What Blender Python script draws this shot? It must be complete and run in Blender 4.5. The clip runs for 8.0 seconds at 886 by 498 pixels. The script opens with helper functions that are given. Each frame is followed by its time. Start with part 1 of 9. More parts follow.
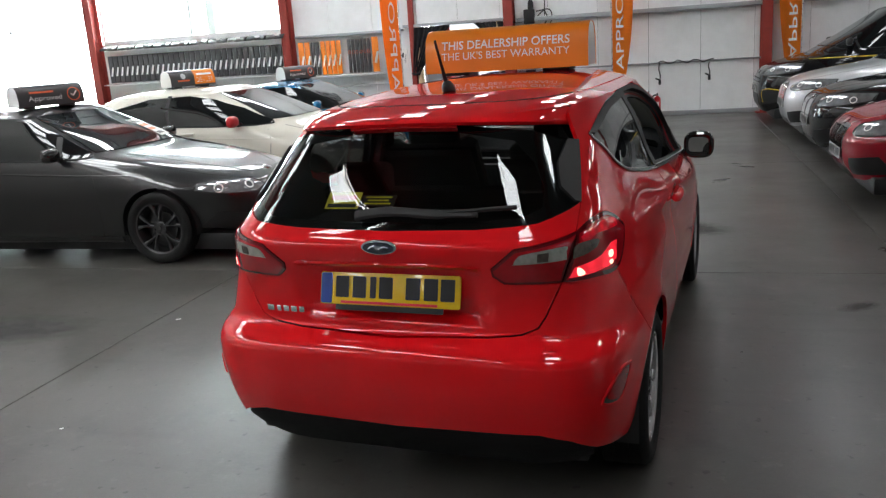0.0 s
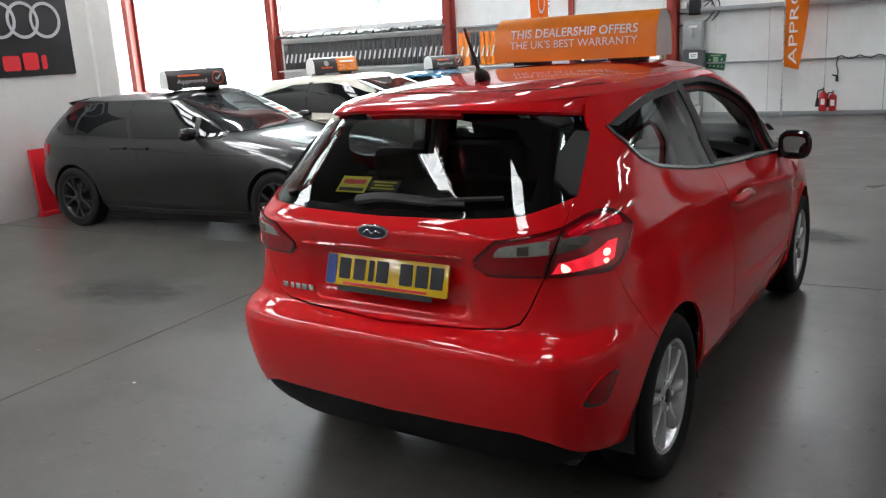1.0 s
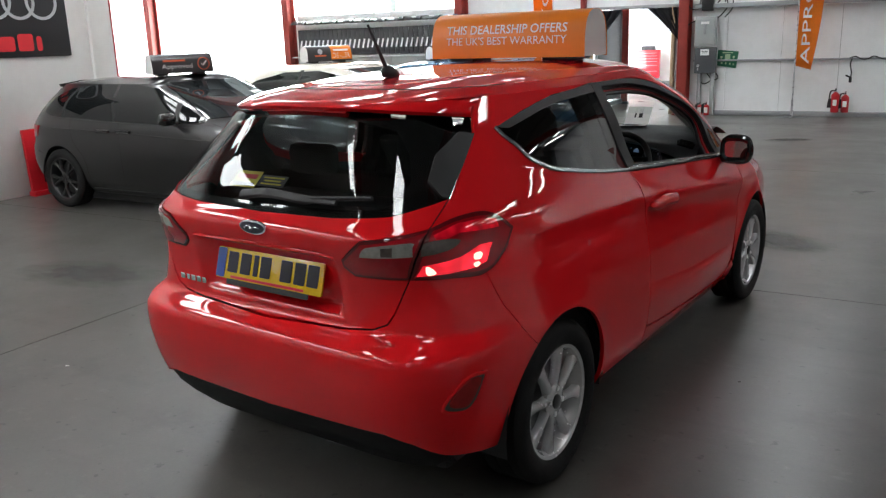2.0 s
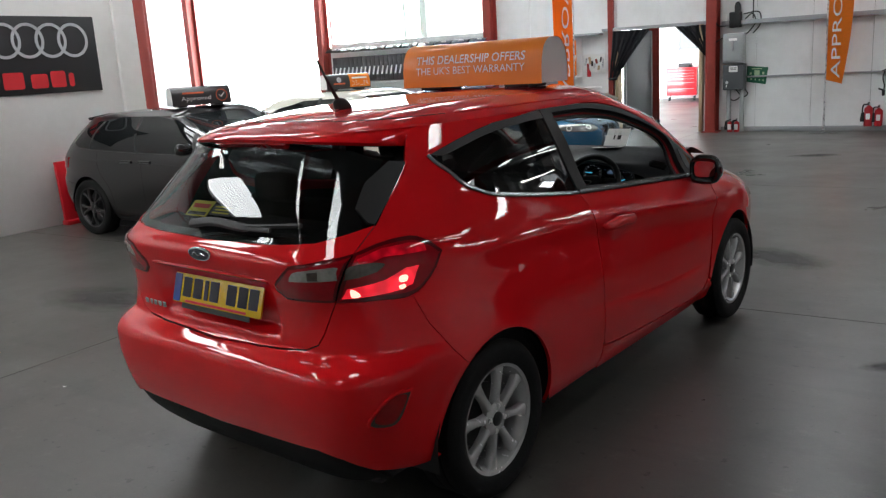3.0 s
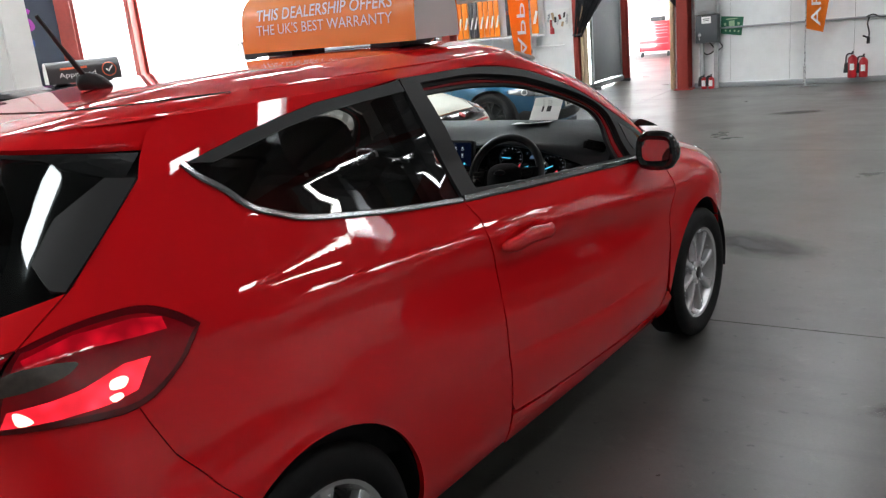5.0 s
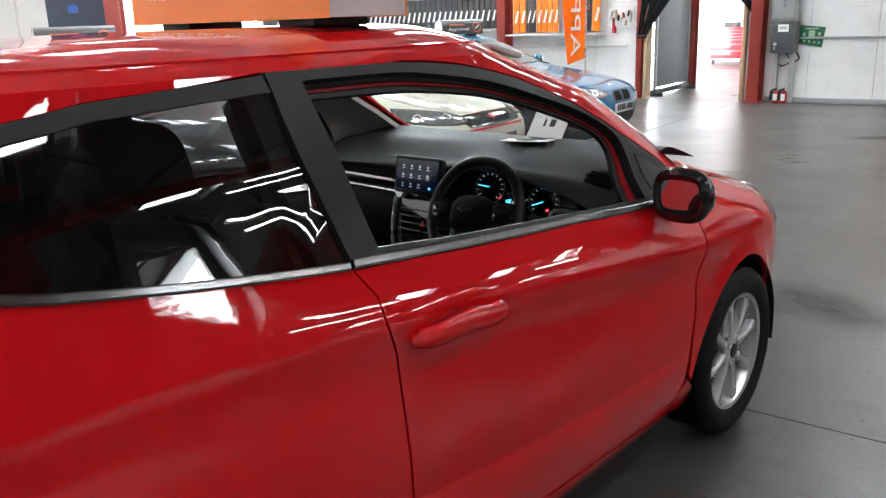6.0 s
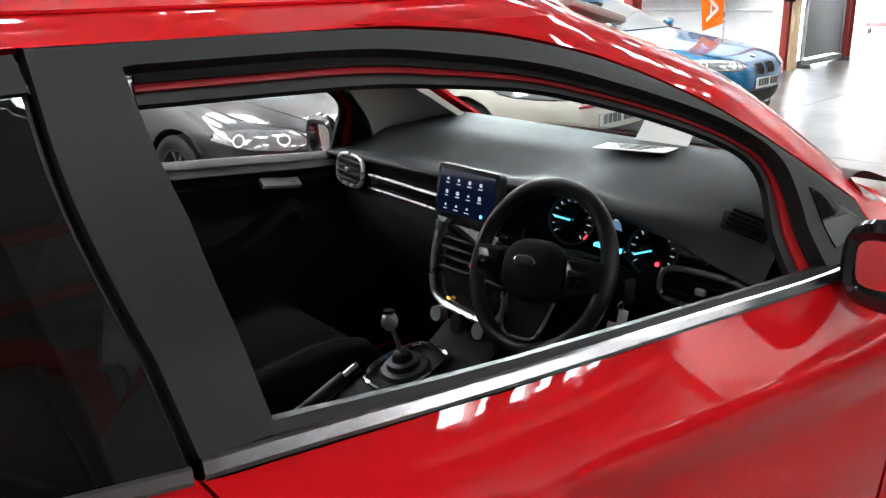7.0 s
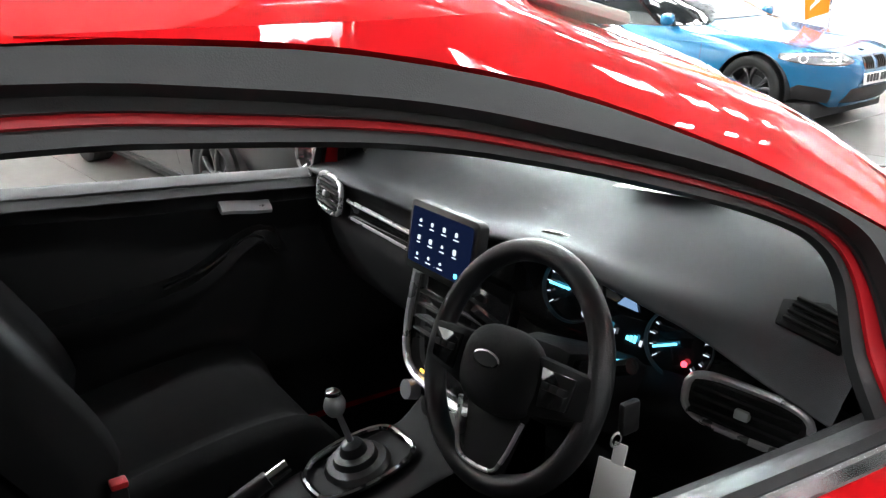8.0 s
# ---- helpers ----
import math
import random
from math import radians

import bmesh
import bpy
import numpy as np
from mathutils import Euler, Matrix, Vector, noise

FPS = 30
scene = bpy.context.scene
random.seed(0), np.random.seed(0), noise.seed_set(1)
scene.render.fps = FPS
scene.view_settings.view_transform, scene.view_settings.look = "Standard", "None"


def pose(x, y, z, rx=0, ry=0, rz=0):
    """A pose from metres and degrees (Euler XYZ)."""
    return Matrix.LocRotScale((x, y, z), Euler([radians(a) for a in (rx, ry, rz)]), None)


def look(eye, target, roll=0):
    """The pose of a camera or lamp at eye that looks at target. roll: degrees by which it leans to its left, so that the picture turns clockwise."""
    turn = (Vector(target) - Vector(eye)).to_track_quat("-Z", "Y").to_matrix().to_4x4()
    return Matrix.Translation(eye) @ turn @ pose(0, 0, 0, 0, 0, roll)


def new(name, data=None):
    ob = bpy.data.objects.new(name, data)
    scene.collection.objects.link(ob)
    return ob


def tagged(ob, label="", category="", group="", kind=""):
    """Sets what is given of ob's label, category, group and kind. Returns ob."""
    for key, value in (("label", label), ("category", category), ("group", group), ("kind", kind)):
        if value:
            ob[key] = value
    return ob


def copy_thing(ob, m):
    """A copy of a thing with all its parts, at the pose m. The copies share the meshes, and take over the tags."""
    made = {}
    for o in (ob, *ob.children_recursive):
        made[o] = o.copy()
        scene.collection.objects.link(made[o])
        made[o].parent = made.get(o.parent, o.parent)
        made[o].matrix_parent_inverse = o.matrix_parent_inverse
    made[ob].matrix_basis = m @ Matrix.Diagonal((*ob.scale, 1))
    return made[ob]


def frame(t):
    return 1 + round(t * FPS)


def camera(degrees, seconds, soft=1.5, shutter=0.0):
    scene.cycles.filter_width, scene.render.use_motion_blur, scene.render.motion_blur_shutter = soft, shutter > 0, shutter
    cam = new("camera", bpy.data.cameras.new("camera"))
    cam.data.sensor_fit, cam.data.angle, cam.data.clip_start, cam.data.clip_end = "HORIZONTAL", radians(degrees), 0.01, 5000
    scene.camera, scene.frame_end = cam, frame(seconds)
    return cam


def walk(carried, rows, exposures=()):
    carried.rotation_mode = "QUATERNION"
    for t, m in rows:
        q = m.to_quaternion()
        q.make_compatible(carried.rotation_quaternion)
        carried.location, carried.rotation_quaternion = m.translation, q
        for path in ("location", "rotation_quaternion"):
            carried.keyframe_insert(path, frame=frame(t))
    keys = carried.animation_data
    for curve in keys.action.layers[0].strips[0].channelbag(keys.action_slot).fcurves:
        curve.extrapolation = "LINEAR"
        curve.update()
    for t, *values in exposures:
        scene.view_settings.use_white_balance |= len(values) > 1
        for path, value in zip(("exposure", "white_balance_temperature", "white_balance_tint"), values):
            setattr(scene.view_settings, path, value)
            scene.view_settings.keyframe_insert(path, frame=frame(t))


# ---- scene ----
cam = camera(56.6, 8.0, soft=1.3)
PATH = [
    (0, (1.148, -2.351, 1.647), (0.45, -0.54, 1.165), -3.9),
    (0.5, (1.449, -2.206, 1.616), (0.453, -0.534, 1.153), -4.0),
    (1, (1.681, -2.077, 1.596), (0.607, -0.457, 1.12), -3.3),
    (1.5, (1.875, -1.894, 1.584), (0.774, -0.299, 1.09), -1.0),
    (1.7, (1.949, -1.841, 1.593), (0.844, -0.25, 1.097), -1.6),
    (2.8, (2.446, -1.676, 1.623), (1.23, -0.16, 1.151), -2.6),
    (3, (2.483, -1.638, 1.626), (1.252, -0.125, 1.183), -3.5),
    (3.5, (2.481, -1.47, 1.602), (1.253, 0.045, 1.159), -3.2),
    (4, (2.41, -1.18, 1.573), (1.214, 0.314, 0.99), -1.2),
    (4.5, (2.295, -0.851, 1.527), (1.126, 0.674, 0.971), -2.4),
    (5, (2.141, -0.445, 1.547), (0.948, 1.071, 1.019), -5.5),
    (5.2, (2.077, -0.256, 1.495), (0.886, 1.267, 0.981), -5.2),
    (6.3, (1.725, 0.712, 1.485), (0.363, 2.062, 0.919), -0.3),
    (6.5, (1.591, 0.871, 1.467), (0.162, 2.145, 0.889), -0.6),
    (7, (1.364, 1.224, 1.448), (-0.107, 2.432, 0.834), -1.4),
    (7.5, (1.255, 1.514, 1.43), (-0.386, 2.491, 0.837), -2.3),
    (8, (1.128, 1.688, 1.439), (-0.46, 2.72, 0.796), -1.3),
]
walk(cam, [(t, look(eye, target, roll)) for t, eye, target, roll in PATH], exposures=[(0.0, -0.22), (1.5, -0.12), (3.5, -0.55), (4.0, 0.05), (4.5, 0.15), (5.0, 0.15), (5.2, 0.2), (6.3, 0.6), (7.0, 1.05), (7.5, 1.45), (8.0, 1.95)])

# ---- the building's own axes: u to the right, v ahead, turned a little from the hatchback's axes ----
HALL = 0.938            # the hall's scale
BUILD = pose(0, 0, 0, 0, 0, 5.4) @ Matrix.Translation((0.10, 0.158, 0)) @ Matrix.Scale(HALL, 4)
WALL_V = 15.29          # inner face of the end wall
BAY = 5.13              # column spacing
COL_U = -2.35           # one column's place

# ---- daylight ----
world = bpy.data.worlds.new("daylight")
scene.world = world
world.use_nodes = True
wn = world.node_tree
sky = wn.nodes.new("ShaderNodeTexSky")
sky.sky_type = "NISHITA"
sky.sun_disc = False
sky.sun_elevation = radians(38)
sky.sun_rotation = radians(200)
wn.links.new(sky.outputs["Color"], wn.nodes["Background"].inputs["Color"])
wn.nodes["Background"].inputs["Strength"].default_value = 0.12
sun = new("sun", bpy.data.lights.new("sun", "SUN"))
sun.data.energy = 2.0
sun.data.angle = radians(0.5)
sun.data.color = (1.0, 0.95, 0.88)
sun.matrix_world = look((0, 0, 40), (14, 30, 0))


def area_lamp(name, m, sx, sy, watts, color):
    """Daylight standing in an opening."""
    lamp = new(name, bpy.data.lights.new(name, "AREA"))
    lamp.data.shape, lamp.data.size, lamp.data.size_y = "RECTANGLE", sx, sy
    lamp.data.energy, lamp.data.color = watts, color
    lamp.matrix_world = m
    return lamp


# ---- materials ----
def nodes_of(name):
    m = bpy.data.materials.new(name)
    m.use_nodes = True
    nt = m.node_tree
    return m, nt, nt.nodes["Principled BSDF"], nt.links


def surface(name, col, rough=0.5, metal=0.0, coat=0.0, vary=0.08, scale=30.0, bump=0.0, bump_scale=200.0,
            stain=0.0, stain_scale=1.2, stain_col=None, emit=None, power=0.0, spread=0.0, coat_rough=0.03, spec=0.5):
    """A procedural surface: base colour with fine grain and broad patches, roughness variation and fine relief."""
    m, nt, b, ln = nodes_of(name)
    co = nt.nodes.new("ShaderNodeTexCoord").outputs["Object"]
    fine = nt.nodes.new("ShaderNodeTexNoise")
    fine.inputs["Scale"].default_value, fine.inputs["Detail"].default_value = scale, 5
    ln.new(co, fine.inputs["Vector"])
    ramp = nt.nodes.new("ShaderNodeMix")
    ramp.data_type = "RGBA"
    dark = [c * (1 - vary) for c in col]
    light = [min(1, c * (1 + vary)) for c in col]
    ramp.inputs["A"].default_value, ramp.inputs["B"].default_value = (*dark, 1), (*light, 1)
    ln.new(fine.outputs["Fac"], ramp.inputs["Factor"])
    out = ramp.outputs["Result"]
    if stain:
        broad = nt.nodes.new("ShaderNodeTexNoise")
        broad.inputs["Scale"].default_value, broad.inputs["Detail"].default_value = stain_scale, 6
        broad.inputs["Roughness"].default_value = 0.65
        ln.new(co, broad.inputs["Vector"])
        mr = nt.nodes.new("ShaderNodeMapRange")
        mr.inputs["From Min"].default_value, mr.inputs["From Max"].default_value = 0.45, 0.75
        mr.inputs["To Max"].default_value = stain
        ln.new(broad.outputs["Fac"], mr.inputs["Value"])
        mix = nt.nodes.new("ShaderNodeMix")
        mix.data_type = "RGBA"
        ln.new(out, mix.inputs["A"])
        mix.inputs["B"].default_value = (*(stain_col or [c * 0.5 for c in col]), 1)
        ln.new(mr.outputs["Result"], mix.inputs["Factor"])
        out = mix.outputs["Result"]
    if spread:
        info = nt.nodes.new("ShaderNodeObjectInfo")
        hs = nt.nodes.new("ShaderNodeHueSaturation")
        rr = nt.nodes.new("ShaderNodeMapRange")
        rr.inputs["To Min"].default_value, rr.inputs["To Max"].default_value = 1 - spread, 1 + spread
        ln.new(info.outputs["Random"], rr.inputs["Value"])
        ln.new(rr.outputs["Result"], hs.inputs["Value"])
        ln.new(out, hs.inputs["Color"])
        out = hs.outputs["Color"]
    ln.new(out, b.inputs["Base Color"])
    rmap = nt.nodes.new("ShaderNodeMapRange")
    rmap.inputs["To Min"].default_value, rmap.inputs["To Max"].default_value = max(0.0, rough * 0.85), min(1, rough * 1.15)
    ln.new(fine.outputs["Fac"], rmap.inputs["Value"])
    ln.new(rmap.outputs["Result"], b.inputs["Roughness"])
    b.inputs["Metallic"].default_value = metal
    b.inputs["Coat Weight"].default_value, b.inputs["Coat Roughness"].default_value = coat, coat_rough
    b.inputs["Specular IOR Level"].default_value = spec
    if bump:
        n2 = nt.nodes.new("ShaderNodeTexNoise")
        n2.inputs["Scale"].default_value, n2.inputs["Detail"].default_value = bump_scale, 4
        ln.new(co, n2.inputs["Vector"])
        bp = nt.nodes.new("ShaderNodeBump")
        bp.inputs["Strength"].default_value, bp.inputs["Distance"].default_value = bump, 0.004
        ln.new(n2.outputs["Fac"], bp.inputs["Height"])
        ln.new(bp.outputs["Normal"], b.inputs["Normal"])
    if emit:
        b.inputs["Emission Color"].default_value, b.inputs["Emission Strength"].default_value = (*emit, 1), power
    return m


def car_paint(name, col, flake=0.0, rough=0.32):
    """Solid or metallic base under clear lacquer with a faint orange-peel."""
    m, nt, b, ln = nodes_of(name)
    co = nt.nodes.new("ShaderNodeTexCoord").outputs["Object"]
    n = nt.nodes.new("ShaderNodeTexNoise")
    n.inputs["Scale"].default_value, n.inputs["Detail"].default_value = 900, 2
    ln.new(co, n.inputs["Vector"])
    mix = nt.nodes.new("ShaderNodeMix")
    mix.data_type = "RGBA"
    mix.inputs["A"].default_value = (*[c * (1 - 0.5 * flake) for c in col], 1)
    mix.inputs["B"].default_value = (*[min(1, c * (1 + flake)) for c in col], 1)
    ln.new(n.outputs["Fac"], mix.inputs["Factor"])
    ln.new(mix.outputs["Result"], b.inputs["Base Color"])
    b.inputs["Metallic"].default_value = 0.3 if flake else 0.0
    b.inputs["Roughness"].default_value = rough if flake else 0.6
    b.inputs["Specular IOR Level"].default_value = 0.5 if flake else 0.05
    b.inputs["Coat Weight"].default_value, b.inputs["Coat Roughness"].default_value = 1.0, 0.008
    peel = nt.nodes.new("ShaderNodeTexNoise")
    peel.inputs["Scale"].default_value = 60
    ln.new(co, peel.inputs["Vector"])
    bp = nt.nodes.new("ShaderNodeBump")
    bp.inputs["Strength"].default_value, bp.inputs["Distance"].default_value = 0.012, 0.002
    ln.new(peel.outputs["Fac"], bp.inputs["Height"])
    ln.new(bp.outputs["Normal"], b.inputs["Coat Normal"])
    return m


def pane_glass(name, tint, gloss=0.05):
    """Thin tinted glass: it lets light straight through and mirrors by Fresnel."""
    m = bpy.data.materials.new(name)
    m.use_nodes = True
    nt = m.node_tree
    nt.nodes.clear()
    out = nt.nodes.new("ShaderNodeOutputMaterial")
    mix = nt.nodes.new("ShaderNodeMixShader")
    tr = nt.nodes.new("ShaderNodeBsdfTransparent")
    gl = nt.nodes.new("ShaderNodeBsdfGlossy")
    lw = nt.nodes.new("ShaderNodeLayerWeight")
    lw.inputs["Blend"].default_value = 0.5
    steep = nt.nodes.new("ShaderNodeMath")
    steep.operation = "POWER"
    steep.inputs[1].default_value = 5.0
    nt.links.new(lw.outputs["Facing"], steep.inputs[0])
    fr = nt.nodes.new("ShaderNodeMath")
    fr.operation = "MULTIPLY_ADD"
    fr.inputs[1].default_value, fr.inputs[2].default_value = 0.9, gloss
    nt.links.new(steep.outputs["Value"], fr.inputs[0])
    tr.inputs["Color"].default_value = (*tint, 1)
    gl.inputs["Roughness"].default_value = 0.0
    nt.links.new(fr.outputs["Value"], mix.inputs["Fac"])
    nt.links.new(tr.outputs["BSDF"], mix.inputs[1])
    nt.links.new(gl.outputs["BSDF"], mix.inputs[2])
    nt.links.new(mix.outputs["Shader"], out.inputs["Surface"])
    return m


RED = car_paint("race_red_paint", (0.7, 0.0045, 0.009))
# darker, duller body red: shade under the roof edge is put into the colour
SHADED_JAMB = surface("shaded_red_jamb", (0.34, 0.005, 0.01), 0.45, vary=0.08, scale=20, spec=0.3)
GREY_PAINT = car_paint("mineral_grey_paint", (0.0055, 0.0055, 0.0065), 0.35, 0.3)
WHITE_PAINT = car_paint("cream_white_paint", (0.72, 0.69, 0.6))
BLUE_PAINT = car_paint("metallic_blue_paint", (0.008, 0.12, 0.25), 0.4, 0.25)
BLACK_PAINT = car_paint("black_paint", (0.006, 0.006, 0.007))
SILVER_PAINT = car_paint("silver_paint", (0.55, 0.56, 0.58), 0.3, 0.3)
DARK_RED_PAINT = car_paint("deep_red_paint", (0.3, 0.008, 0.02))
GLOSS_BLACK = surface("gloss_black_plastic", (0.012, 0.012, 0.012), 0.08, coat=0.5, vary=0.05)
TRIM_BLACK = surface("satin_black_trim", (0.017, 0.017, 0.0175), 0.48, vary=0.15, scale=80, bump=0.1, bump_scale=700, spec=0.35)
GRAIN_BLACK = surface("grained_black_plastic", (0.007, 0.007, 0.0075), 0.62, vary=0.2, scale=120, bump=0.35, bump_scale=900, spec=0.22)
DASH_GREY = surface("soft_grained_dashboard", (0.055, 0.059, 0.063), 0.6, vary=0.15, scale=100, bump=0.4, bump_scale=800, spec=0.4)
CLOTH = surface("charcoal_seat_cloth", (0.006, 0.006, 0.0065), 0.95, vary=0.35, scale=400, bump=0.6, bump_scale=900, spec=0.2)
LINING = surface("pale_grey_lining", (0.56, 0.55, 0.51), 0.95, vary=0.06, scale=300, bump=0.2, bump_scale=900)
LEATHER = surface("black_leather", (0.016, 0.016, 0.017), 0.38, vary=0.2, scale=60, bump=0.25, bump_scale=500)
CHROME = surface("chrome", (0.75, 0.75, 0.76), 0.07, metal=1.0, vary=0.03)
STRIP = surface("bright_metal_strip", (0.36, 0.36, 0.37), 0.2, metal=1.0, vary=0.05)
SATIN_METAL = surface("satin_silver", (0.6, 0.6, 0.61), 0.28, metal=0.7, vary=0.05)
ALLOY = surface("silver_alloy", (0.66, 0.66, 0.67), 0.26, metal=0.55, vary=0.06, scale=50, coat=0.4)
DARK_ALLOY = surface("dark_grey_alloy", (0.05, 0.05, 0.052), 0.3, metal=0.7, vary=0.1, coat=0.4)
RUBBER = surface("tyre_rubber", (0.008, 0.008, 0.008), 0.75, vary=0.3, scale=60, bump=0.3, bump_scale=300, stain=0.3, stain_scale=8, stain_col=(0.02, 0.0195, 0.019), spec=0.25)
TINT = pane_glass("privacy_glass", (0.2, 0.21, 0.215), 0.11)
REAR_TINT = pane_glass("rear_window_glass", (0.32, 0.34, 0.34), 0.05)
CLEAR = pane_glass("clear_glass", (0.88, 0.92, 0.9))
SHADED = surface("dark_car_glass", (0.006, 0.007, 0.0075), 0.02, vary=0.0, spec=0.45)
WINDSCREEN = surface("windscreen_glass", (0.02, 0.023, 0.025), 0.02, vary=0.0, spec=1.0)
LENS_RED = surface("red_lens", (0.34, 0.002, 0.008), 0.04, coat=0.5, vary=0.35, scale=26)
LENS_GLOW = surface("glowing_red_lens", (0.45, 0.003, 0.012), 0.03, vary=0.25, scale=22, emit=(1.0, 0.008, 0.03), power=0.3)
LENS_DARK = surface("dark_red_lens", (0.3, 0.006, 0.008), 0.05, coat=0.6, vary=0.45, scale=40)
LENS_EDGE = surface("smoked_lens_edge", (0.11, 0.003, 0.006), 0.06, coat=0.6, vary=0.1, scale=14)
SMOKED = surface("smoked_lens", (0.1, 0.075, 0.065), 0.1, metal=0.3, coat=1.0, vary=0.6, scale=70)
LENS_LIT = surface("lit_red_lens", (0.6, 0.02, 0.05), 0.1, coat=1.0, vary=0.15, scale=40, emit=(1.0, 0.015, 0.03), power=1.5)
LENS_HOT = surface("lit_bulb_lens", (0.9, 0.2, 0.2), 0.1, coat=1.0, vary=0.1, scale=40, emit=(1.0, 0.42, 0.33), power=3.0)
LENS_CLEAR = surface("ribbed_clear_lens", (0.42, 0.41, 0.38), 0.12, metal=0.35, coat=1.0, vary=0.5, scale=60)
HEADLAMP = surface("headlamp_lens", (0.3, 0.31, 0.32), 0.05, metal=0.5, coat=1.0, vary=0.7, scale=16)
YELLOW_PLATE = surface("yellow_number_plate", (0.72, 0.46, 0.01), 0.25, coat=0.6, vary=0.04)
WHITE_PLATE = surface("white_number_plate", (0.75, 0.75, 0.73), 0.25, coat=0.6, vary=0.04)
PLATE_BLUE = surface("plate_blue", (0.01, 0.05, 0.3), 0.3, coat=0.5, vary=0.05)
INK = surface("black_print", (0.01, 0.01, 0.01), 0.35, vary=0.05)
ORANGE = surface("orange_print", (0.85, 0.22, 0.008), 0.4, coat=0.3, vary=0.04, scale=4)
ORANGE_CLOTH = surface("orange_flag_cloth", (0.85, 0.24, 0.012), 0.8, vary=0.1, scale=25, bump=0.3, bump_scale=500)
SIGN_GREY = surface("dark_sign_panel", (0.045, 0.043, 0.045), 0.35, coat=0.3, vary=0.08, scale=4)
WHITE_PRINT = surface("white_print", (0.85, 0.85, 0.83), 0.5, vary=0.03)
RED_PRINT = surface("red_print", (0.65, 0.02, 0.03), 0.5, vary=0.05)
ORANGE_RED = surface("orange_red_print", (0.8, 0.14, 0.05), 0.5, vary=0.05)
SILVER_PRINT = surface("silver_print", (0.55, 0.56, 0.58), 0.35, metal=0.3, vary=0.12, scale=6)
BLACK_BANNER = surface("black_vinyl_banner", (0.016, 0.016, 0.018), 0.45, vary=0.2, scale=5, bump=0.15, bump_scale=6)
NAVY = surface("navy_vinyl", (0.012, 0.014, 0.035), 0.45, vary=0.15, scale=5)
PURPLE = surface("purple_print", (0.45, 0.05, 0.42), 0.5, vary=0.05)
WALL_PALE = surface("pale_reflecting_wall", (0.58, 0.59, 0.58), 0.7, vary=0.12, scale=6, bump=0.3, bump_scale=40, stain=0.4, stain_scale=0.7, stain_col=(0.4, 0.4, 0.39))
WALL_GREY = surface("pale_grey_blockwork", (0.3, 0.3, 0.295), 0.8, vary=0.1, scale=7, bump=0.3, bump_scale=40, stain=0.4, stain_scale=0.7, stain_col=(0.3, 0.3, 0.29))
WALL_WHITE = surface("white_painted_wall", (0.78, 0.77, 0.75), 0.7, vary=0.04, scale=9, bump=0.25, bump_scale=60, stain=0.25, stain_scale=0.8, stain_col=(0.5, 0.48, 0.44))
CLAD_WHITE = surface("white_steel_cladding", (0.8, 0.81, 0.81), 0.42, vary=0.04, scale=6, bump=0.06, bump_scale=12, stain=0.3, stain_scale=1.3, stain_col=(0.5, 0.49, 0.46))
CEIL = surface("pale_roof_liner", (0.3, 0.3, 0.295), 0.6, vary=0.1, scale=3, stain=0.3, stain_scale=0.7)
STEEL_RED = surface("red_oxide_steel", (0.3, 0.035, 0.025), 0.55, vary=0.15, scale=18, bump=0.15, bump_scale=80, stain=0.35, stain_scale=4, stain_col=(0.14, 0.025, 0.02))
STEEL_GREY = surface("galvanised_steel", (0.36, 0.37, 0.38), 0.45, metal=0.6, vary=0.12, scale=25)
BOX_GREY = surface("grey_enamel", (0.36, 0.38, 0.38), 0.5, vary=0.07, scale=14, stain=0.2, stain_scale=6)
BOX_DARK = surface("dark_grey_enamel", (0.07, 0.075, 0.08), 0.5, vary=0.1, scale=14)
GREEN_CRATE = surface("green_plastic", (0.01, 0.12, 0.06), 0.5, vary=0.1, scale=20)
CURTAIN = surface("dark_grey_curtain", (0.05, 0.052, 0.058), 0.95, vary=0.2, scale=40, bump=0.4, bump_scale=600, spec=0.2)
TIMBER = surface("pale_timber", (0.45, 0.33, 0.2), 0.7, vary=0.2, scale=12, bump=0.2, bump_scale=60)
RED_ENAMEL = surface("red_enamel", (0.5, 0.012, 0.02), 0.3, coat=0.5, vary=0.08, scale=10)
CABLE = surface("black_cable", (0.02, 0.02, 0.02), 0.6, vary=0.15)
PAPER = surface("white_paper", (0.8, 0.8, 0.78), 0.8, vary=0.03, scale=10)
SEAM = surface("joint_shadow_gap", (0.01, 0.008, 0.008), 0.9, vary=0.1)
SCREEN = surface("touch_screen", (0.006, 0.007, 0.012), 0.06, vary=0.1, emit=(0.05, 0.1, 0.35), power=0.025)
DIM_BLUE = surface("dim_blue_display", (0.05, 0.05, 0.06), 0.3, vary=0.1, emit=(0.35, 0.6, 1.0), power=0.16)
ICON = surface("screen_icon", (0.1, 0.1, 0.1), 0.3, vary=0.05, emit=(0.75, 0.85, 1.0), power=0.3)
NEEDLE = surface("blue_needle", (0.02, 0.1, 0.2), 0.3, vary=0.05, emit=(0.1, 0.65, 1.0), power=1.1)
WARN = surface("red_warning_light", (0.3, 0.01, 0.01), 0.3, vary=0.05, emit=(1.0, 0.05, 0.08), power=1.3)
AMBER = surface("amber_light", (0.3, 0.15, 0.01), 0.3, vary=0.05, emit=(1.0, 0.5, 0.05), power=1.0)
ROOFLIGHT = surface("translucent_rooflight", (0.7, 0.7, 0.68), 0.6, vary=0.15, scale=3, emit=(0.94, 0.98, 1.0), power=30.0)
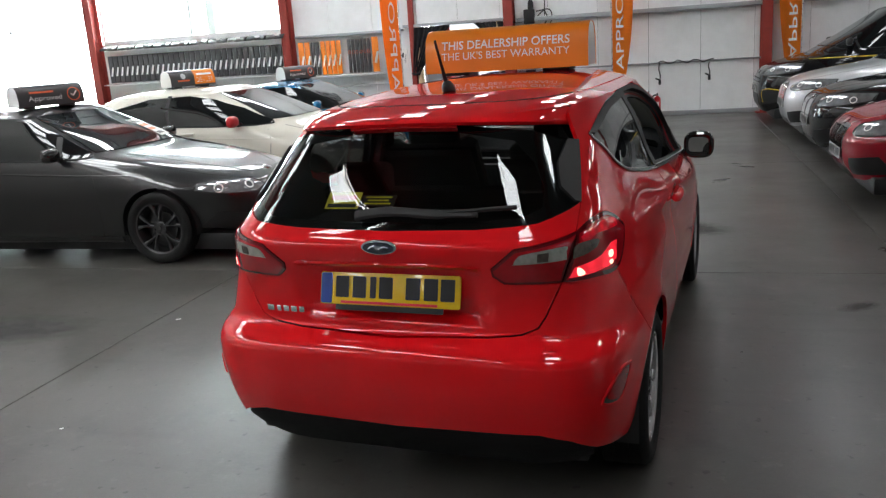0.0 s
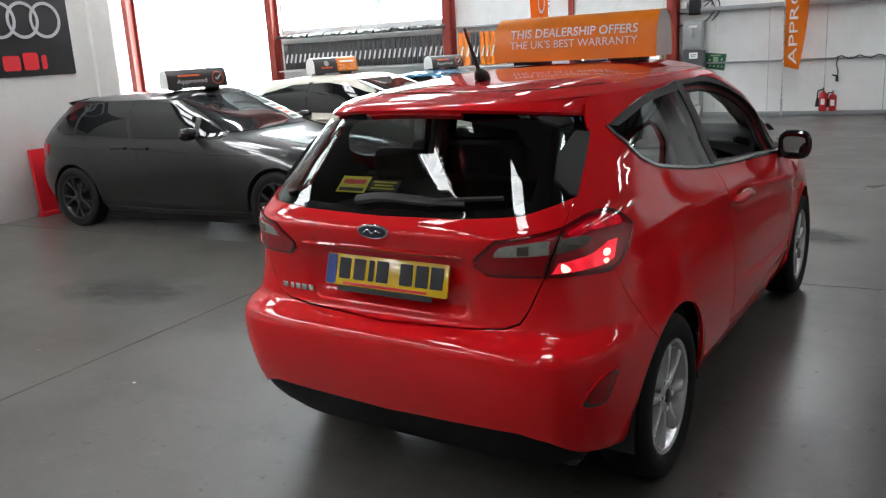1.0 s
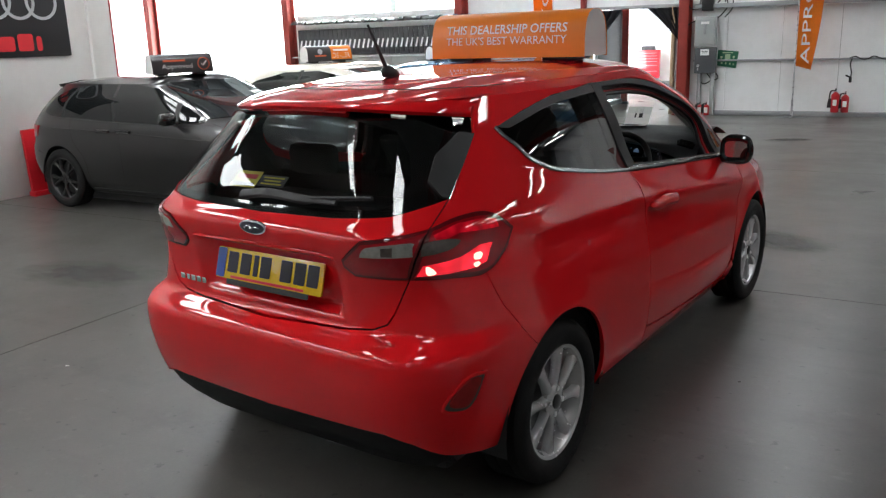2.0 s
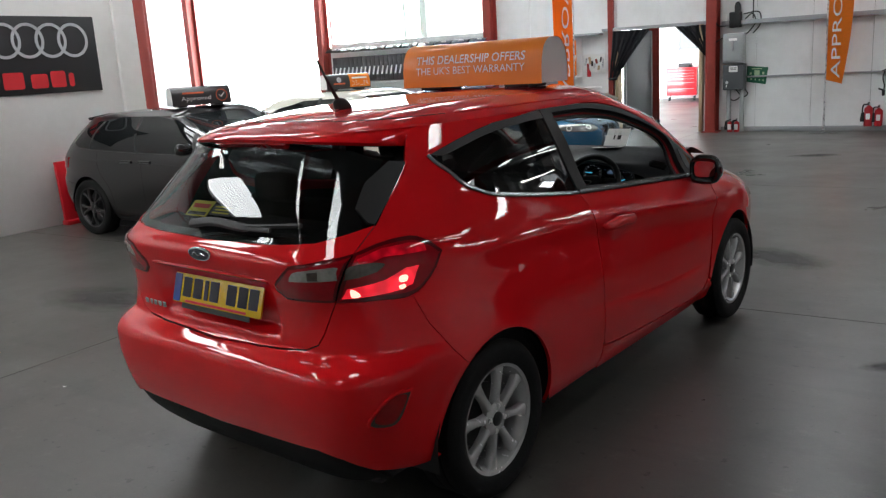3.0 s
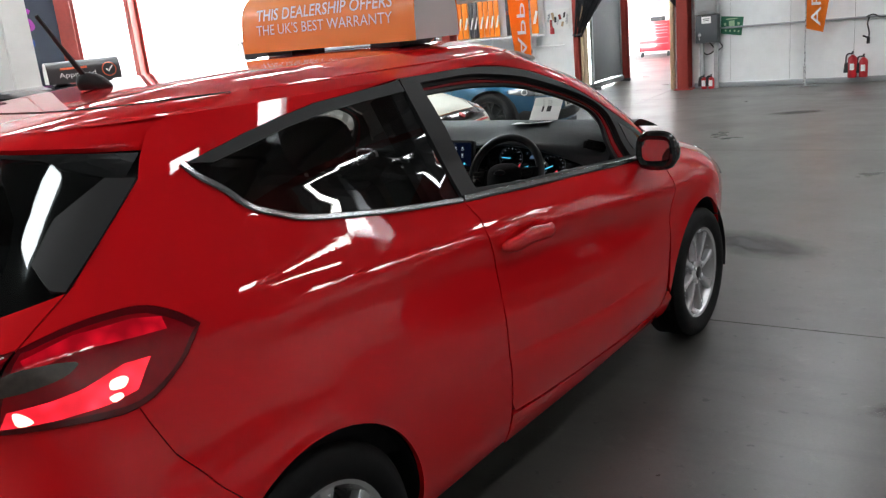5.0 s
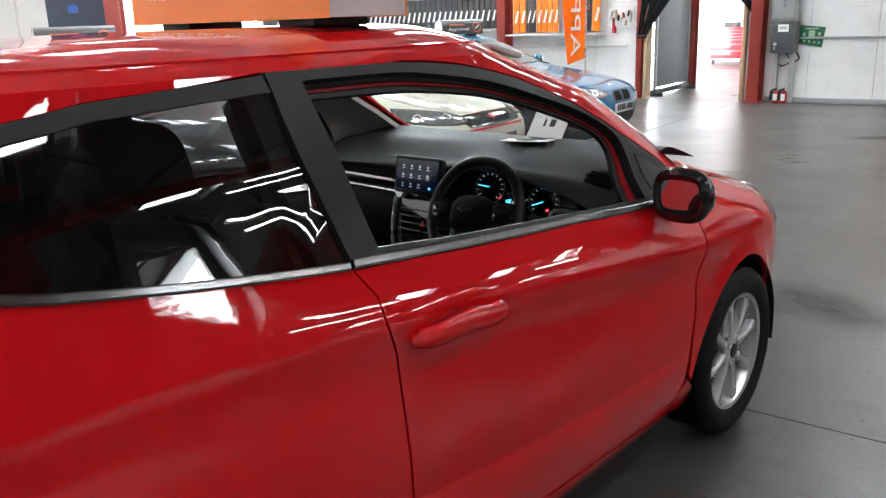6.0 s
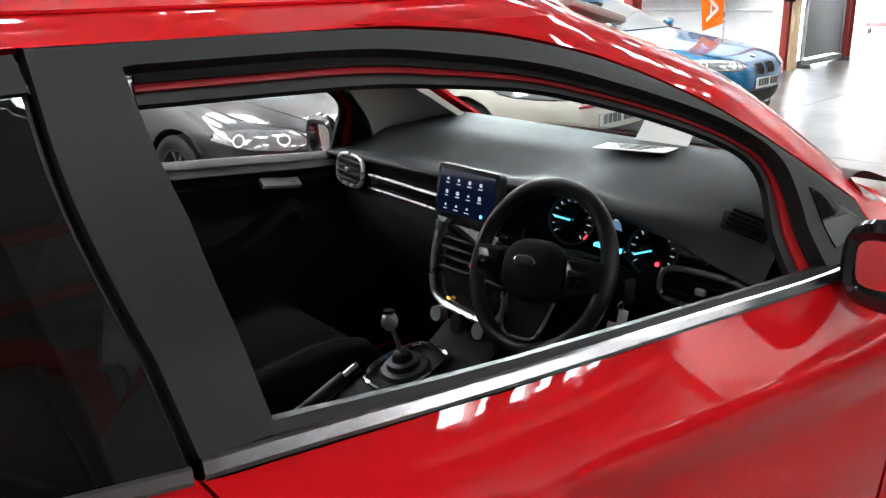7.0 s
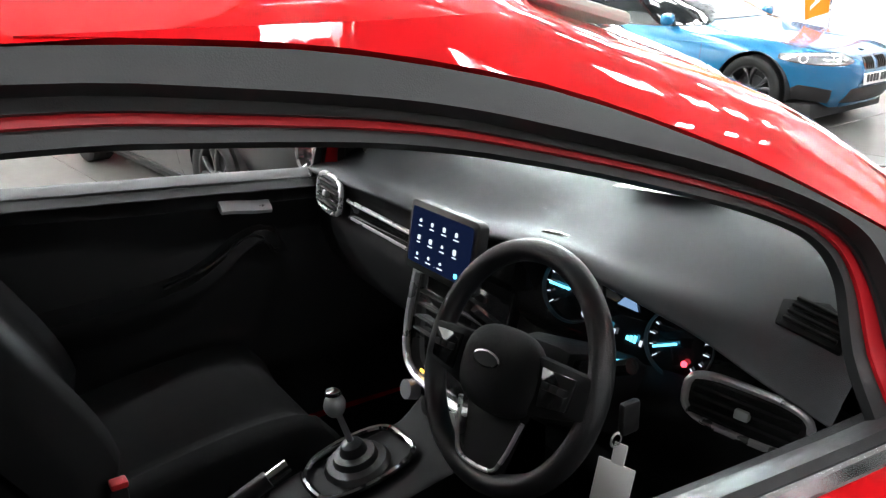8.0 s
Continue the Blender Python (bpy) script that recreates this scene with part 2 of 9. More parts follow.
TUBE = surface("fluorescent_tube", (0.8, 0.8, 0.8), 0.4, vary=0.02, emit=(1.0, 0.97, 0.92), power=22.0)
WINDOW_DAY = surface("overexposed_daylight_backdrop", (0.8, 0.8, 0.8), 0.8, vary=0.0, emit=(0.87, 0.94, 1.0), power=38.0)
ribs = ROOFLIGHT.node_tree.nodes.new("ShaderNodeTexWave")
ribs.bands_direction = "X"
ribs.inputs["Scale"].default_value, ribs.inputs["Distortion"].default_value, ribs.inputs["Detail"].default_value = 5.5, 0.6, 3
ribco = ROOFLIGHT.node_tree.nodes.new("ShaderNodeTexCoord")
ROOFLIGHT.node_tree.links.new(ribco.outputs["Object"], ribs.inputs["Vector"])
ribmap = ROOFLIGHT.node_tree.nodes.new("ShaderNodeMapRange")
ribmap.inputs["To Min"].default_value, ribmap.inputs["To Max"].default_value = 13.0, 28.0
ROOFLIGHT.node_tree.links.new(ribs.outputs["Fac"], ribmap.inputs["Value"])
ROOFLIGHT.node_tree.links.new(ribmap.outputs["Result"], ROOFLIGHT.node_tree.nodes["Principled BSDF"].inputs["Emission Strength"])
for lens, low, high in ((LENS_LIT, 0.7, 2.4), (LENS_GLOW, 0.08, 0.55)):
    # the reflector cells behind the lens make the glow uneven
    cells = lens.node_tree.nodes.new("ShaderNodeTexVoronoi")
    cells.inputs["Scale"].default_value = 26
    cellco = lens.node_tree.nodes.new("ShaderNodeTexCoord")
    lens.node_tree.links.new(cellco.outputs["Object"], cells.inputs["Vector"])
    cellmap = lens.node_tree.nodes.new("ShaderNodeMapRange")
    cellmap.inputs["From Max"].default_value = 0.7
    cellmap.inputs["To Min"].default_value, cellmap.inputs["To Max"].default_value = high, low
    lens.node_tree.links.new(cells.outputs["Distance"], cellmap.inputs["Value"])
    lens.node_tree.links.new(cellmap.outputs["Result"], lens.node_tree.nodes["Principled BSDF"].inputs["Emission Strength"])
YELLOW_STICKER = surface("yellow_sticker", (0.7, 0.6, 0.02), 0.5, vary=0.1)


def concrete_floor():
    m, nt, b, ln = nodes_of("worn_concrete_floor")
    co = nt.nodes.new("ShaderNodeTexCoord").outputs["Object"]

    def noisy(scale, detail, rough=0.6):
        n = nt.nodes.new("ShaderNodeTexNoise")
        n.inputs["Scale"].default_value, n.inputs["Detail"].default_value, n.inputs["Roughness"].default_value = scale, detail, rough
        ln.new(co, n.inputs["Vector"])
        return n.outputs["Fac"]

    def ranged(v, a, c, lo, hi):
        r = nt.nodes.new("ShaderNodeMapRange")
        for k, x in (("From Min", a), ("From Max", c), ("To Min", lo), ("To Max", hi)):
            r.inputs[k].default_value = x
        ln.new(v, r.inputs["Value"])
        return r.outputs["Result"]

    def mixed(fac, a, c):
        x = nt.nodes.new("ShaderNodeMix")
        x.data_type = "RGBA"
        for key, val in (("A", a), ("B", c)):
            if isinstance(val, tuple):
                x.inputs[key].default_value = (*val, 1)
            else:
                ln.new(val, x.inputs[key])
        ln.new(fac, x.inputs["Factor"])
        return x.outputs["Result"]

    base = mixed(noisy(0.45, 4, 0.55), (0.042, 0.039, 0.034), (0.1, 0.095, 0.086))
    worn = mixed(ranged(noisy(2.6, 8, 0.7), 0.3, 0.8, 0.0, 0.6), base, (0.125, 0.118, 0.107))
    grain = mixed(ranged(noisy(70, 5, 0.75), 0.3, 0.8, 0.0, 0.5), worn, (0.05, 0.047, 0.043))
    oil = mixed(ranged(noisy(1.1, 9, 0.7), 0.54, 0.72, 0, 0.7), grain, (0.03, 0.029, 0.028))
    # scattered dark drips, pale scuffs and dragged tyre marks
    drips = mixed(ranged(noisy(16, 3, 0.5), 0.66, 0.72, 0, 0.75), oil, (0.022, 0.021, 0.02))
    scuffs = mixed(ranged(noisy(6.5, 9, 0.75), 0.58, 0.8, 0, 0.45), drips, (0.2, 0.19, 0.175))
    drag = nt.nodes.new("ShaderNodeMapping")
    drag.inputs["Scale"].default_value = (0.5, 5.0, 1.0)
    drag.inputs["Rotation"].default_value = (0, 0, 0.5)
    ln.new(co, drag.inputs["Vector"])
    streak = nt.nodes.new("ShaderNodeTexNoise")
    streak.inputs["Scale"].default_value, streak.inputs["Detail"].default_value = 1.3, 6
    ln.new(drag.outputs["Vector"], streak.inputs["Vector"])
    worn_floor = mixed(ranged(streak.outputs["Fac"], 0.56, 0.76, 0, 0.4), scuffs, (0.035, 0.033, 0.031))
    ln.new(worn_floor, b.inputs["Base Color"])
    ln.new(ranged(noisy(0.9, 7, 0.6), 0.1, 0.9, 0.2, 0.46), b.inputs["Roughness"])
    b.inputs["Specular IOR Level"].default_value = 0.5
    return m


CONCRETE = concrete_floor()


# ---- mesh helpers ----
def part(name, bm, mat, parent=None, label="", sharp=35, m=None):
    """Links a bmesh as one mesh object under a thing or a part."""
    me = bpy.data.meshes.new(name)
    bm.normal_update()
    bm.to_mesh(me)
    bm.free()
    me.polygons.foreach_set("use_smooth", [True] * len(me.polygons))
    me.set_sharp_from_angle(angle=radians(sharp))
    if "skin_normal" in me.attributes:
        flat = np.zeros(len(me.vertices) * 3, dtype=np.float32)
        me.attributes["skin_normal"].data.foreach_get("vector", flat)
        me.attributes.remove(me.attributes["skin_normal"])
        me.normals_split_custom_set_from_vertices(flat.reshape(-1, 3).tolist())
    me.materials.append(mat)
    ob = new(name, me)
    if parent is not None:
        ob.parent = parent
    if m is not None:
        ob.matrix_basis = m
    if label:
        ob["label"] = label
    return ob


def thing(name, m, label, category, group="", kind=""):
    return tagged(new(name), label, category, group, kind) if m is None else placed(tagged(new(name), label, category, group, kind), m)


def placed(ob, m):
    ob.matrix_basis = m
    return ob


def box(sx, sy, sz, at=(0, 0, 0), bevel=0.0, turn=None, seg=2):
    bm = bmesh.new()
    bmesh.ops.create_cube(bm, size=1.0, matrix=Matrix.Diagonal((sx, sy, sz, 1)))
    if bevel:
        bmesh.ops.bevel(bm, geom=list(bm.edges), offset=bevel, segments=seg, affect="EDGES", profile=0.5, clamp_overlap=True)
    m = Matrix.Translation(at)
    if turn:
        m = m @ Euler([radians(a) for a in turn]).to_matrix().to_4x4()
    bm.transform(m)
    return bm


def joined(bms):
    out = bmesh.new()
    for b in bms:
        me = bpy.data.meshes.new("tmp")
        b.to_mesh(me)
        b.free()
        out.from_mesh(me)
        bpy.data.meshes.remove(me)
    return out


def moved(bm, m):
    bm.transform(m)
    return bm


def lathe(profile, n=32, axis="z", closed=False):
    """Turns (radius, height) points round an axis."""
    bm = bmesh.new()
    rings = []
    for r, h in profile:
        ring = []
        for k in range(n):
            a = 2 * math.pi * k / n
            p = (r * math.cos(a), r * math.sin(a), h)
            ring.append(bm.verts.new({"z": p, "x": (p[2], p[0], p[1]), "y": (p[0], p[2], p[1])}[axis]))
        rings.append(ring)
    pairs = list(zip(rings, rings[1:])) + ([(rings[-1], rings[0])] if closed else [])
    for a, b in pairs:
        for k in range(n):
            bm.faces.new((a[k], a[(k + 1) % n], b[(k + 1) % n], b[k]))
    if not closed:
        for ring in (rings[0], rings[-1]):
            if (ring[0].co - ring[n // 2].co).length > 1e-5:
                bm.faces.new(ring)
    bmesh.ops.remove_doubles(bm, verts=list(bm.verts), dist=1e-6)
    bmesh.ops.recalc_face_normals(bm, faces=list(bm.faces))
    return bm


def smooth_line(pts, n=6, closed=False):
    """A Catmull-Rom curve through points."""
    P = [Vector(p) for p in pts]
    out = []
    count = len(P) if closed else len(P) - 1
    for i in range(count):
        a = P[i - 1] if (closed or i > 0) else P[0] * 2 - P[1]
        b, c = P[i], P[(i + 1) % len(P)]
        d = P[(i + 2) % len(P)] if (closed or i + 2 < len(P)) else c * 2 - b
        for k in range(n):
            t = k / n
            out.append(0.5 * ((2 * b) + (c - a) * t + (2 * a - 5 * b + 4 * c - d) * t * t + (3 * b - a - 3 * c + d) * t ** 3))
    if not closed:
        out.append(P[-1])
    return out


def tube(pts, r, n=8, closed=False, flat=1.0, up=None, caps=True):
    """A round or flattened bar along a line; r a number or one for each point."""
    P = [Vector(p) for p in pts]
    bm = bmesh.new()
    rings = []
    prev = None
    for i, p in enumerate(P):
        a = P[i - 1] if (i > 0 or closed) else P[i]
        b = P[(i + 1) % len(P)] if (i + 1 < len(P) or closed) else P[i]
        t = (b - a).normalized()
        if up is not None:
            s = t.cross(Vector(up)).normalized()
        elif prev is None:
            s = t.orthogonal().normalized()
        else:
            s = (prev - t * prev.dot(t)).normalized()
        prev = s
        q = t.cross(s)
        rad = r[i] if isinstance(r, (list, tuple)) else r
        rings.append([bm.verts.new(p + rad * (math.cos(2 * math.pi * k / n) * s + flat * math.sin(2 * math.pi * k / n) * q)) for k in range(n)])
    for a, b in list(zip(rings, rings[1:])) + ([(rings[-1], rings[0])] if closed else []):
        for k in range(n):
            bm.faces.new((a[k], a[(k + 1) % n], b[(k + 1) % n], b[k]))
    if caps and not closed:
        bm.faces.new(rings[0])
        bm.faces.new(rings[-1])
    bmesh.ops.recalc_face_normals(bm, faces=list(bm.faces))
    return bm


def prism(outline, depth, bevel=0.0, axis="y"):
    """A flat outline in x and z, given thickness along y (or in x, y along z, or y, z along x)."""
    bm = bmesh.new()
    base = [bm.verts.new((a, 0, b)) for a, b in outline]
    f = bm.faces.new(base)
    got = bmesh.ops.extrude_face_region(bm, geom=[f])
    bmesh.ops.translate(bm, verts=[g for g in got["geom"] if isinstance(g, bmesh.types.BMVert)], vec=(0, depth, 0))
    bmesh.ops.recalc_face_normals(bm, faces=list(bm.faces))
    if bevel:
        bmesh.ops.bevel(bm, geom=list(bm.edges), offset=bevel, segments=2, affect="EDGES", profile=0.5, clamp_overlap=True)
    if axis == "z":
        bm.transform(Matrix(((1, 0, 0, 0), (0, 0, 1, 0), (0, 1, 0, 0), (0, 0, 0, 1))))
        bmesh.ops.recalc_face_normals(bm, faces=list(bm.faces))
    if axis == "x":
        bm.transform(Matrix(((0, 1, 0, 0), (1, 0, 0, 0), (0, 0, 1, 0), (0, 0, 0, 1))))
        bmesh.ops.recalc_face_normals(bm, faces=list(bm.faces))
    return bm


def rounded(w, h, r, n=4):
    """A rounded rectangle as (x, z) points round its middle."""
    out = []
    for cx, cz, a0 in ((w / 2 - r, h / 2 - r, 0), (-w / 2 + r, h / 2 - r, 90), (-w / 2 + r, -h / 2 + r, 180), (w / 2 - r, -h / 2 + r, 270)):
        for k in range(n + 1):
            a = radians(a0 + 90 * k / n)
            out.append((cx + r * math.cos(a), cz + r * math.sin(a)))
    return out


def letters(body, size, depth=0.002, spacing=1.0, shear=0.0, bold=0.0):
    """Words in the built-in font as a bmesh in x and z, its left foot at the origin, facing -y."""
    cu = bpy.data.curves.new("words", "FONT")
    cu.body, cu.size, cu.extrude, cu.space_character, cu.shear, cu.offset = body, size, depth / 2, spacing, shear, bold
    cu.resolution_u = 3
    ob = bpy.data.objects.new("words", cu)
    scene.collection.objects.link(ob)
    dg = bpy.context.evaluated_depsgraph_get()
    me = bpy.data.meshes.new_from_object(ob.evaluated_get(dg))
    bm = bmesh.new()
    bm.from_mesh(me)
    bpy.data.meshes.remove(me)
    bpy.data.objects.remove(ob)
    bpy.data.curves.remove(cu)
    bm.transform(Matrix.Rotation(radians(90), 4, "X"))
    return bm


def fitted(bm, width, height=None):
    """Scales words to a width and height, centred on the origin."""
    xs = [v.co.x for v in bm.verts]
    zs = [v.co.z for v in bm.verts]
    sx = width / (max(xs) - min(xs))
    sz = height / (max(zs) - min(zs)) if height else sx
    bm.transform(Matrix.Diagonal((sx, 1, sz, 1)) @ Matrix.Translation((-(max(xs) + min(xs)) / 2, 0, -(max(zs) + min(zs)) / 2)))
    return bm


def pchip(pts):
    """A smooth monotone curve through (x, y) pairs, tabulated."""
    xs, ys = np.array([p[0] for p in pts], float), np.array([p[1] for p in pts], float)
    h, d = np.diff(xs), np.diff(ys) / np.diff(xs)
    m = np.zeros(len(xs))
    m[0], m[-1] = d[0], d[-1]
    for i in range(1, len(xs) - 1):
        if d[i - 1] * d[i] > 0:
            a, b = 2 * h[i] + h[i - 1], h[i] + 2 * h[i - 1]
            m[i] = (a + b) / (a / d[i - 1] + b / d[i])
    gx = np.linspace(xs[0], xs[-1], 900)
    i = np.clip(np.searchsorted(xs, gx) - 1, 0, len(h) - 1)
    t = (gx - xs[i]) / h[i]
    gy = (1 + 2 * t) * (1 - t) ** 2 * ys[i] + t * (1 - t) ** 2 * h[i] * m[i] + t * t * (3 - 2 * t) * ys[i + 1] + t * t * (t - 1) * h[i] * m[i + 1]
    return lambda x: np.interp(x, gx, gy)


def eased(f, lo, hi, reach=0.05):
    """A curve with its small kinks rounded off."""
    g = np.linspace(lo, hi, 900)
    y = f(g)
    k = max(3, int(reach / (hi - lo) * 900)) | 1
    for _ in range(2):
        ends = np.concatenate([2 * y[0] - y[k // 2:0:-1], y, 2 * y[-1] - y[-2:-k // 2 - 1:-1]])
        y = np.convolve(ends, np.ones(k) / k, "valid")[:900]
    return lambda z: np.interp(z, g, y)


class Hull:
    """A car's outer skin: at every height a rounded plan outline, met by rays from the axis (0, ym)."""

    def __init__(self, ym, rear, front, half, nr, nf, sculpt=None):
        self.ym, self.sculpt = ym, sculpt
        self.rear, self.front, self.half, self.nr, self.nf = map(pchip, (rear, front, half, nr, nf))
        if sculpt:
            self.half, self.nr, self.nf = (eased(f, half[0][0], half[-1][0]) for f in (self.half, self.nr, self.nf))
        self.top = half[-1][0]

    def bare(self, p, z):
        w, back = self.half(z), np.cos(p) > 0
        reach = np.where(back, self.ym - self.rear(z), self.front(z) - self.ym)
        n = np.where(back, self.nr(z), self.nf(z))
        r = ((np.abs(np.sin(p)) / w) ** n + (np.abs(np.cos(p)) / reach) ** n) ** (-1 / n)
        return r * np.sin(p), self.ym - r * np.cos(p)

    def at(self, p, z):
        x, y = self.bare(p, z)
        if self.sculpt:
            d = self.sculpt(np.abs(x), y, z)
            x, y = x + d * np.sin(p), y - d * np.cos(p)
        return np.stack([x, y, z], -1)

    def skin(self, p, z, off=0.0):
        """Points on the skin, and their outward normals."""
        p, z = np.asarray(p, float), np.asarray(z, float)
        e = 0.004
        a = self.at(p + e, z) - self.at(p - e, z)
        b = self.at(p, z + e) - self.at(p, z - e)
        n = np.cross(a, b)
        n /= np.linalg.norm(n, axis=-1, keepdims=True) + 1e-12
        return self.at(p, z) + n * off, n

    def side(self, y, z):
        """(angle, height) of a point of the flank, from its place along the car and its height."""
        w = float(self.half(z))
        back = y < self.ym
        reach = self.ym - float(self.rear(z)) if back else float(self.front(z)) - self.ym
        n = float(self.nr(z) if back else self.nf(z))
        q = min(abs(y - self.ym) / reach, 0.9999)
        return math.atan2(w * (1 - q ** n) ** (1 / n), self.ym - y), z

    def end(self, x, z, rear=True):
        """(angle, height) of a point of the rear or front, from its distance from the middle and its height."""
        w = float(self.half(z))
        reach = self.ym - float(self.rear(z)) if rear else float(self.front(z)) - self.ym
        n = float(self.nr(z) if rear else self.nf(z))
        q = min(abs(x) / w, 0.9999)
        y = reach * (1 - q ** n) ** (1 / n)
        return math.atan2(x, y if rear else -y), z

    def free(self, x, y, z):
        return math.atan2(x, self.ym - y), z

    def grid(self, step):
        ps = []
        for y in np.arange(-0.2, 5.6, step):
            ps.append(math.atan2(0.8, self.ym - y))
        for x in np.arange(0, 0.95, step):
            ps += [math.atan2(x, 1.75), math.pi - math.atan2(x, 1.7)]
        return sorted(ps)

    def panel(self, line, off=0.0, thick=0.012, step=0.05, gap=0.0, zstep=None, side=1, curve=0):
        """A sheet of the skin inside an outline of (angle, height) points, with turned-in edges."""
        pts = [Vector((a, z, 0)) for a, z in line]
        if curve:
            pts = smooth_line(pts, curve, closed=True)
        dense = []
        for a, b in zip(pts, pts[1:] + pts[:1]):
            k = max(1, int(max(abs(a.x - b.x) * 1.2, abs(a.y - b.y)) / 0.03))
            dense += [a.lerp(b, i / k) for i in range(k)]
        if gap:
            P = np.array([(q.x, q.y) for q in dense])
            s = np.linalg.norm(self.at(P[:, 0] + 0.004, P[:, 1]) - self.at(P[:, 0] - 0.004, P[:, 1]), axis=1) / 0.008
            t = np.roll(P, -1, 0) - np.roll(P, 1, 0)
            t[:, 0] *= s
            t /= np.linalg.norm(t, axis=1, keepdims=True) + 1e-9
            area = np.sum(P[:, 0] * np.roll(P[:, 1], -1) - np.roll(P[:, 0], -1) * P[:, 1])
            nrm = np.stack([-t[:, 1], t[:, 0]], 1) * (1 if area > 0 else -1)
            P[:, 0] += gap * nrm[:, 0] / s
            P[:, 1] += gap * nrm[:, 1]
            dense = [Vector((a, b, 0)) for a, b in P]
        bm = bmesh.new()
        bm.faces.new([bm.verts.new(q) for q in dense])
        lo, hi = min(q.x for q in dense), max(q.x for q in dense)
        zlo, zhi = min(q.y for q in dense), max(q.y for q in dense)
        both = self.grid(step)
        both = sorted(set([round(-a, 5) for a in both] + [round(a, 5) for a in both] + [round(2 * math.pi - a, 5) for a in both]))
        cuts, last = [], -9
        for a in both:
            if lo + 1e-3 < a < hi - 1e-3 and a - last > 0.006:
                cuts.append(((a, 0, 0), (1, 0, 0)))
                last = a
        zs = zstep or step
        for k in range(int(zlo / zs), int(zhi / zs) + 2):
            if zlo + 1e-3 < k * zs < zhi - 1e-3:
                cuts.append(((0, k * zs, 0), (0, 1, 0)))
        for co, no in cuts:
            bmesh.ops.bisect_plane(bm, geom=list(bm.verts) + list(bm.edges) + list(bm.faces), plane_co=co, plane_no=no, dist=1e-5)
        V = list(bm.verts)
        P = np.array([v.co for v in V])
        S, N = self.skin(P[:, 0], P[:, 1], off)
        rim = [e for e in bm.edges if e.is_boundary]
        bm.verts.index_update()
        inner, outer = {}, {}
        lay = bm.verts.layers.float_vector.new("skin_normal")
        V = list(bm.verts)
        for v, c, n in zip(V, S, N):
            v.co = c
            v[lay] = n
        bm.normal_update()
        f0 = max(bm.faces, key=lambda f: f.calc_area())
        if f0.normal.dot(Vector(N[f0.verts[0].index])) < 0:
            bmesh.ops.reverse_faces(bm, faces=list(bm.faces))
        if thick:
            for e in rim:
                loop = e.link_loops[0]
                a, b = loop.vert, loop.link_loop_next.vert
                for v in (a, b):
                    if v not in inner:
                        inner[v] = bm.verts.new(Vector(S[v.index]) - Vector(N[v.index]) * thick)
                        outer[v] = bm.verts.new(Vector(S[v.index]))
                bm.faces.new((outer[b], outer[a], inner[a], inner[b]))
        if side < 0:
            bm.transform(Matrix.Diagonal((-1, 1, 1, 1)))
            bmesh.ops.reverse_faces(bm, faces=list(bm.faces))
            for v in bm.verts:
                v[lay] = (-v[lay].x, v[lay].y, v[lay].z)
        return bm

    def ribbon(self, line, width, off, thick, side=1, curve=5):
        """A raised or sunk bar that follows the skin along (angle, height) points."""
        pts = smooth_line([Vector((a, z, 0)) for a, z in line], curve)
        S, N = self.skin([q.x for q in pts], [q.y for q in pts], off)
        bm = bmesh.new()
        rings = []
        for i in range(len(S)):
            t = Vector(S[min(i + 1, len(S) - 1)] - S[max(i - 1, 0)]).normalized()
            n = Vector(N[i])
            s = t.cross(n).normalized() * width / 2
            c, d = Vector(S[i]), n * thick
            rings.append([bm.verts.new(q) for q in (c - s - d, c - s + d * 0.4, c - s * 0.6 + d, c + s * 0.6 + d, c + s + d * 0.4, c + s - d)])
        for a, b in zip(rings, rings[1:]):
            for k in range(5):
                bm.faces.new((a[k], a[k + 1], b[k + 1], b[k]))
        bm.faces.new(rings[0])
        bm.faces.new(rings[-1])
        bmesh.ops.recalc_face_normals(bm, faces=list(bm.faces))
        if side < 0:
            bm.transform(Matrix.Diagonal((-1, 1, 1, 1)))
            bmesh.ops.reverse_faces(bm, faces=list(bm.faces))
        return bm

    def dome(self, rise, power, off=0.0, zt=None, rings=(1, 0.985, 0.96, 0.92, 0.86, 0.78, 0.68, 0.56, 0.43, 0.3, 0.16), n=96):
        """The roof over the top outline."""
        zt = self.top if zt is None else zt
        ps = np.array(sorted(set(np.round(np.concatenate([np.linspace(-math.pi, math.pi, n, endpoint=False), np.linspace(-0.5, 0.5, 30), np.linspace(2.64, 3.64, 30) - 2 * math.pi * (np.linspace(2.64, 3.64, 30) > math.pi)]), 4))))
        x, y = self.bare(ps, np.full(len(ps), zt))
        bm = bmesh.new()
        loops = []
        for q in rings:
            z = zt + off + rise * (1 - q ** power)
            loops.append([bm.verts.new((a * q, self.ym + (b - self.ym) * q, z)) for a, b in zip(x, y)])
        for a, b in zip(loops, loops[1:]):
            for k in range(len(ps)):
                bm.faces.new((a[k], a[(k + 1) % len(ps)], b[(k + 1) % len(ps)], b[k]))
        c = bm.verts.new((0, self.ym, zt + off + rise))
        for k in range(len(ps)):
            bm.faces.new((loops[-1][k], loops[-1][(k + 1) % len(ps)], c))
        bmesh.ops.recalc_face_normals(bm, faces=list(bm.faces))
        f = bm.faces[0]
        if f.normal.z < 0:
            bmesh.ops.reverse_faces(bm, faces=list(bm.faces))
        return bm


def both_sides(half):
    """Completes a half outline, from the middle's foot round to the middle's top."""
    return half + [(-a, z) for a, z in reversed(half) if abs(a) > 1e-6]


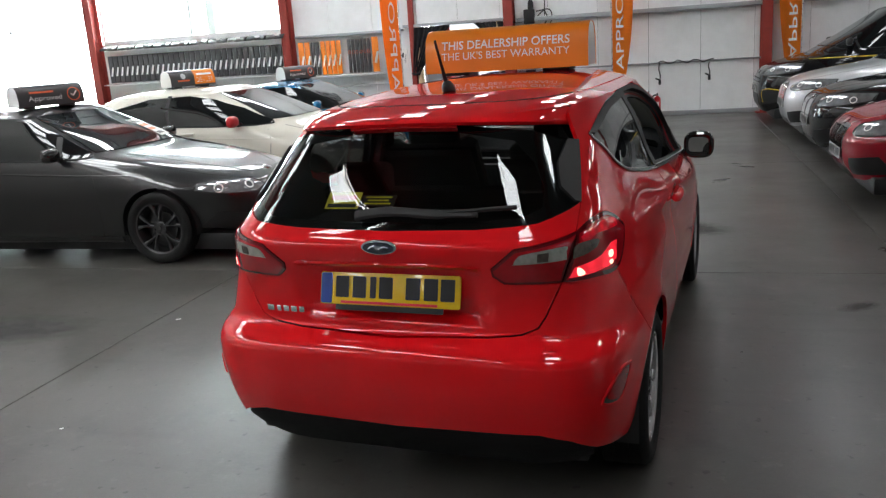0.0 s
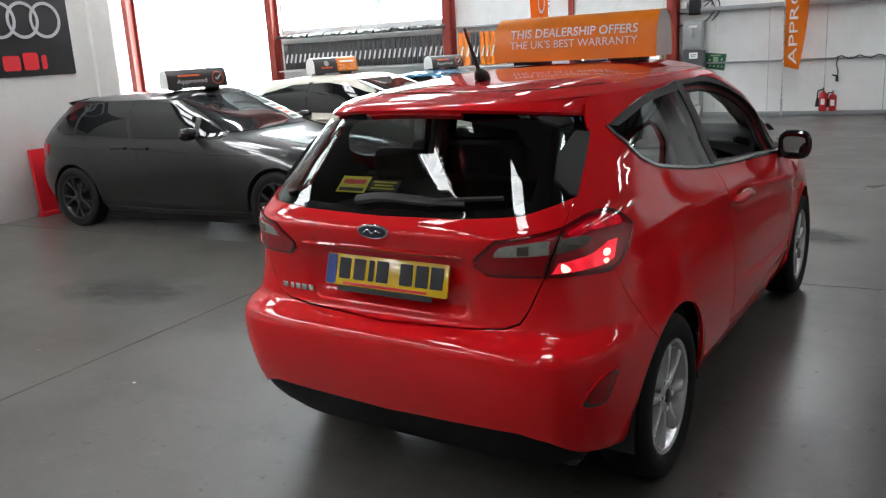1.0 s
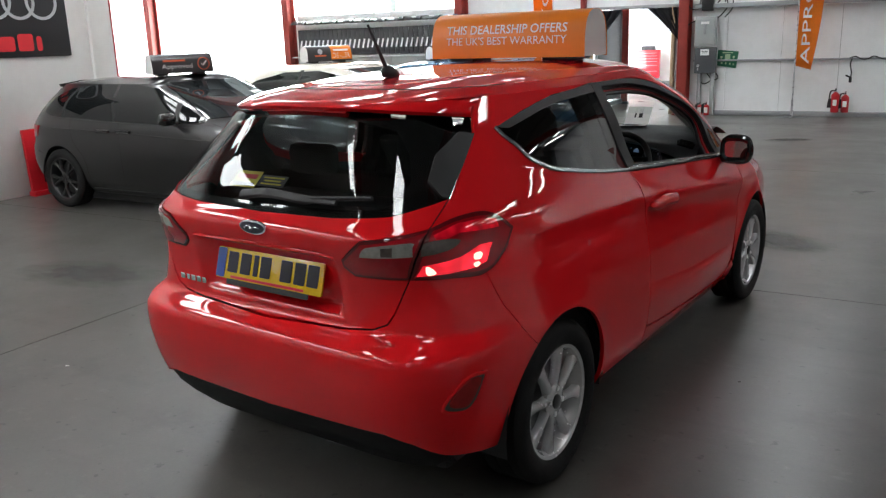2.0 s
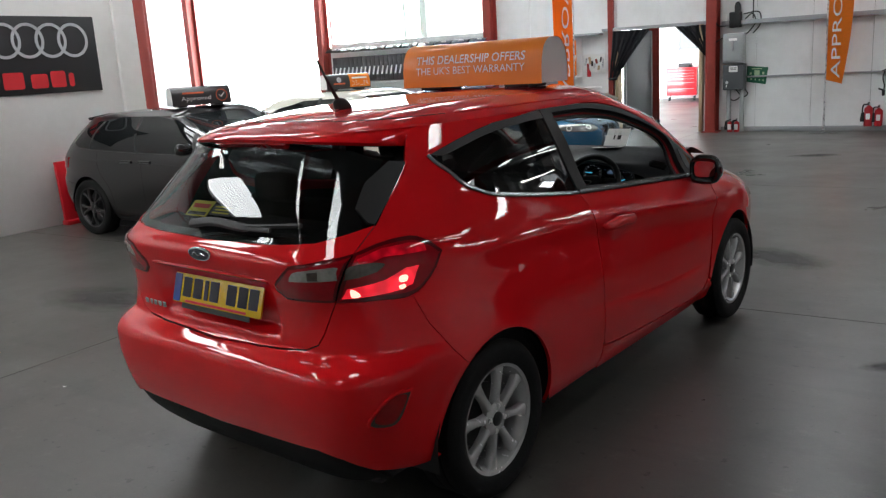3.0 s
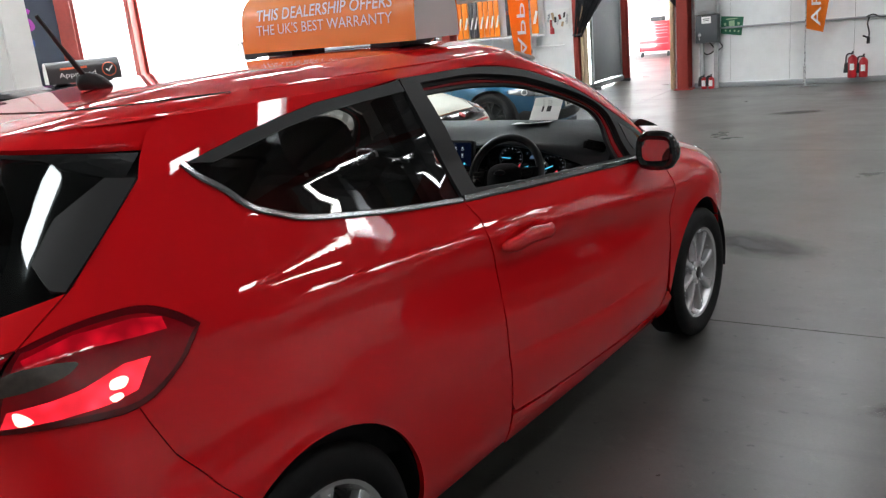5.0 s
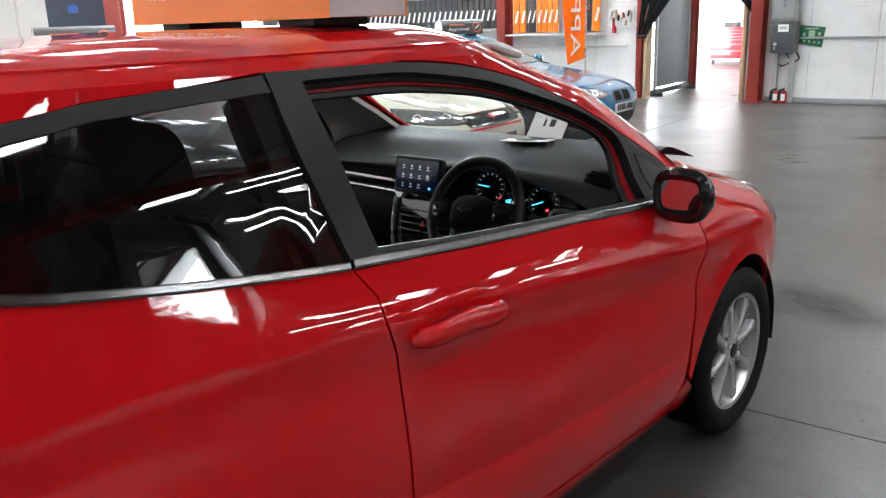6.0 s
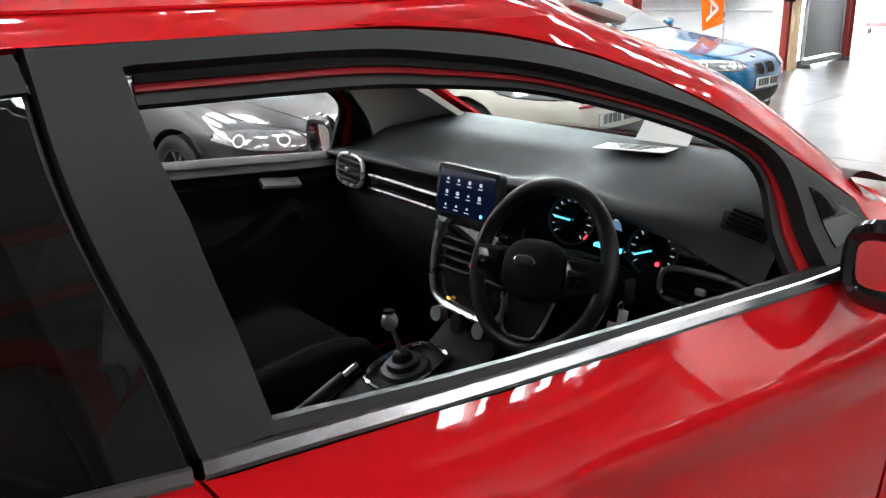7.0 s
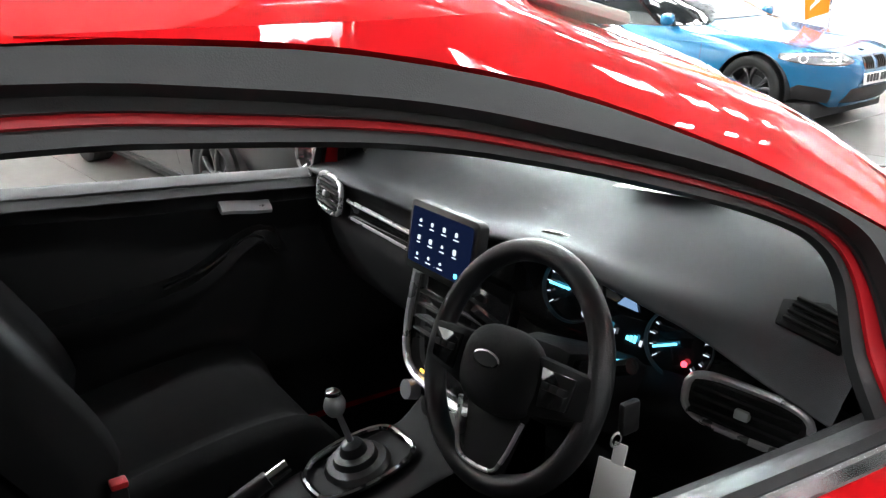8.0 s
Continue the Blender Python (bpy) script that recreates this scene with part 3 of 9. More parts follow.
def arc(hull, cy, cz, r, a0, a1, n=14):
    """Points of a wheel arch on the flank, angles from straight ahead over the top to the rear."""
    return [hull.side(cy + r * math.cos(radians(a0 + (a1 - a0) * k / n)), cz + r * math.sin(radians(a0 + (a1 - a0) * k / n))) for k in range(n + 1)]


def alloy_wheel(parent, m, radius, rim, width, spokes, metal, twin=False, slim=0.05):
    """A wheel whose outer face looks along +x: tyre, rim, each spoke, cap and nuts."""
    wheel = new("wheel")
    wheel.parent = parent
    wheel.matrix_basis = m
    w = width / 2
    s = radius - rim
    part("tyre", lathe([(rim - 0.006, -w * 0.8), (rim + s * 0.35, -w), (radius - 0.025, -w * 0.98), (radius, -w * 0.72), (radius - 0.004, -w * 0.3), (radius - 0.009, -w * 0.27), (radius - 0.004, -w * 0.24), (radius, 0),
                        (radius - 0.004, w * 0.24), (radius - 0.009, w * 0.27), (radius - 0.004, w * 0.3), (radius, w * 0.72), (radius - 0.012, w * 0.9), (radius - 0.03, w * 0.985), (rim + s * 0.55, w), (rim + s * 0.3, w * 0.985), (rim + 0.008, w * 0.9), (rim - 0.006, w * 0.8)], 56, "x", closed=True), RUBBER, wheel)
    part("rim", lathe([(rim - 0.03, -w * 0.7), (rim - 0.035, w * 0.2), (rim - 0.022, w * 0.62), (rim - 0.012, w * 0.8), (rim + 0.004, w * 0.86), (rim + 0.006, w * 0.8), (rim - 0.004, w * 0.74), (rim - 0.004, -w * 0.7)], 56, "x", closed=True), metal, wheel)
    part("brake_disc", lathe([(0.06, w * 0.0), (rim * 0.6, w * 0.0), (rim * 0.6, -w * 0.1), (0.06, -w * 0.1)], 36, "x"), DARK_ALLOY, wheel)
    # black disc that stands in for the shade behind the spokes
    part("wheel_shade_disc", lathe([(0.01, -w * 0.3), (rim - 0.04, -w * 0.3), (rim - 0.04, -w * 0.36), (0.01, -w * 0.36)], 36, "x"), INK, wheel)
    r1 = rim - 0.012
    for k in range(spokes):
        for d in ((-1, 1) if twin else (0,)):
            a0 = 2 * math.pi * k / spokes
            spread = d * math.pi / spokes * 0.42
            bm = bmesh.new()
            rows = []
            for t in np.linspace(0, 1, 6):
                r = 0.035 + (r1 - 0.035) * t
                half = slim * (0.62 - 0.32 * math.sin(math.pi * min(1, t * 0.9)) + 0.28 * t ** 3) * (0.6 if twin else 1)
                xo = w * (0.72 + 0.04 * t - 0.12 * (t - 0.5) ** 2)
                ang = a0 + spread * t
                c, sn = math.cos(ang), math.sin(ang)
                row = []
                for lat, dep in ((-half, -0.03), (-half * 0.95, -0.006), (-half * 0.6, 0.0), (half * 0.6, 0.0), (half * 0.95, -0.006), (half, -0.03)):
                    row.append(bm.verts.new((xo + dep, r * c - lat * sn, r * sn + lat * c)))
                rows.append(row)
            for a, b in zip(rows, rows[1:]):
                for j in range(5):
                    bm.faces.new((a[j], a[j + 1], b[j + 1], b[j]))
            bmesh.ops.recalc_face_normals(bm, faces=list(bm.faces))
            part("spoke", bm, metal, wheel, sharp=50)
    part("hub", lathe([(0.0, w * 0.5), (0.062, w * 0.5), (0.066, w * 0.66), (0.055, w * 0.73), (0.03, w * 0.74), (0.0, w * 0.74)], 32, "x"), metal, wheel)
    part("centre_cap", lathe([(0.0, w * 0.74), (0.028, w * 0.74), (0.027, w * 0.79), (0.02, w * 0.81), (0.0, w * 0.815)], 28, "x"), INK, wheel)
    for k in range(5 if twin else 4):
        a = 2 * math.pi * (k + 0.5) / (5 if twin else 4)
        part("wheel_nut", moved(lathe([(0.0, w * 0.66), (0.011, w * 0.66), (0.011, w * 0.77), (0.007, w * 0.79), (0.0, w * 0.79)], 6, "x"), Matrix.Translation((0, 0.048 * math.cos(a), 0.048 * math.sin(a)))), SATIN_METAL if not twin else INK, wheel)
    return wheel


def number_plate(parent, m, back, bars, badge=True, strip=False):
    """A 520 by 111 mm plate that faces -y, its characters as plain bars."""
    plate = new("number_plate")
    plate.parent, plate.matrix_basis = parent, m
    part("plate_board", prism(rounded(0.52, 0.111, 0.008), -0.006, 0.001), back, plate)
    if badge:
        part("plate_band", prism(rounded(0.042, 0.105, 0.006), -0.0035), PLATE_BLUE, plate, m=Matrix.Translation((-0.236, -0.005, 0)))
    for x, wd in bars:
        part("plate_mark", prism(rounded(wd, 0.074, 0.004), -0.002), INK, plate, m=Matrix.Translation((x, -0.0065, 0.006)))
    if strip:
        part("plate_strip", prism(rounded(0.36, 0.009, 0.002), -0.001), RED_PRINT, plate, m=Matrix.Translation((0.0, -0.0068, -0.047)))
        part("plate_holder", prism(rounded(0.40, 0.022, 0.004), -0.004), INK, plate, m=Matrix.Translation((0.0, -0.001, -0.064)))
    return plate


def roof_sign(m, width, height, depth, label, face, parts, end=None):
    """A rounded advertising topper that faces -y: shell, two pale ends and its print."""
    t = thing("roof_sign", m, label, "sign", "toppers on the car roofs")
    prof = []
    for k in range(17):
        a = math.pi * k / 16
        prof.append((-depth / 2 * math.copysign(abs(math.cos(a)) ** 0.75, math.cos(a)), height * math.sin(a) ** 0.62))
    bm = bmesh.new()
    rows = [[bm.verts.new((x, y, z)) for y, z in prof] for x in (-width / 2, -width / 6, width / 6, width / 2)]
    for a, b in zip(rows, rows[1:]):
        for j in range(16):
            bm.faces.new((a[j], a[j + 1], b[j + 1], b[j]))
    bmesh.ops.recalc_face_normals(bm, faces=list(bm.faces))
    part("shell", bm, face, t)
    for s in (-1, 1):
        part("end_panel", moved(prism([(y * 0.985, z * 0.985) for y, z in prof], 0.004, axis="x"), Matrix.Translation((s * (width / 2 - 0.006) - 0.002, 0, 0.002))), end or PAPER, t, "pale end panel")
    for x in (-width * 0.32, width * 0.3):
        part("magnet_foot", box(width * 0.16, depth * 0.7, 0.02, (x, 0, -0.008), 0.004), INK, t)
    for name, bm, mat, x, zz in parts:
        # wrap the print on the front face
        for v in bm.verts:
            z = min(max(v.co.z + zz, 0.001), height * 0.995)
            s = (z / height) ** (1 / 0.62)
            y = -depth / 2 * max(0.0, 1 - s * s) ** 0.375
            v.co = (v.co.x + x, y - 0.004 - (0.0015 - v.co.y) * 0.5, z)
        part(name, bm, mat, t)
    return t


# ---- the hall ----
def setting(name, bm, mat, label, category, m=None, sharp=35):
    return tagged(part(name, bm, mat, None, "", sharp, BUILD if m is None else m), label, category, kind="structure")


JOINT_U, JOINT_V, SLAB = -2.6, 3.33, 5.15
EAVES = 5.4
U0, U1, V0 = -18.2, 16.0, -11.0      # inner faces of the side and back walls
LEFT_U = -7.43                       # the white side wall beside the grey car

floor = setting("floor", box(U1 - U0 + 2, 46, 0.2, ((U0 + U1) / 2, 12, -0.112)), SEAM, "worn grey concrete floor with saw-cut joints", "floor")


def slabs():
    """Floor slabs between the saw-cut joints, with softened arrises."""
    us = [U0 - 0.4] + [JOINT_U + SLAB * k for k in range(-2, 4)] + [U1 + 0.4]
    vs = [V0 - 0.4] + [JOINT_V + SLAB * k for k in range(-2, 3)] + [WALL_V - 0.02, WALL_V + 9.5, WALL_V + 18]
    for a, b in zip(us, us[1:]):
        for c, d in zip(vs, vs[1:]):
            if b - a < 0.5 or d - c < 0.5:
                continue
            ob = part("slab", box(b - a - 0.007, d - c - 0.007, 0.06, ((a + b) / 2, (c + d) / 2, -0.03), 0.002, seg=1), CONCRETE, floor)
            ob.matrix_parent_inverse = Matrix()


slabs()

# end wall: cladding above and beside the doorway and the high windows
DOOR_A, DOOR_B, DOOR_H = -4.45, -2.58, 2.16


def clad(name, ua, ub, za, zb, v=WALL_V, ribs=1.0):
    """One stretch of wall in upright sheets that stand a little proud of their joints."""
    wall = setting(name, box(ub - ua, 0.18, zb - za, ((ua + ub) / 2, v + 0.11, (za + zb) / 2)), SEAM, "white insulated steel cladding wall with upright joints", "wall")
    n = max(1, round((ub - ua) / ribs))
    wd = (ub - ua) / n
    for k in range(n):
        part("wall_sheet", box(wd - 0.006, 0.03, zb - za, (ua + wd * (k + 0.5), v + 0.015, (za + zb) / 2), 0.003, seg=1), CLAD_WHITE, wall)
    return wall


clad("wall_north_east", DOOR_B, U1, 0.0, EAVES, ribs=1.02)
clad("wall_north_middle", -7.55, DOOR_A, 0.0, EAVES, ribs=1.03)
clad("wall_north_lintel", DOOR_A, DOOR_B, DOOR_H, EAVES, ribs=0.94)
WIN_SILL, WIN_HEAD = 2.3, 5.0
clad("wall_north_sill", -12.62, -7.55, 0.0, WIN_SILL, ribs=1.0)
clad("wall_north_head", U0, -7.55, WIN_HEAD, EAVES, ribs=1.0)
clad("wall_north_low", U0, -12.62, 0.0, 0.5, ribs=1.0)

# side and back walls that close the hall; the east and south ones are out of view
setting("wall_west", box(0.25, V0 * -1 + 5.28, EAVES, (LEFT_U - 0.125, (V0 + 5.28) / 2, EAVES / 2), 0.01), WALL_WHITE, "white painted blockwork side wall", "wall")
setting("wall_west_return", box(U0 * -1 + LEFT_U - 0.2, 0.25, EAVES, ((U0 + LEFT_U - 0.2) / 2, 5.1, EAVES / 2)), WALL_WHITE, "white painted return wall", "wall")
setting("wall_far_west", box(0.25, 10.4, EAVES, (U0 - 0.12, 10.2, EAVES / 2)), WALL_WHITE, "white painted far wall", "wall")
# assumed east wall, kept pale to brighten reflections in the car's flank
setting("wall_east", box(0.25, WALL_V - V0, EAVES, (U1 + 0.125, (WALL_V + V0) / 2, EAVES / 2)), WALL_PALE, "assumed pale side wall out of view", "wall")
setting("wall_south", box(U1 - LEFT_U + 0.5, 0.25, EAVES, ((U1 + LEFT_U) / 2, V0 - 0.125, EAVES / 2)), WALL_GREY, "assumed pale grey rear wall out of view", "wall")
setting("wall_pier", box(0.06, 0.33, EAVES, (LEFT_U + 0.02, 5.118, EAVES / 2), 0.006), WALL_WHITE, "white boxed pier at the end of the side wall", "wall")

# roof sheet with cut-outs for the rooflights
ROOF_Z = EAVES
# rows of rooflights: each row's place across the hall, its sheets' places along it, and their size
# close-set sheets by the end wall, -6.3 and 12.15 are added to brighten
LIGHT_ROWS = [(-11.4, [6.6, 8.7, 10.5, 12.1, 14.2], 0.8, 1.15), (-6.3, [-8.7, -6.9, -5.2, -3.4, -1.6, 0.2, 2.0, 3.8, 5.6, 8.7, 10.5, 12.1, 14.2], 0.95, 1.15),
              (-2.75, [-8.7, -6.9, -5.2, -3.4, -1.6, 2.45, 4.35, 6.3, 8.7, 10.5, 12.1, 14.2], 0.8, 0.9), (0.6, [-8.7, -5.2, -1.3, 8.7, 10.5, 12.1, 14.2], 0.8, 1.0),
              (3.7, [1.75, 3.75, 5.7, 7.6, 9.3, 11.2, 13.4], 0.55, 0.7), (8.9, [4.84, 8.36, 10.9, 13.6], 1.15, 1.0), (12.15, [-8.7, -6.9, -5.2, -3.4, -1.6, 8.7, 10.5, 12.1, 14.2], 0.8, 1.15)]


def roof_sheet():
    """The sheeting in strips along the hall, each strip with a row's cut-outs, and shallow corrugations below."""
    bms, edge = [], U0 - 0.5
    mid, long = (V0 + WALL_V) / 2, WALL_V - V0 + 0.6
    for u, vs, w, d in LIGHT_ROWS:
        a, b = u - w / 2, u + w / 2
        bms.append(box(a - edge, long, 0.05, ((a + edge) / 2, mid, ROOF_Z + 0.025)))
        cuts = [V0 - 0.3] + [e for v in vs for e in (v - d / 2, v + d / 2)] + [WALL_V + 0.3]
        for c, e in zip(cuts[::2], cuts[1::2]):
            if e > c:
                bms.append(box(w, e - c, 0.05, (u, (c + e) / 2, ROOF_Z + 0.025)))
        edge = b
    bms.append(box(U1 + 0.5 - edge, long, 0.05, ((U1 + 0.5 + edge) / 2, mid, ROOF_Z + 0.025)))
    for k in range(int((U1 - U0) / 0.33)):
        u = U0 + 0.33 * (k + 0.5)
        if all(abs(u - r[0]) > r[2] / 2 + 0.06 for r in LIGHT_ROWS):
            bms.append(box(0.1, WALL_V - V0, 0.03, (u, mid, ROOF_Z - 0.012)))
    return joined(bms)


setting("ceiling", roof_sheet(), CEIL, "pale grey corrugated steel roof sheeting", "ceiling")
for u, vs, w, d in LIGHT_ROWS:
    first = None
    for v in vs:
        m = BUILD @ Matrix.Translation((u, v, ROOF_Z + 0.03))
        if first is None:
            first = thing("rooflight", m, "translucent corrugated rooflight glowing with daylight, in known and added rows", "rooflight", "rooflights in the roof")
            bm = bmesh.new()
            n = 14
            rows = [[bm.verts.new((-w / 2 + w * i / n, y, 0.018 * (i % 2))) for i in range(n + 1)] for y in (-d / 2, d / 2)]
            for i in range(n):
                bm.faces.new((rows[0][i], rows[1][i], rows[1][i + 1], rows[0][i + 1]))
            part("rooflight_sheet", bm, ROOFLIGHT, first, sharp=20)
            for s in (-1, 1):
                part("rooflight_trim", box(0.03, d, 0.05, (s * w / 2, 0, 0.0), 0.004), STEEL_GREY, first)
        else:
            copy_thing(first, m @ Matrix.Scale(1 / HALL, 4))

# portal frames: columns on the end wall and rafters along v
def i_bar(length, w=0.2, d=0.32, t=0.014):
    return joined([box(w, t, length, (0, d / 2, 0), 0.003), box(w, t, length, (0, -d / 2, 0), 0.003), box(t, d, length, (0, 0, 0))])


for k in range(-3, 4):
    u = COL_U + BAY * k
    col = thing("steel_column", BUILD @ Matrix.Translation((u, WALL_V - 0.17, 0)), "red oxide painted steel column against the wall", "column", "portal frame columns", "structure")
    part("column_shaft", moved(i_bar(EAVES, 0.2, 0.3), Matrix.Translation((0, 0, EAVES / 2))), STEEL_RED, col)
    part("base_plate", box(0.34, 0.34, 0.02, (0, 0, 0.01), 0.003), STEEL_RED, col)
    raf = thing("steel_rafter", BUILD @ Matrix.Translation((u, (V0 + WALL_V) / 2, ROOF_Z - 0.32)), "red oxide painted steel rafter under the roof", "rafter", "portal frame rafters", "structure")
    part("rafter_bar", moved(i_bar(WALL_V - V0, 0.18, 0.36), Matrix.Rotation(radians(90), 4, "X")), STEEL_RED, raf)
corner = thing("steel_column", BUILD @ Matrix.Translation((-13.54, 10.1, 0)), "red oxide steel column standing beyond the white wall's end", "column", "portal frame columns", "structure")
part("column_shaft", moved(i_bar(EAVES, 0.3, 0.3), Matrix.Translation((0, 0, EAVES / 2)) @ Matrix.Rotation(radians(40), 4, "Z")), STEEL_RED, corner)
part("base_plate", box(0.36, 0.34, 0.02, (0, 0, 0.01), 0.003), STEEL_RED, corner)
for k in range(17):
    v = V0 + 0.7 + 1.58 * k
    p = thing("purlin", BUILD @ Matrix.Translation(((U0 + U1) / 2, v, ROOF_Z - 0.1)), "galvanised steel purlin under the roof sheets", "purlin", "purlins", "structure")
    part("purlin_bar", joined([box(U1 - U0, 0.012, 0.16, (0, 0, 0)), box(U1 - U0, 0.06, 0.006, (0, 0.03, 0.08)), box(U1 - U0, 0.06, 0.006, (0, 0.03, -0.08))]), STEEL_GREY, p)

# fluorescent fittings hung below the purlins; the -5.5 row is added to brighten the left
tube_lamp = None
for u, vs in ((-5.5, (-6.9, -3.4, 0.1)), (-2.5, (-6.9, -4.2, -1.75)), (1.9, (-3.4,)), (8.55, (6.55,)), (9.25, (6.55,)), (8.9, (12.4,))):
    for v in vs:
        m = BUILD @ Matrix.Translation((u, v, ROOF_Z - 0.45))
        if tube_lamp is None:
            tube_lamp = thing("fluorescent_lamp", m, "white fluorescent batten lamp hanging from the roof", "lamp", "batten lamps")
            part("batten", box(0.09, 1.75, 0.06, (0, 0, 0.05), 0.006), BOX_GREY, tube_lamp)
            for s in (-1, 1):
                part("tube", moved(lathe([(0.0, -0.83), (0.014, -0.83), (0.014, 0.83), (0.0, 0.83)], 10, "y"), Matrix.Translation((s * 0.03, 0, 0.0))), TUBE, tube_lamp)
                part("hanger", tube([(0, s * 0.6, 0.08), (0, s * 0.6, 0.46)], 0.004, 6), CABLE, tube_lamp)
        else:
            copy_thing(tube_lamp, m @ Matrix.Scale(1 / HALL, 4))

# high windows in the end wall, with the bright day outside
def window(name, ua, ub, za, zb, nu, nz):
    w = thing(name, BUILD @ Matrix.Translation(((ua + ub) / 2, WALL_V + 0.1, (za + zb) / 2)), "tall white framed window full of glaring daylight", "window", "", "structure")
    W, H = ub - ua, zb - za
    for s in (-1, 1):
        part("window_frame", box(0.06, 0.12, H, (s * (W / 2 - 0.03), 0, 0), 0.005), CLAD_WHITE, w)
        part("window_frame", box(W - 0.12, 0.12, 0.06, (0, 0, s * (H / 2 - 0.03)), 0.005), CLAD_WHITE, w)
    for i in range(1, nu):
        part("mullion", box(0.035, 0.08, H - 0.12, (-W / 2 + W * i / nu, 0, 0), 0.004), CLAD_WHITE, w)
    for i in range(1, nz):
        part("transom", box(W - 0.12, 0.07, 0.03, (0, 0, -H / 2 + H * i / nz), 0.004), CLAD_WHITE, w)
    for i in range(nu):
        for j in range(nz):
            p = part("pane", box(W / nu - 0.03, 0.006, H / nz - 0.03, (-W / 2 + W * (i + 0.5) / nu, 0.01, -H / 2 + H * (j + 0.5) / nz)), CLEAR, w)
            p.visible_shadow = False


window("window_1", -12.52, -7.65, WIN_SILL, WIN_HEAD, 2, 2)
window("window_2", -17.75, -12.72, 0.5, WIN_HEAD, 2, 2)
day = setting("backdrop", box(50, 0.05, 12, (-30, WALL_V + 3.2, 4.0)), WINDOW_DAY, "glaring white daylight outside the windows", "backdrop")

# steel rails along the end wall
def rail(z, ua, ub, h, d, label):
    r = thing("wall_rail", BUILD @ Matrix.Translation(((ua + ub) / 2, WALL_V - d / 2 - 0.005, z)), label, "rail", "rails on the end wall", "structure")
    part("rail_bar", box(ub - ua, d, h, (0, 0, 0), 0.006), STEEL_GREY, r)


rail(2.14, -2.2, U1, 0.09, 0.12, "grey steel sheeting rail high on the wall")
rail(1.08, -2.2, 2.75, 0.035, 0.03, "thin grey conduit rail along the wall")
rail(0.045, -2.2, U1, 0.09, 0.06, "grey steel skirting angle at the wall's foot")
rail(2.12, -7.3, -4.75, 0.05, 0.22, "white painted ledge above the panel rack")


# ---- the room seen through the doorway ----
def back_room():
    a, b, d = -9.5, -1.2, 26.8
    setting("wall_room_west", box(0.2, d - WALL_V - 0.2, 4.2, (a - 0.1, (WALL_V + 0.2 + d) / 2, 2.1)), WALL_WHITE, "white wall of the room beyond", "wall")
    setting("wall_room_east", box(0.2, d - WALL_V - 0.2, 4.2, (b + 0.1, (WALL_V + 0.2 + d) / 2, 2.1)), WALL_WHITE, "white wall of the room beyond", "wall")
    setting("wall_room_north", box(b - a + 0.4, 0.2, 4.2, ((a + b) / 2, d + 0.1, 2.1)), WALL_WHITE, "white end wall of the room beyond", "wall")
    setting("ceiling_room", box(b - a + 0.4, d - WALL_V, 0.1, ((a + b) / 2, (WALL_V + d) / 2, 4.25)), CEIL, "white ceiling of the room beyond", "ceiling")
    w = thing("window_3", BUILD @ Matrix.Translation((-6.15, d - 0.02, 2.05)), "small grey framed window in the room beyond", "window", "", "structure")
    part("window_frame", joined([box(1.1, 0.05, 0.06, (0, 0, s * 0.42), 0.004) for s in (-1, 1)] + [box(0.06, 0.05, 0.9, (s * 0.55, 0, 0), 0.004) for s in (-1, 1)]), STEEL_GREY, w)
    part("pane", box(1.04, 0.01, 0.8, (0, 0.01, 0)), SHADED, w)
    # lamp added out of view above the doorway, to brighten this room
    lamp = thing("fluorescent_lamp", BUILD @ Matrix.Translation((-5.2, 21.5, 4.1)), "unseen batten lamp added to brighten the room beyond", "lamp")
    part("batten", box(0.3, 5.5, 0.06, (0, 0, 0.04), 0.006), BOX_GREY, lamp)
    part("tube", box(0.1, 5.3, 0.02, (0, 0, 0.0), 0.004), TUBE, lamp)
    # dark screen panel standing inside the opening
    p = thing("partition_panel", BUILD @ Matrix.Translation((-4.43, WALL_V + 1.28, 0.0)) @ pose(0, 0, 0, 0, 0, 90), "dark grey sheet partition on a steel foot", "partition")
    part("panel_sheet", box(1.7, 0.04, 2.0, (0, 0, 1.16), 0.006), BOX_DARK, p)
    part("panel_frame", joined([box(0.06, 0.06, 2.1, (s * 0.85, 0, 1.1), 0.004) for s in (-1, 1)]), BOX_GREY, p)
    part("panel_foot", joined([box(1.9, 0.12, 0.1, (0, 0, 0.08), 0.01), box(0.08, 0.4, 0.06, (0.9, 0, 0.03)), box(0.08, 0.4, 0.06, (-0.9, 0, 0.03))]), BOX_DARK, p)
    post = thing("steel_column", BUILD @ Matrix.Translation((-4.42, WALL_V + 2.3, 0)), "dark red steel post beyond the doorway", "column", "", "structure")
    part("column_shaft", moved(i_bar(4.2, 0.2, 0.24), Matrix.Translation((0, 0, 2.1))), STEEL_RED, post)
    # red roller tool chest
    c = thing("tool_chest", BUILD @ Matrix.Translation((-6.2, 25.6, 0.0)) @ pose(0, 0, 0, 0, 0, 12), "red roller tool chest with stacked drawers", "tool chest")
    part("body", box(0.95, 0.5, 0.85, (0, 0, 0.6), 0.012), RED_ENAMEL, c)
    for z, h in ((0.96, 0.07), (0.87, 0.07), (0.78, 0.07), (0.68, 0.09), (0.52, 0.16), (0.32, 0.18)):
        dr = part("drawer", box(0.86, 0.02, h - 0.012, (0, -0.258, z), 0.004), RED_ENAMEL, c)
        part("drawer_pull", box(0.8, 0.02, 0.012, (0, -0.275, z + h / 2 - 0.016), 0.003), STEEL_GREY, dr)
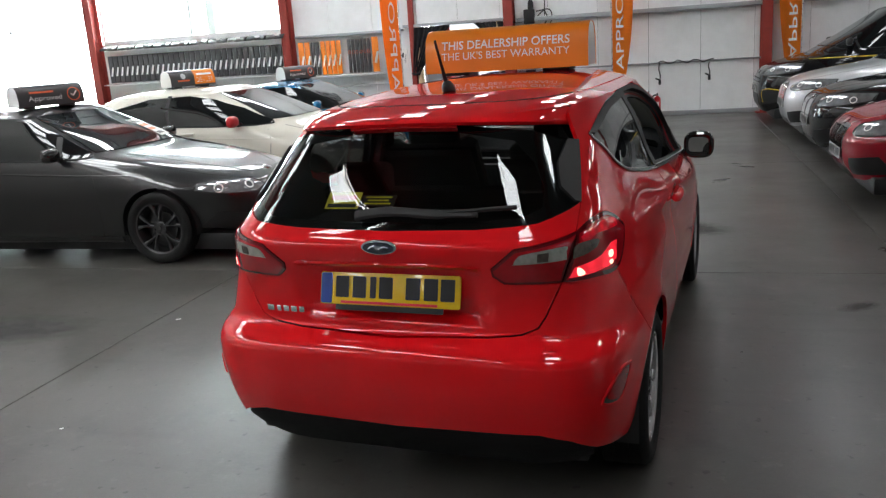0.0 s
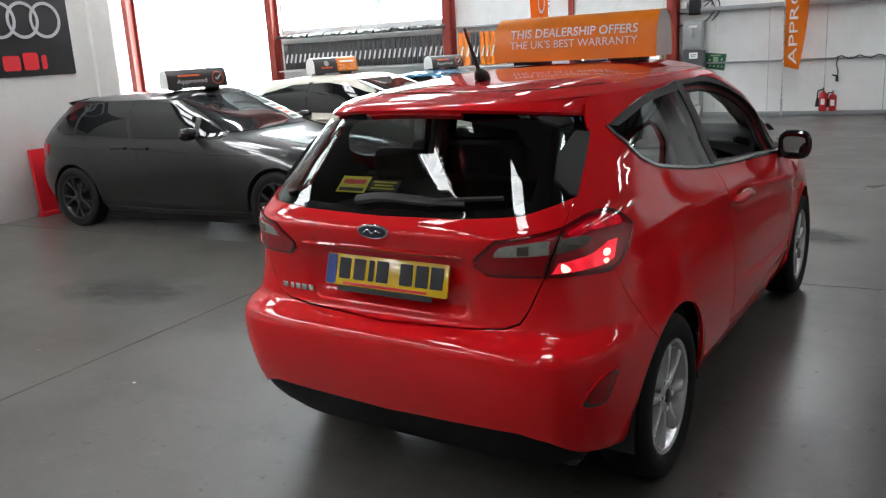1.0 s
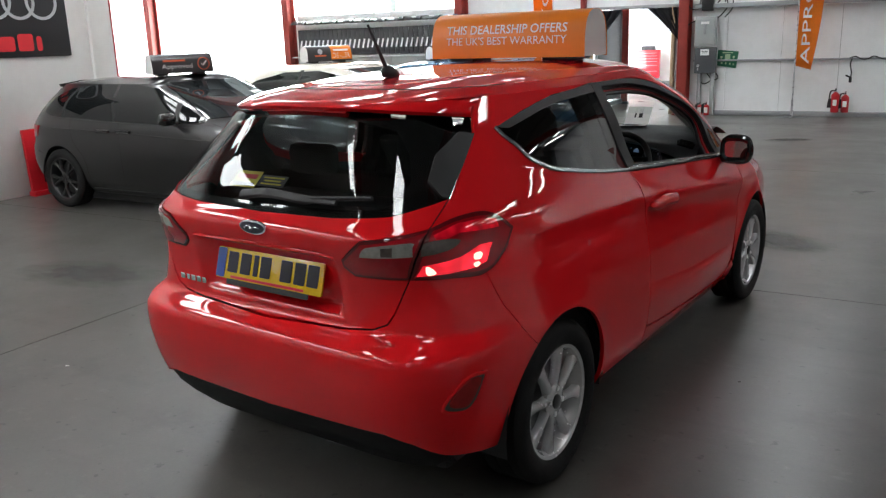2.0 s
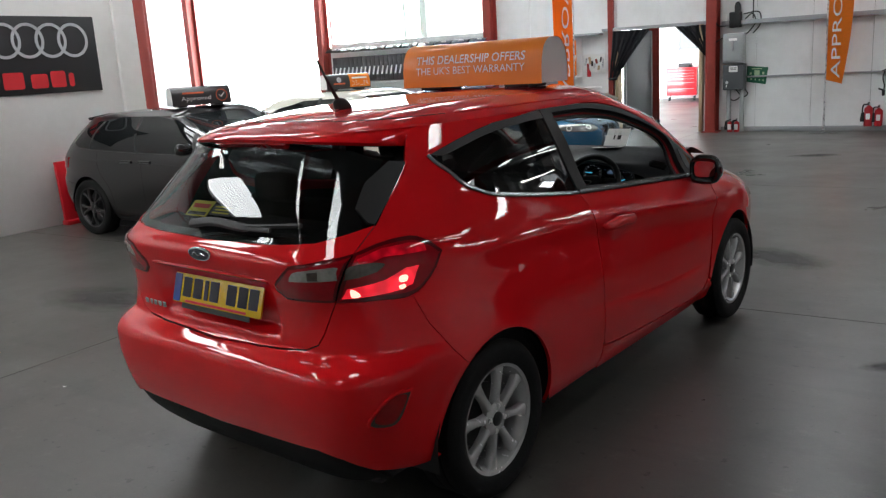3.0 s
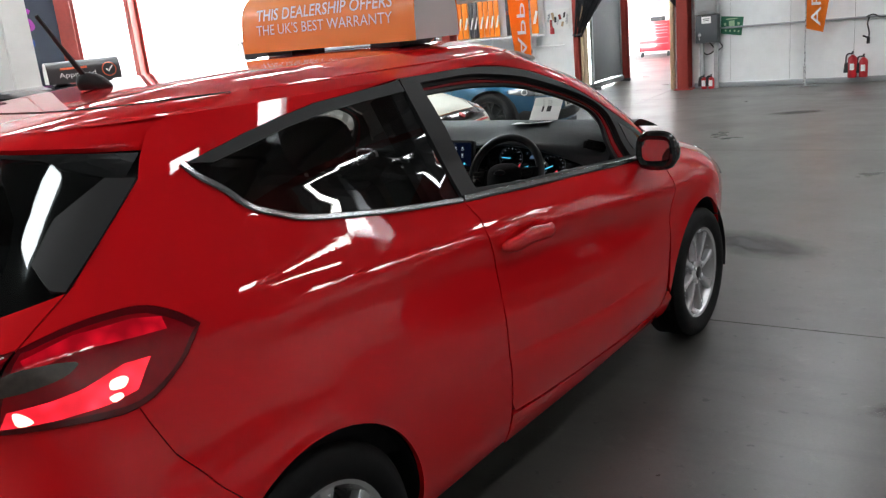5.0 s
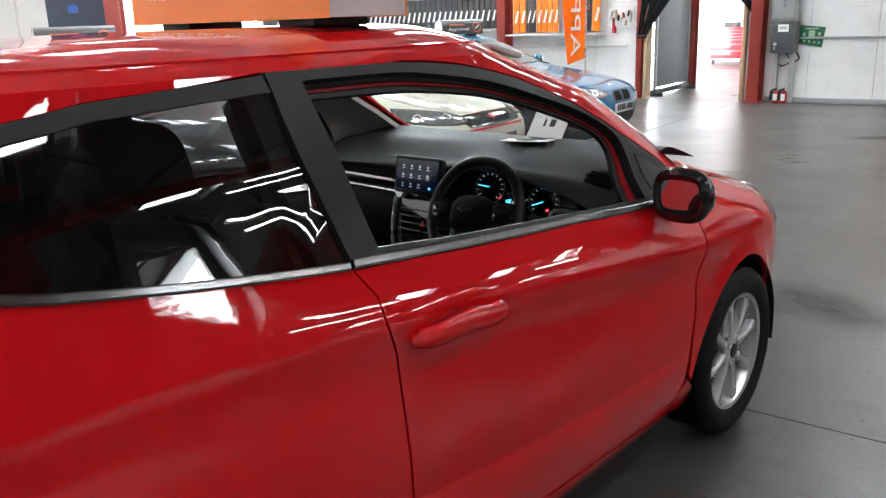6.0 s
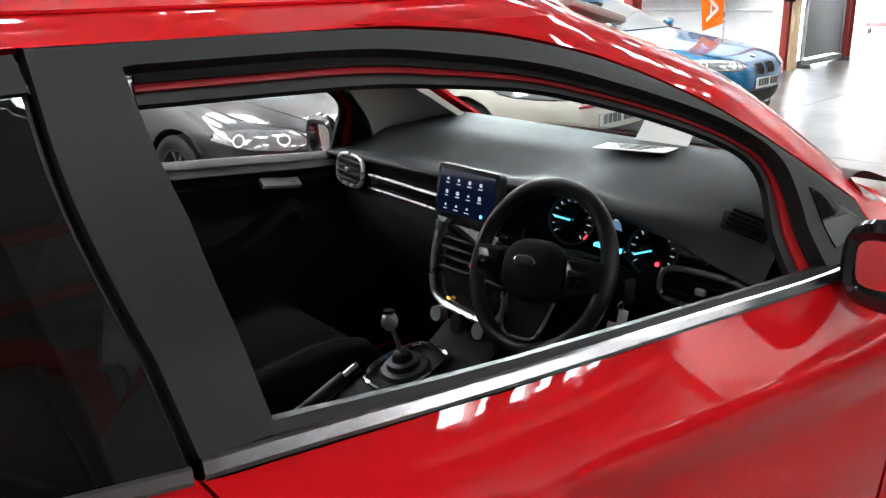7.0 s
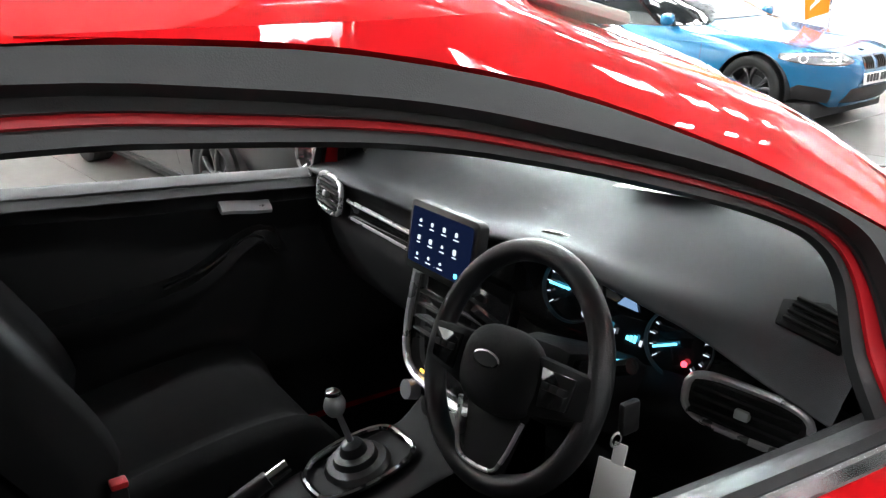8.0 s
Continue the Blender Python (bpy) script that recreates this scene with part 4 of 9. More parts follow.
    part("lid", box(0.97, 0.52, 0.05, (0, 0, 1.05), 0.012), RED_ENAMEL, c)
    for x in (-0.4, 0.4):
        for y in (-0.18, 0.18):
            part("castor", moved(lathe([(0.0, -0.02), (0.07, -0.02), (0.07, 0.02), (0.0, 0.02)], 16, "x"), Matrix.Translation((x, y, 0.07))), TRIM_BLACK, c)
    case = thing("tool_case", BUILD @ Matrix.Translation((-6.1, 25.6, 1.08)), "black plastic case lying on the tool chest", "case")
    part("case_body", box(0.4, 0.3, 0.13, (0, 0, 0.065), 0.02), TRIM_BLACK, case)
    part("case_handle", tube([(-0.07, -0.15, 0.1), (-0.07, -0.19, 0.1), (0.07, -0.19, 0.1), (0.07, -0.15, 0.1)], 0.01), TRIM_BLACK, case)


back_room()


# ---- doorway: timber linings and gathered curtains ----
def jamb(u, label):
    j = thing("door_1", BUILD @ Matrix.Translation((u, WALL_V + 0.02, 0)), label, "door frame", "", "structure")
    part("jamb_board", box(0.07, 0.24, DOOR_H, (0, 0, DOOR_H / 2), 0.004), TIMBER, j)


jamb(DOOR_A + 0.03, "pale timber lining of the wide doorway")
jamb(DOOR_B - 0.03, "pale timber lining of the wide doorway")
post = thing("steel_post", BUILD @ Matrix.Translation((DOOR_A - 0.1, WALL_V - 0.06, 0)), "slim red oxide steel post beside the doorway", "column", "", "structure")
part("post_bar", box(0.11, 0.11, EAVES, (0, 0, EAVES / 2), 0.005), STEEL_RED, post)
rail(2.19, -4.75, -2.45, 0.06, 0.09, "steel curtain rail over the doorway")


def curtain(u0, u1, u_low, z_top, z_low, out, label):
    """A curtain drawn to one side: folds that gather from the rail into the tie."""
    c = thing("curtain", BUILD @ Matrix.Translation((0, WALL_V - 0.12, 0)), label, "curtain", "doorway curtains")
    bm = bmesh.new()
    rows = []
    for j in range(15):
        t = j / 14
        row = []
        for i in range(61):
            s = i / 60
            u_top = u0 + (u1 - u0) * s
            u = u_top + (u_low + (s - 0.5) * 0.16 - u_top) * (1 - (1 - t) ** 1.25) * (0.55 + 0.45 * t) * (1 if out else 1)
            sag = (1 - 0.42 * (s if not out else 1 - s))
            z = z_top - (z_top - z_low) * t * (sag + (1 - sag) * t)
            fold = math.sin(s * 44 + t * 1.3) * (0.035 - 0.012 * t) + math.sin(s * 17 + 2) * 0.018
            row.append(bm.verts.new((u, fold, z)))
        rows.append(row)
    for a, b in zip(rows, rows[1:]):
        for i in range(60):
            bm.faces.new((a[i], a[i + 1], b[i + 1], b[i]))
    bmesh.ops.solidify(bm, geom=list(bm.faces), thickness=0.004)
    part("drape", bm, CURTAIN, c, sharp=80)
    part("tie_band", tube([(u_low - 0.09, -0.03, z_low + 0.05), (u_low, -0.06, z_low + 0.03), (u_low + 0.09, -0.03, z_low + 0.05)], 0.018), CURTAIN, c)
    for i in range(8):
        part("curtain_ring", moved(lathe([(0.018, -0.003), (0.022, 0.0), (0.018, 0.003), (0.014, 0.0)], 10, "x", closed=True), Matrix.Translation((u0 + (u1 - u0) * (i + 0.5) / 8, 0.02, z_top + 0.015))), STEEL_GREY, c)
    return c


curtain(-4.55, -3.66, -4.5, 2.15, 1.12, False, "dark grey curtain tied back to the doorway's post")
curtain(-2.42, -3.14, -2.38, 2.15, 1.26, False, "dark grey curtain swept to the red column")


# ---- things on the end wall ----
def wall_thing(name, u, z, label, cat, group="", v=WALL_V):
    return thing(name, BUILD @ Matrix.Translation((u, v, z)), label, cat, group)


def fuse_boxes():
    f = wall_thing("fuse_cabinet", -1.93, 1.65, "grey enamelled electrical isolator cabinet on the wall", "cabinet", v=WALL_V - 0.16)
    part("body", box(0.4, 0.2, 0.58, (0, 0, 0), 0.012), BOX_GREY, f)
    part("cover", box(0.36, 0.03, 0.5, (0, -0.11, 0), 0.012), BOX_GREY, f)
    part("switch_lever", box(0.05, 0.05, 0.2, (0.0, -0.14, 0.05), 0.01), STEEL_GREY, f)
    part("label_plate", box(0.16, 0.004, 0.05, (0, -0.127, 0.17), 0.001), WHITE_PRINT, f)
    g = wall_thing("meter_box", -1.92, 1.09, "dark grey meter box with a white notice", "cabinet", v=WALL_V - 0.15)
    part("body", box(0.4, 0.22, 0.5, (0, 0, 0), 0.012), BOX_DARK, g)
    part("notice", box(0.17, 0.004, 0.12, (0, -0.112, 0.16), 0.001), WHITE_PRINT, g)
    part("notice_line", box(0.12, 0.003, 0.012, (0, -0.115, 0.18)), INK, g)
    part("notice_line", box(0.1, 0.003, 0.01, (0, -0.115, 0.15)), INK, g)
    part("lock", joined([lathe([(0.0, 0), (0.03, 0), (0.03, 0.012), (0.0, 0.012)], 14, "y"), box(0.02, 0.02, 0.09, (0, -0.01, -0.05), 0.004)]), SATIN_METAL, g, m=Matrix.Translation((-0.12, -0.125, -0.1)))
    t = wall_thing("junction_cabinet", -1.95, 2.25, "black cable gland and trunking above the isolator", "cabinet", v=WALL_V - 0.1)
    part("gland", box(0.22, 0.16, 0.3, (0.02, 0, -0.05), 0.02), TRIM_BLACK, t)
    part("spout", moved(lathe([(0.0, 0), (0.06, 0), (0.06, 0.18), (0.03, 0.24), (0.0, 0.24)], 14), Matrix.Translation((0.06, -0.02, 0.05))), TRIM_BLACK, t)
    part("junction_box", box(0.14, 0.1, 0.13, (-0.2, 0, 0.0), 0.01), PAPER, t)
    ped = wall_thing("cable_duct", -1.9, 0.42, "grey steel cable ducts below the meter box", "cable duct", v=WALL_V - 0.1)
    part("duct", box(0.07, 0.08, 0.84, (-0.14, 0, 0), 0.005), BOX_GREY, ped)
    part("duct", box(0.08, 0.08, 0.84, (0.12, 0, 0), 0.005), BOX_GREY, ped)
    for pts in ([(-1.75, 2.2, 0), (-1.62, 2.3, 0), (-1.55, 2.14, 0), (-1.66, 1.98, 0), (-1.75, 1.9, 0)], [(-1.78, 2.3, 0), (-1.5, 2.32, 0), (-1.46, 2.1, 0), (-1.6, 1.92, 0)],
                [(-2.08, 1.9, 0), (-2.3, 1.8, 0), (-2.42, 1.62, 0)], [(-2.1, 2.1, 0), (-2.25, 2.1, 0), (-2.35, 2.2, 0)], [(-1.9, 0.84, 0), (-1.82, 0.7, 0), (-1.95, 0.62, 0), (-2.05, 0.72, 0), (-2.02, 0.86, 0)],
                [(-1.72, 0.84, 0), (-1.68, 0.74, 0), (-1.8, 0.66, 0)], [(-1.6, 5.3, 0), (-1.6, 3.5, 0), (-1.6, 2.2, 0)]):
        cable = wall_thing("loose_cable", 0, 0, "black electric cable looped on the wall", "cable", "cables round the isolator")
        part("cable_run", tube(smooth_line([(a, -0.1 + 0.03 * i % 0.05, b) for i, (a, b, _) in enumerate(pts)], 6), 0.012, 8), CABLE, cable)
    cr = wall_thing("wall_sign", -1.52, 1.12, "green safety sign with pale symbols tucked behind the conduit", "sign", v=WALL_V - 0.012)
    part("sign_board", prism([(-0.2, -0.14), (0.17, -0.2), (0.21, 0.13), (-0.19, 0.17)], 0.008, 0.002), GREEN_CRATE, cr)
    pale = surface("pale_green_print", (0.35, 0.5, 0.3), 0.5)
    part("sign_symbol", prism(rounded(0.1, 0.1, 0.01), -0.002), pale, cr, m=Matrix.Translation((0.0, -0.005, 0.03)))
    for x, z, k in ((-0.12, 0.02, 0.04), (0.12, 0.02, 0.04), (-0.11, -0.09, 0.03), (-0.03, -0.1, 0.03), (0.05, -0.11, 0.03), (0.12, -0.12, 0.03)):
        part("sign_mark", prism(rounded(k, k * 1.2, 0.008), -0.002), pale, cr, m=Matrix.Translation((x, -0.005, z)))
    part("sign_mark", prism(rounded(0.2, 0.02, 0.005), -0.002), pale, cr, m=Matrix.Translation((0.0, -0.005, 0.11)))


fuse_boxes()


def extinguisher(m, h, r, label):
    e = thing("fire_extinguisher", m, label, "extinguisher", "extinguishers at the wall's foot")
    part("cylinder", lathe([(0.0, 0.0), (r * 0.9, 0.0), (r, 0.02), (r, h * 0.7), (r * 0.92, h * 0.76), (r * 0.6, h * 0.82), (r * 0.35, h * 0.85), (r * 0.35, h * 0.88), (0.0, h * 0.88)], 24), RED_ENAMEL, e)
    part("valve", lathe([(0.0, h * 0.86), (r * 0.3, h * 0.86), (r * 0.3, h * 0.93), (0.0, h * 0.93)], 14), SATIN_METAL, e)
    part("lever", joined([box(0.03, 0.15, 0.012, (0, -0.05, h * 0.97), 0.003, turn=(12, 0, 0)), box(0.03, 0.13, 0.012, (0, -0.05, h * 0.92), 0.003, turn=(-6, 0, 0))]), TRIM_BLACK, e)
    part("hose", tube(smooth_line([(0, 0.02, h * 0.91), (-r * 1.1, 0.0, h * 0.9), (-r * 1.35, -0.01, h * 0.7), (-r * 1.25, -0.01, h * 0.45)], 6), 0.013), TRIM_BLACK, e)
    part("horn", moved(lathe([(0.0, 0.0), (0.045, 0.0), (0.03, 0.16), (0.0, 0.18)], 14), Matrix.Translation((-r * 1.25, -0.01, h * 0.2))), TRIM_BLACK, e)
    part("label_patch", box(0.07, 0.006, 0.11, (0, -r, h * 0.42), 0.002), WHITE_PRINT, e)
    return e


extinguisher(BUILD @ Matrix.Translation((0.52, WALL_V - 0.16, 0.09)), 0.44, 0.075, "red fire extinguisher with a black horn at the wall's foot")
extinguisher(BUILD @ Matrix.Translation((0.69, WALL_V - 0.15, 0.09)), 0.38, 0.07, "shorter red fire extinguisher at the wall's foot")
extinguisher(BUILD @ Matrix.Translation((-1.98, WALL_V - 0.2, 0.0)), 0.25, 0.055, "small red fire extinguisher below the meter box")
extinguisher(BUILD @ Matrix.Translation((-1.85, WALL_V - 0.2, 0.0)), 0.25, 0.055, "red fire extinguisher beside the cable ducts")


def wall_cable(u, z, drop, label):
    c = wall_thing("air_hose", u, z, label, "hose", "hoses on the conduit rail", v=WALL_V - 0.05)
    part("hose_drop", tube(smooth_line([(0, 0, 0), (-0.02, -0.03, -drop * 0.3), (0.01, -0.03, -drop * 0.7), (0.0, -0.02, -drop)], 6), 0.012), CABLE, c)
    part("hose_end", joined([box(0.05, 0.05, 0.1, (0.0, -0.02, -drop - 0.03), 0.01), box(0.12, 0.03, 0.03, (-0.03, -0.02, -drop + 0.03), 0.006, turn=(0, 25, 0))]), TRIM_BLACK, c)


wall_cable(0.74, 1.08, 0.36, "black air hose hanging from the conduit")
wall_cable(1.72, 1.05, 0.28, "black hose end hanging from the conduit")
loop = wall_thing("loose_cable", 0, 0, "black cable wound along the conduit rail", "cable", "cables round the isolator", v=WALL_V - 0.05)
part("cable_run", tube(smooth_line([(0.7 + 0.1 * i, -0.02, 1.09 + 0.03 * math.sin(i * 1.9)) for i in range(12)], 5), 0.011), CABLE, loop)


# ---- feather flags ----
def feather_flag(m, height, width, z0, label, words, flip=1):
    f = thing("feather_flag", m, label, "flag", "orange feather flags")
    part("pole", tube(smooth_line([(0, 0, 0.1), (0, 0, 1.5), (0, 0, z0 + height * 0.6), (flip * 0.06, 0, z0 + height * 0.86), (flip * width * 0.6, 0, z0 + height)], 8), 0.013), SATIN_METAL, f)
    part("pole_socket", lathe([(0.0, 0.02), (0.022, 0.02), (0.022, 0.35), (0.0, 0.35)], 14), SATIN_METAL, f)
    part("flag_foot", joined([box(0.5, 0.05, 0.012, (0, 0, 0.012), 0.003), box(0.05, 0.5, 0.012, (0, 0, 0.02), 0.003)]), STEEL_GREY, f)
    bm = bmesh.new()
    rows = []
    for j in range(25):
        t = j / 24
        z = z0 + height * t
        wd = width * (0.42 + 0.58 * math.sin(math.pi * min(1, 0.12 + t * 0.62)) ** 1.0) * (1 - max(0, t - 0.8) ** 2 * 12)
        rows.append([bm.verts.new((flip * (0.012 + wd * i / 8), 0.035 * math.sin(3.4 * t + 2.6 * i / 8) * i / 8, z - 0.08 * (1 - t) * i / 8)) for i in range(9)])
    for a, b in zip(rows, rows[1:]):
        for i in range(8):
            bm.faces.new((a[i], a[i + 1], b[i + 1], b[i]))
    bmesh.ops.solidify(bm, geom=list(bm.faces), thickness=0.002)
    part("cloth", bm, ORANGE_CLOTH, f, sharp=80)
    w = fitted(letters(words, 1.0, 0.0), height * 0.9, width * 0.36)
    for s in (-1, 1):
        b2 = w.copy()
        b2.transform(Matrix.Rotation(radians(-90), 4, "Y") @ (Matrix() if s < 0 else Matrix.Diagonal((1, -1, 1, 1))))
        for v in b2.verts:
            t = min(max((v.co.z + height * 0.46) / height, 0), 1)
            i = min(max((v.co.x + width * 0.42) / width, 0), 1) * 8
            v.co.y = 0.035 * math.sin(3.4 * t + 2.6 * i / 8) * i / 8 + s * 0.006
            v.co.x = flip * (v.co.x + width * 0.38)
            v.co.z = v.co.z + z0 + height * 0.46
        part("printed_word", b2, WHITE_PRINT, f, sharp=60)
    w.free()
    return f


feather_flag(BUILD @ Matrix.Translation((-0.2, WALL_V - 0.45, 0)), 2.6, 0.42, 0.98, "orange feather flag with white lettering on a steel pole", "APPROVED")
feather_flag(BUILD @ Matrix.Translation((-3.4, 10.7, 0)) @ pose(0, 0, 0, 0, 0, 62), 2.6, 0.42, 1.0, "orange feather flag with white lettering standing beside the blue coupe", "APPROVED", -1)
feather_flag(BUILD @ Matrix.Translation((3.4, WALL_V - 0.4, 0)) @ pose(0, 0, 0, 0, 0, 0), 2.6, 0.42, 1.0, "orange feather flag standing behind the black van", "APPROVED", -1)


# ---- racks of topper panels under the windows ----
def panel_rack(ua, ub, z0, z1, label):
    r = thing("panel_rack", BUILD @ Matrix.Translation(((ua + ub) / 2, WALL_V - 0.02, z0)), label, "rack", "racks on the end wall")
    W, H = ub - ua, z1 - z0
    part("rack_shelf", box(W, 0.42, 0.03, (0, -0.21, -0.02), 0.004), CLAD_WHITE, r)
    part("rack_back", box(W, 0.02, H, (0, -0.012, H / 2), 0.002), CLAD_WHITE, r)
    return r


def stacked_panels(ua, ub, z0, h, n, mat_fn, name, label, ring=False, lean=18):
    """Upright sign panels stood side by side in the rack."""
    wd = (ub - ua) / n
    for k in range(n):
        u = ua + wd * (k + 0.5)
        p = thing(name, BUILD @ Matrix.Translation((u, WALL_V - 0.2, z0)) @ pose(0, 0, 0, 0, 0, lean + 4 * math.sin(k * 2.3)), label, "display board", "boards in the racks")
        part("panel_face", box(wd * 0.82, 0.05, h, (0, 0, h / 2), 0.012), mat_fn(k), p)
        if ring:
            part("panel_ring", moved(lathe([(wd * 0.3, -0.004), (wd * 0.38, -0.004), (wd * 0.38, 0.004), (wd * 0.3, 0.004)], 16, "y", closed=True), Matrix.Translation((0, -0.03, h * 0.62))), ORANGE_RED, p)
        else:
            part("panel_stripe", box(wd * 0.3, 0.008, h * 0.34, (wd * 0.12, -0.029, h * 0.42), 0.003, turn=(0, 14, 0)), WHITE_PRINT, p)


panel_rack(-12.35, -7.6, 1.34, 2.1, "white shelf under the window packed with dark sign panels")
stacked_panels(-12.3, -7.65, 1.36, 0.64, 33, lambda k: SIGN_GREY, "display_board", "dark sign panel with a white curl stood in the rack")
for k in range(10):
    u = -12.1 + 0.49 * k
    p = thing("sign_topper", BUILD @ Matrix.Translation((u, WALL_V - 0.25, 2.13)), "curved dark sign topper laid on the rack", "sign", "toppers laid on the rack")
    bm = bmesh.new()
    rows = [[bm.verts.new((x, -0.2 * math.cos(math.pi * j / 8), 0.1 * math.sin(math.pi * j / 8))) for j in range(9)] for x in (-0.22, 0.22)]
    for j in range(8):
        bm.faces.new((rows[0][j], rows[0][j + 1], rows[1][j + 1], rows[1][j]))
    bmesh.ops.solidify(bm, geom=list(bm.faces), thickness=0.006)
    part("topper_shell", bm, SIGN_GREY, p, sharp=60)
    part("topper_mark", box(0.12, 0.03, 0.04, (0.05, -0.165, 0.07), 0.006, turn=(55, 0, 0)), WHITE_PRINT, p)
panel_rack(-7.3, -5.25, 1.24, 2.06, "white ledge rack holding orange and dark sign panels")
stacked_panels(-7.25, -6.95, 1.26, 0.74, 2, lambda k: ORANGE, "display_board", "orange sign panel stood in the rack")
stacked_panels(-6.93, -6.72, 1.26, 0.74, 2, lambda k: SIGN_GREY, "display_board", "dark sign panel stood in the rack")
stacked_panels(-6.7, -6.2, 1.26, 0.74, 4, lambda k: ORANGE, "display_board", "orange sign panel stood in the rack")
stacked_panels(-6.05, -5.5, 1.26, 0.74, 6, lambda k: SIGN_GREY, "display_board", "dark sign panel with an orange ring stood in the rack", True)
stacked_panels(-5.48, -5.3, 1.26, 0.76, 1, lambda k: ORANGE, "display_board", "orange sign panel stood in the rack")
# small tool board beside the curtain
tb = wall_thing("tool_board", -4.95, 1.5, "white board with small tools and clips", "board", v=WALL_V - 0.03)
part("board", box(0.5, 0.02, 0.4, (0, 0.01, 0), 0.003), PAPER, tb)
rnd = random.Random(5)
for k in range(9):
    part("hand_tool", box(rnd.uniform(0.02, 0.05), 0.04, rnd.uniform(0.08, 0.2), (-0.2 + 0.05 * k, -0.02, rnd.uniform(-0.1, 0.08)), 0.006, turn=(0, rnd.uniform(-15, 15), 0)), [SATIN_METAL, STEEL_RED, TIMBER, TRIM_BLACK][k % 4], tb)
bt = wall_thing("red_bottle", -5.05, 1.22, "small red bottle on the ledge", "bottle", v=WALL_V - 0.12)
part("bottle_body", lathe([(0.0, 0.0), (0.045, 0.0), (0.045, 0.1), (0.02, 0.13), (0.02, 0.15), (0.0, 0.15)], 16), RED_ENAMEL, bt)
pipe = wall_thing("water_pipe", -6.1, 0.98, "white pipe running along the wall", "pipe", v=WALL_V - 0.05)
part("pipe_run", tube([(-1.2, 0, 0.0), (1.3, 0, 0.0)], 0.02), CLAD_WHITE, pipe)


# ---- the white side wall: banner and red ramp ----
def banner():
    w, z0, z1 = 2.05, 1.64, 2.57
    b = thing("wall_banner", BUILD @ Matrix.Translation((LEFT_U + 0.012, 4.66 - w / 2, 0)) @ pose(0, 0, 0, 0, 0, 90), "black vinyl banner with four silver rings and red bars", "banner")
    part("banner_sheet", box(w, 0.012, z1 - z0, (0, 0, (z0 + z1) / 2), 0.002), BLACK_BANNER, b)
    zc = (2.06 + 2.5) / 2
    for k in range(4):
        x = w / 2 - 0.33 - 0.30 * k
        part("ring", moved(lathe([(0.175, -0.004), (0.21, -0.004), (0.21, 0.004), (0.175, 0.004)], 48, "y", closed=True), Matrix.Translation((x, -0.012 - 0.003 * (k % 2), zc))), SILVER_PRINT, b)
    for x, wd, hh in ((-0.16, 0.26, 0.2), (0.17, 0.22, 0.17), (0.42, 0.2, 0.2), (0.6, 0.07, 0.17)):
        part("printed_bar", prism(rounded(wd, hh, 0.03), -0.004), RED_PRINT, b, m=Matrix.Translation((x, -0.007, 1.71 + hh / 2)))


banner()


def hung_banner():
    """A tall navy banner between the floor and the rafter, with purple script as plain bars."""
    b = thing("hung_banner", BUILD @ Matrix.Translation((-14.06, 9.55, 0)) @ pose(0, 0, 0, 0, 0, 36), "tall navy banner with purple marks beside the red column", "banner")
    part("banner_sheet", box(1.25, 0.02, 4.2, (0, 0, 2.12), 0.003), NAVY, b)
    part("banner_foot", box(1.3, 0.16, 0.04, (0, 0, 0.02), 0.008), STEEL_GREY, b)
    part("printed_mark", tube(smooth_line([(0.1, -0.016, 2.62), (-0.06, -0.016, 2.7), (-0.1, -0.016, 2.55), (0.06, -0.016, 2.45), (0.1, -0.016, 2.32), (-0.08, -0.016, 2.28)], 6), 0.045, 8, flat=0.15, up=(0, 1, 0)), PURPLE, b)
    part("printed_bar", prism(rounded(0.2, 0.16, 0.05), -0.004), PLATE_BLUE, b, m=Matrix.Translation((-0.02, -0.012, 2.02)))


hung_banner()
rp = thing("red_ramp", BUILD @ Matrix.Translation((LEFT_U + 0.06, 3.95, 0)), "red painted steel ramp leaning on the white wall", "ramp")
part("ramp_plate", box(0.05, 0.34, 0.8, (0.03, 0, 0.4), 0.008, turn=(0, -3, 0)), RED_ENAMEL, rp)
part("ramp_lip", box(0.12, 0.36, 0.06, (0.06, 0, 0.03), 0.008), RED_ENAMEL, rp)


# ---- the red hatchback ----
REAR_AXLE, FRONT_AXLE, HUB_Z, TYRE_R = 0.70, 3.193, 0.305, 0.305
shoulder = pchip([(0.3, 0.985), (0.55, 0.962), (1.05, 0.949), (1.54, 0.926), (2.15, 0.872), (2.78, 0.797), (3.4, 0.74)])
lower_crease = pchip([(1.0, 0.6), (1.5, 0.545), (2.13, 0.478), (2.65, 0.455), (3.0, 0.45)])


def fade(x, a, b):
    t = np.clip((x - a) / (b - a), 0, 1)
    return t * t * (3 - 2 * t)


def handle_bowl(y, z):
    """Depth of the finger hollow behind the door handle."""
    return 0.011 * np.exp(-((y - 1.7) / 0.075) ** 4 - ((z - 0.894) / 0.02) ** 2)


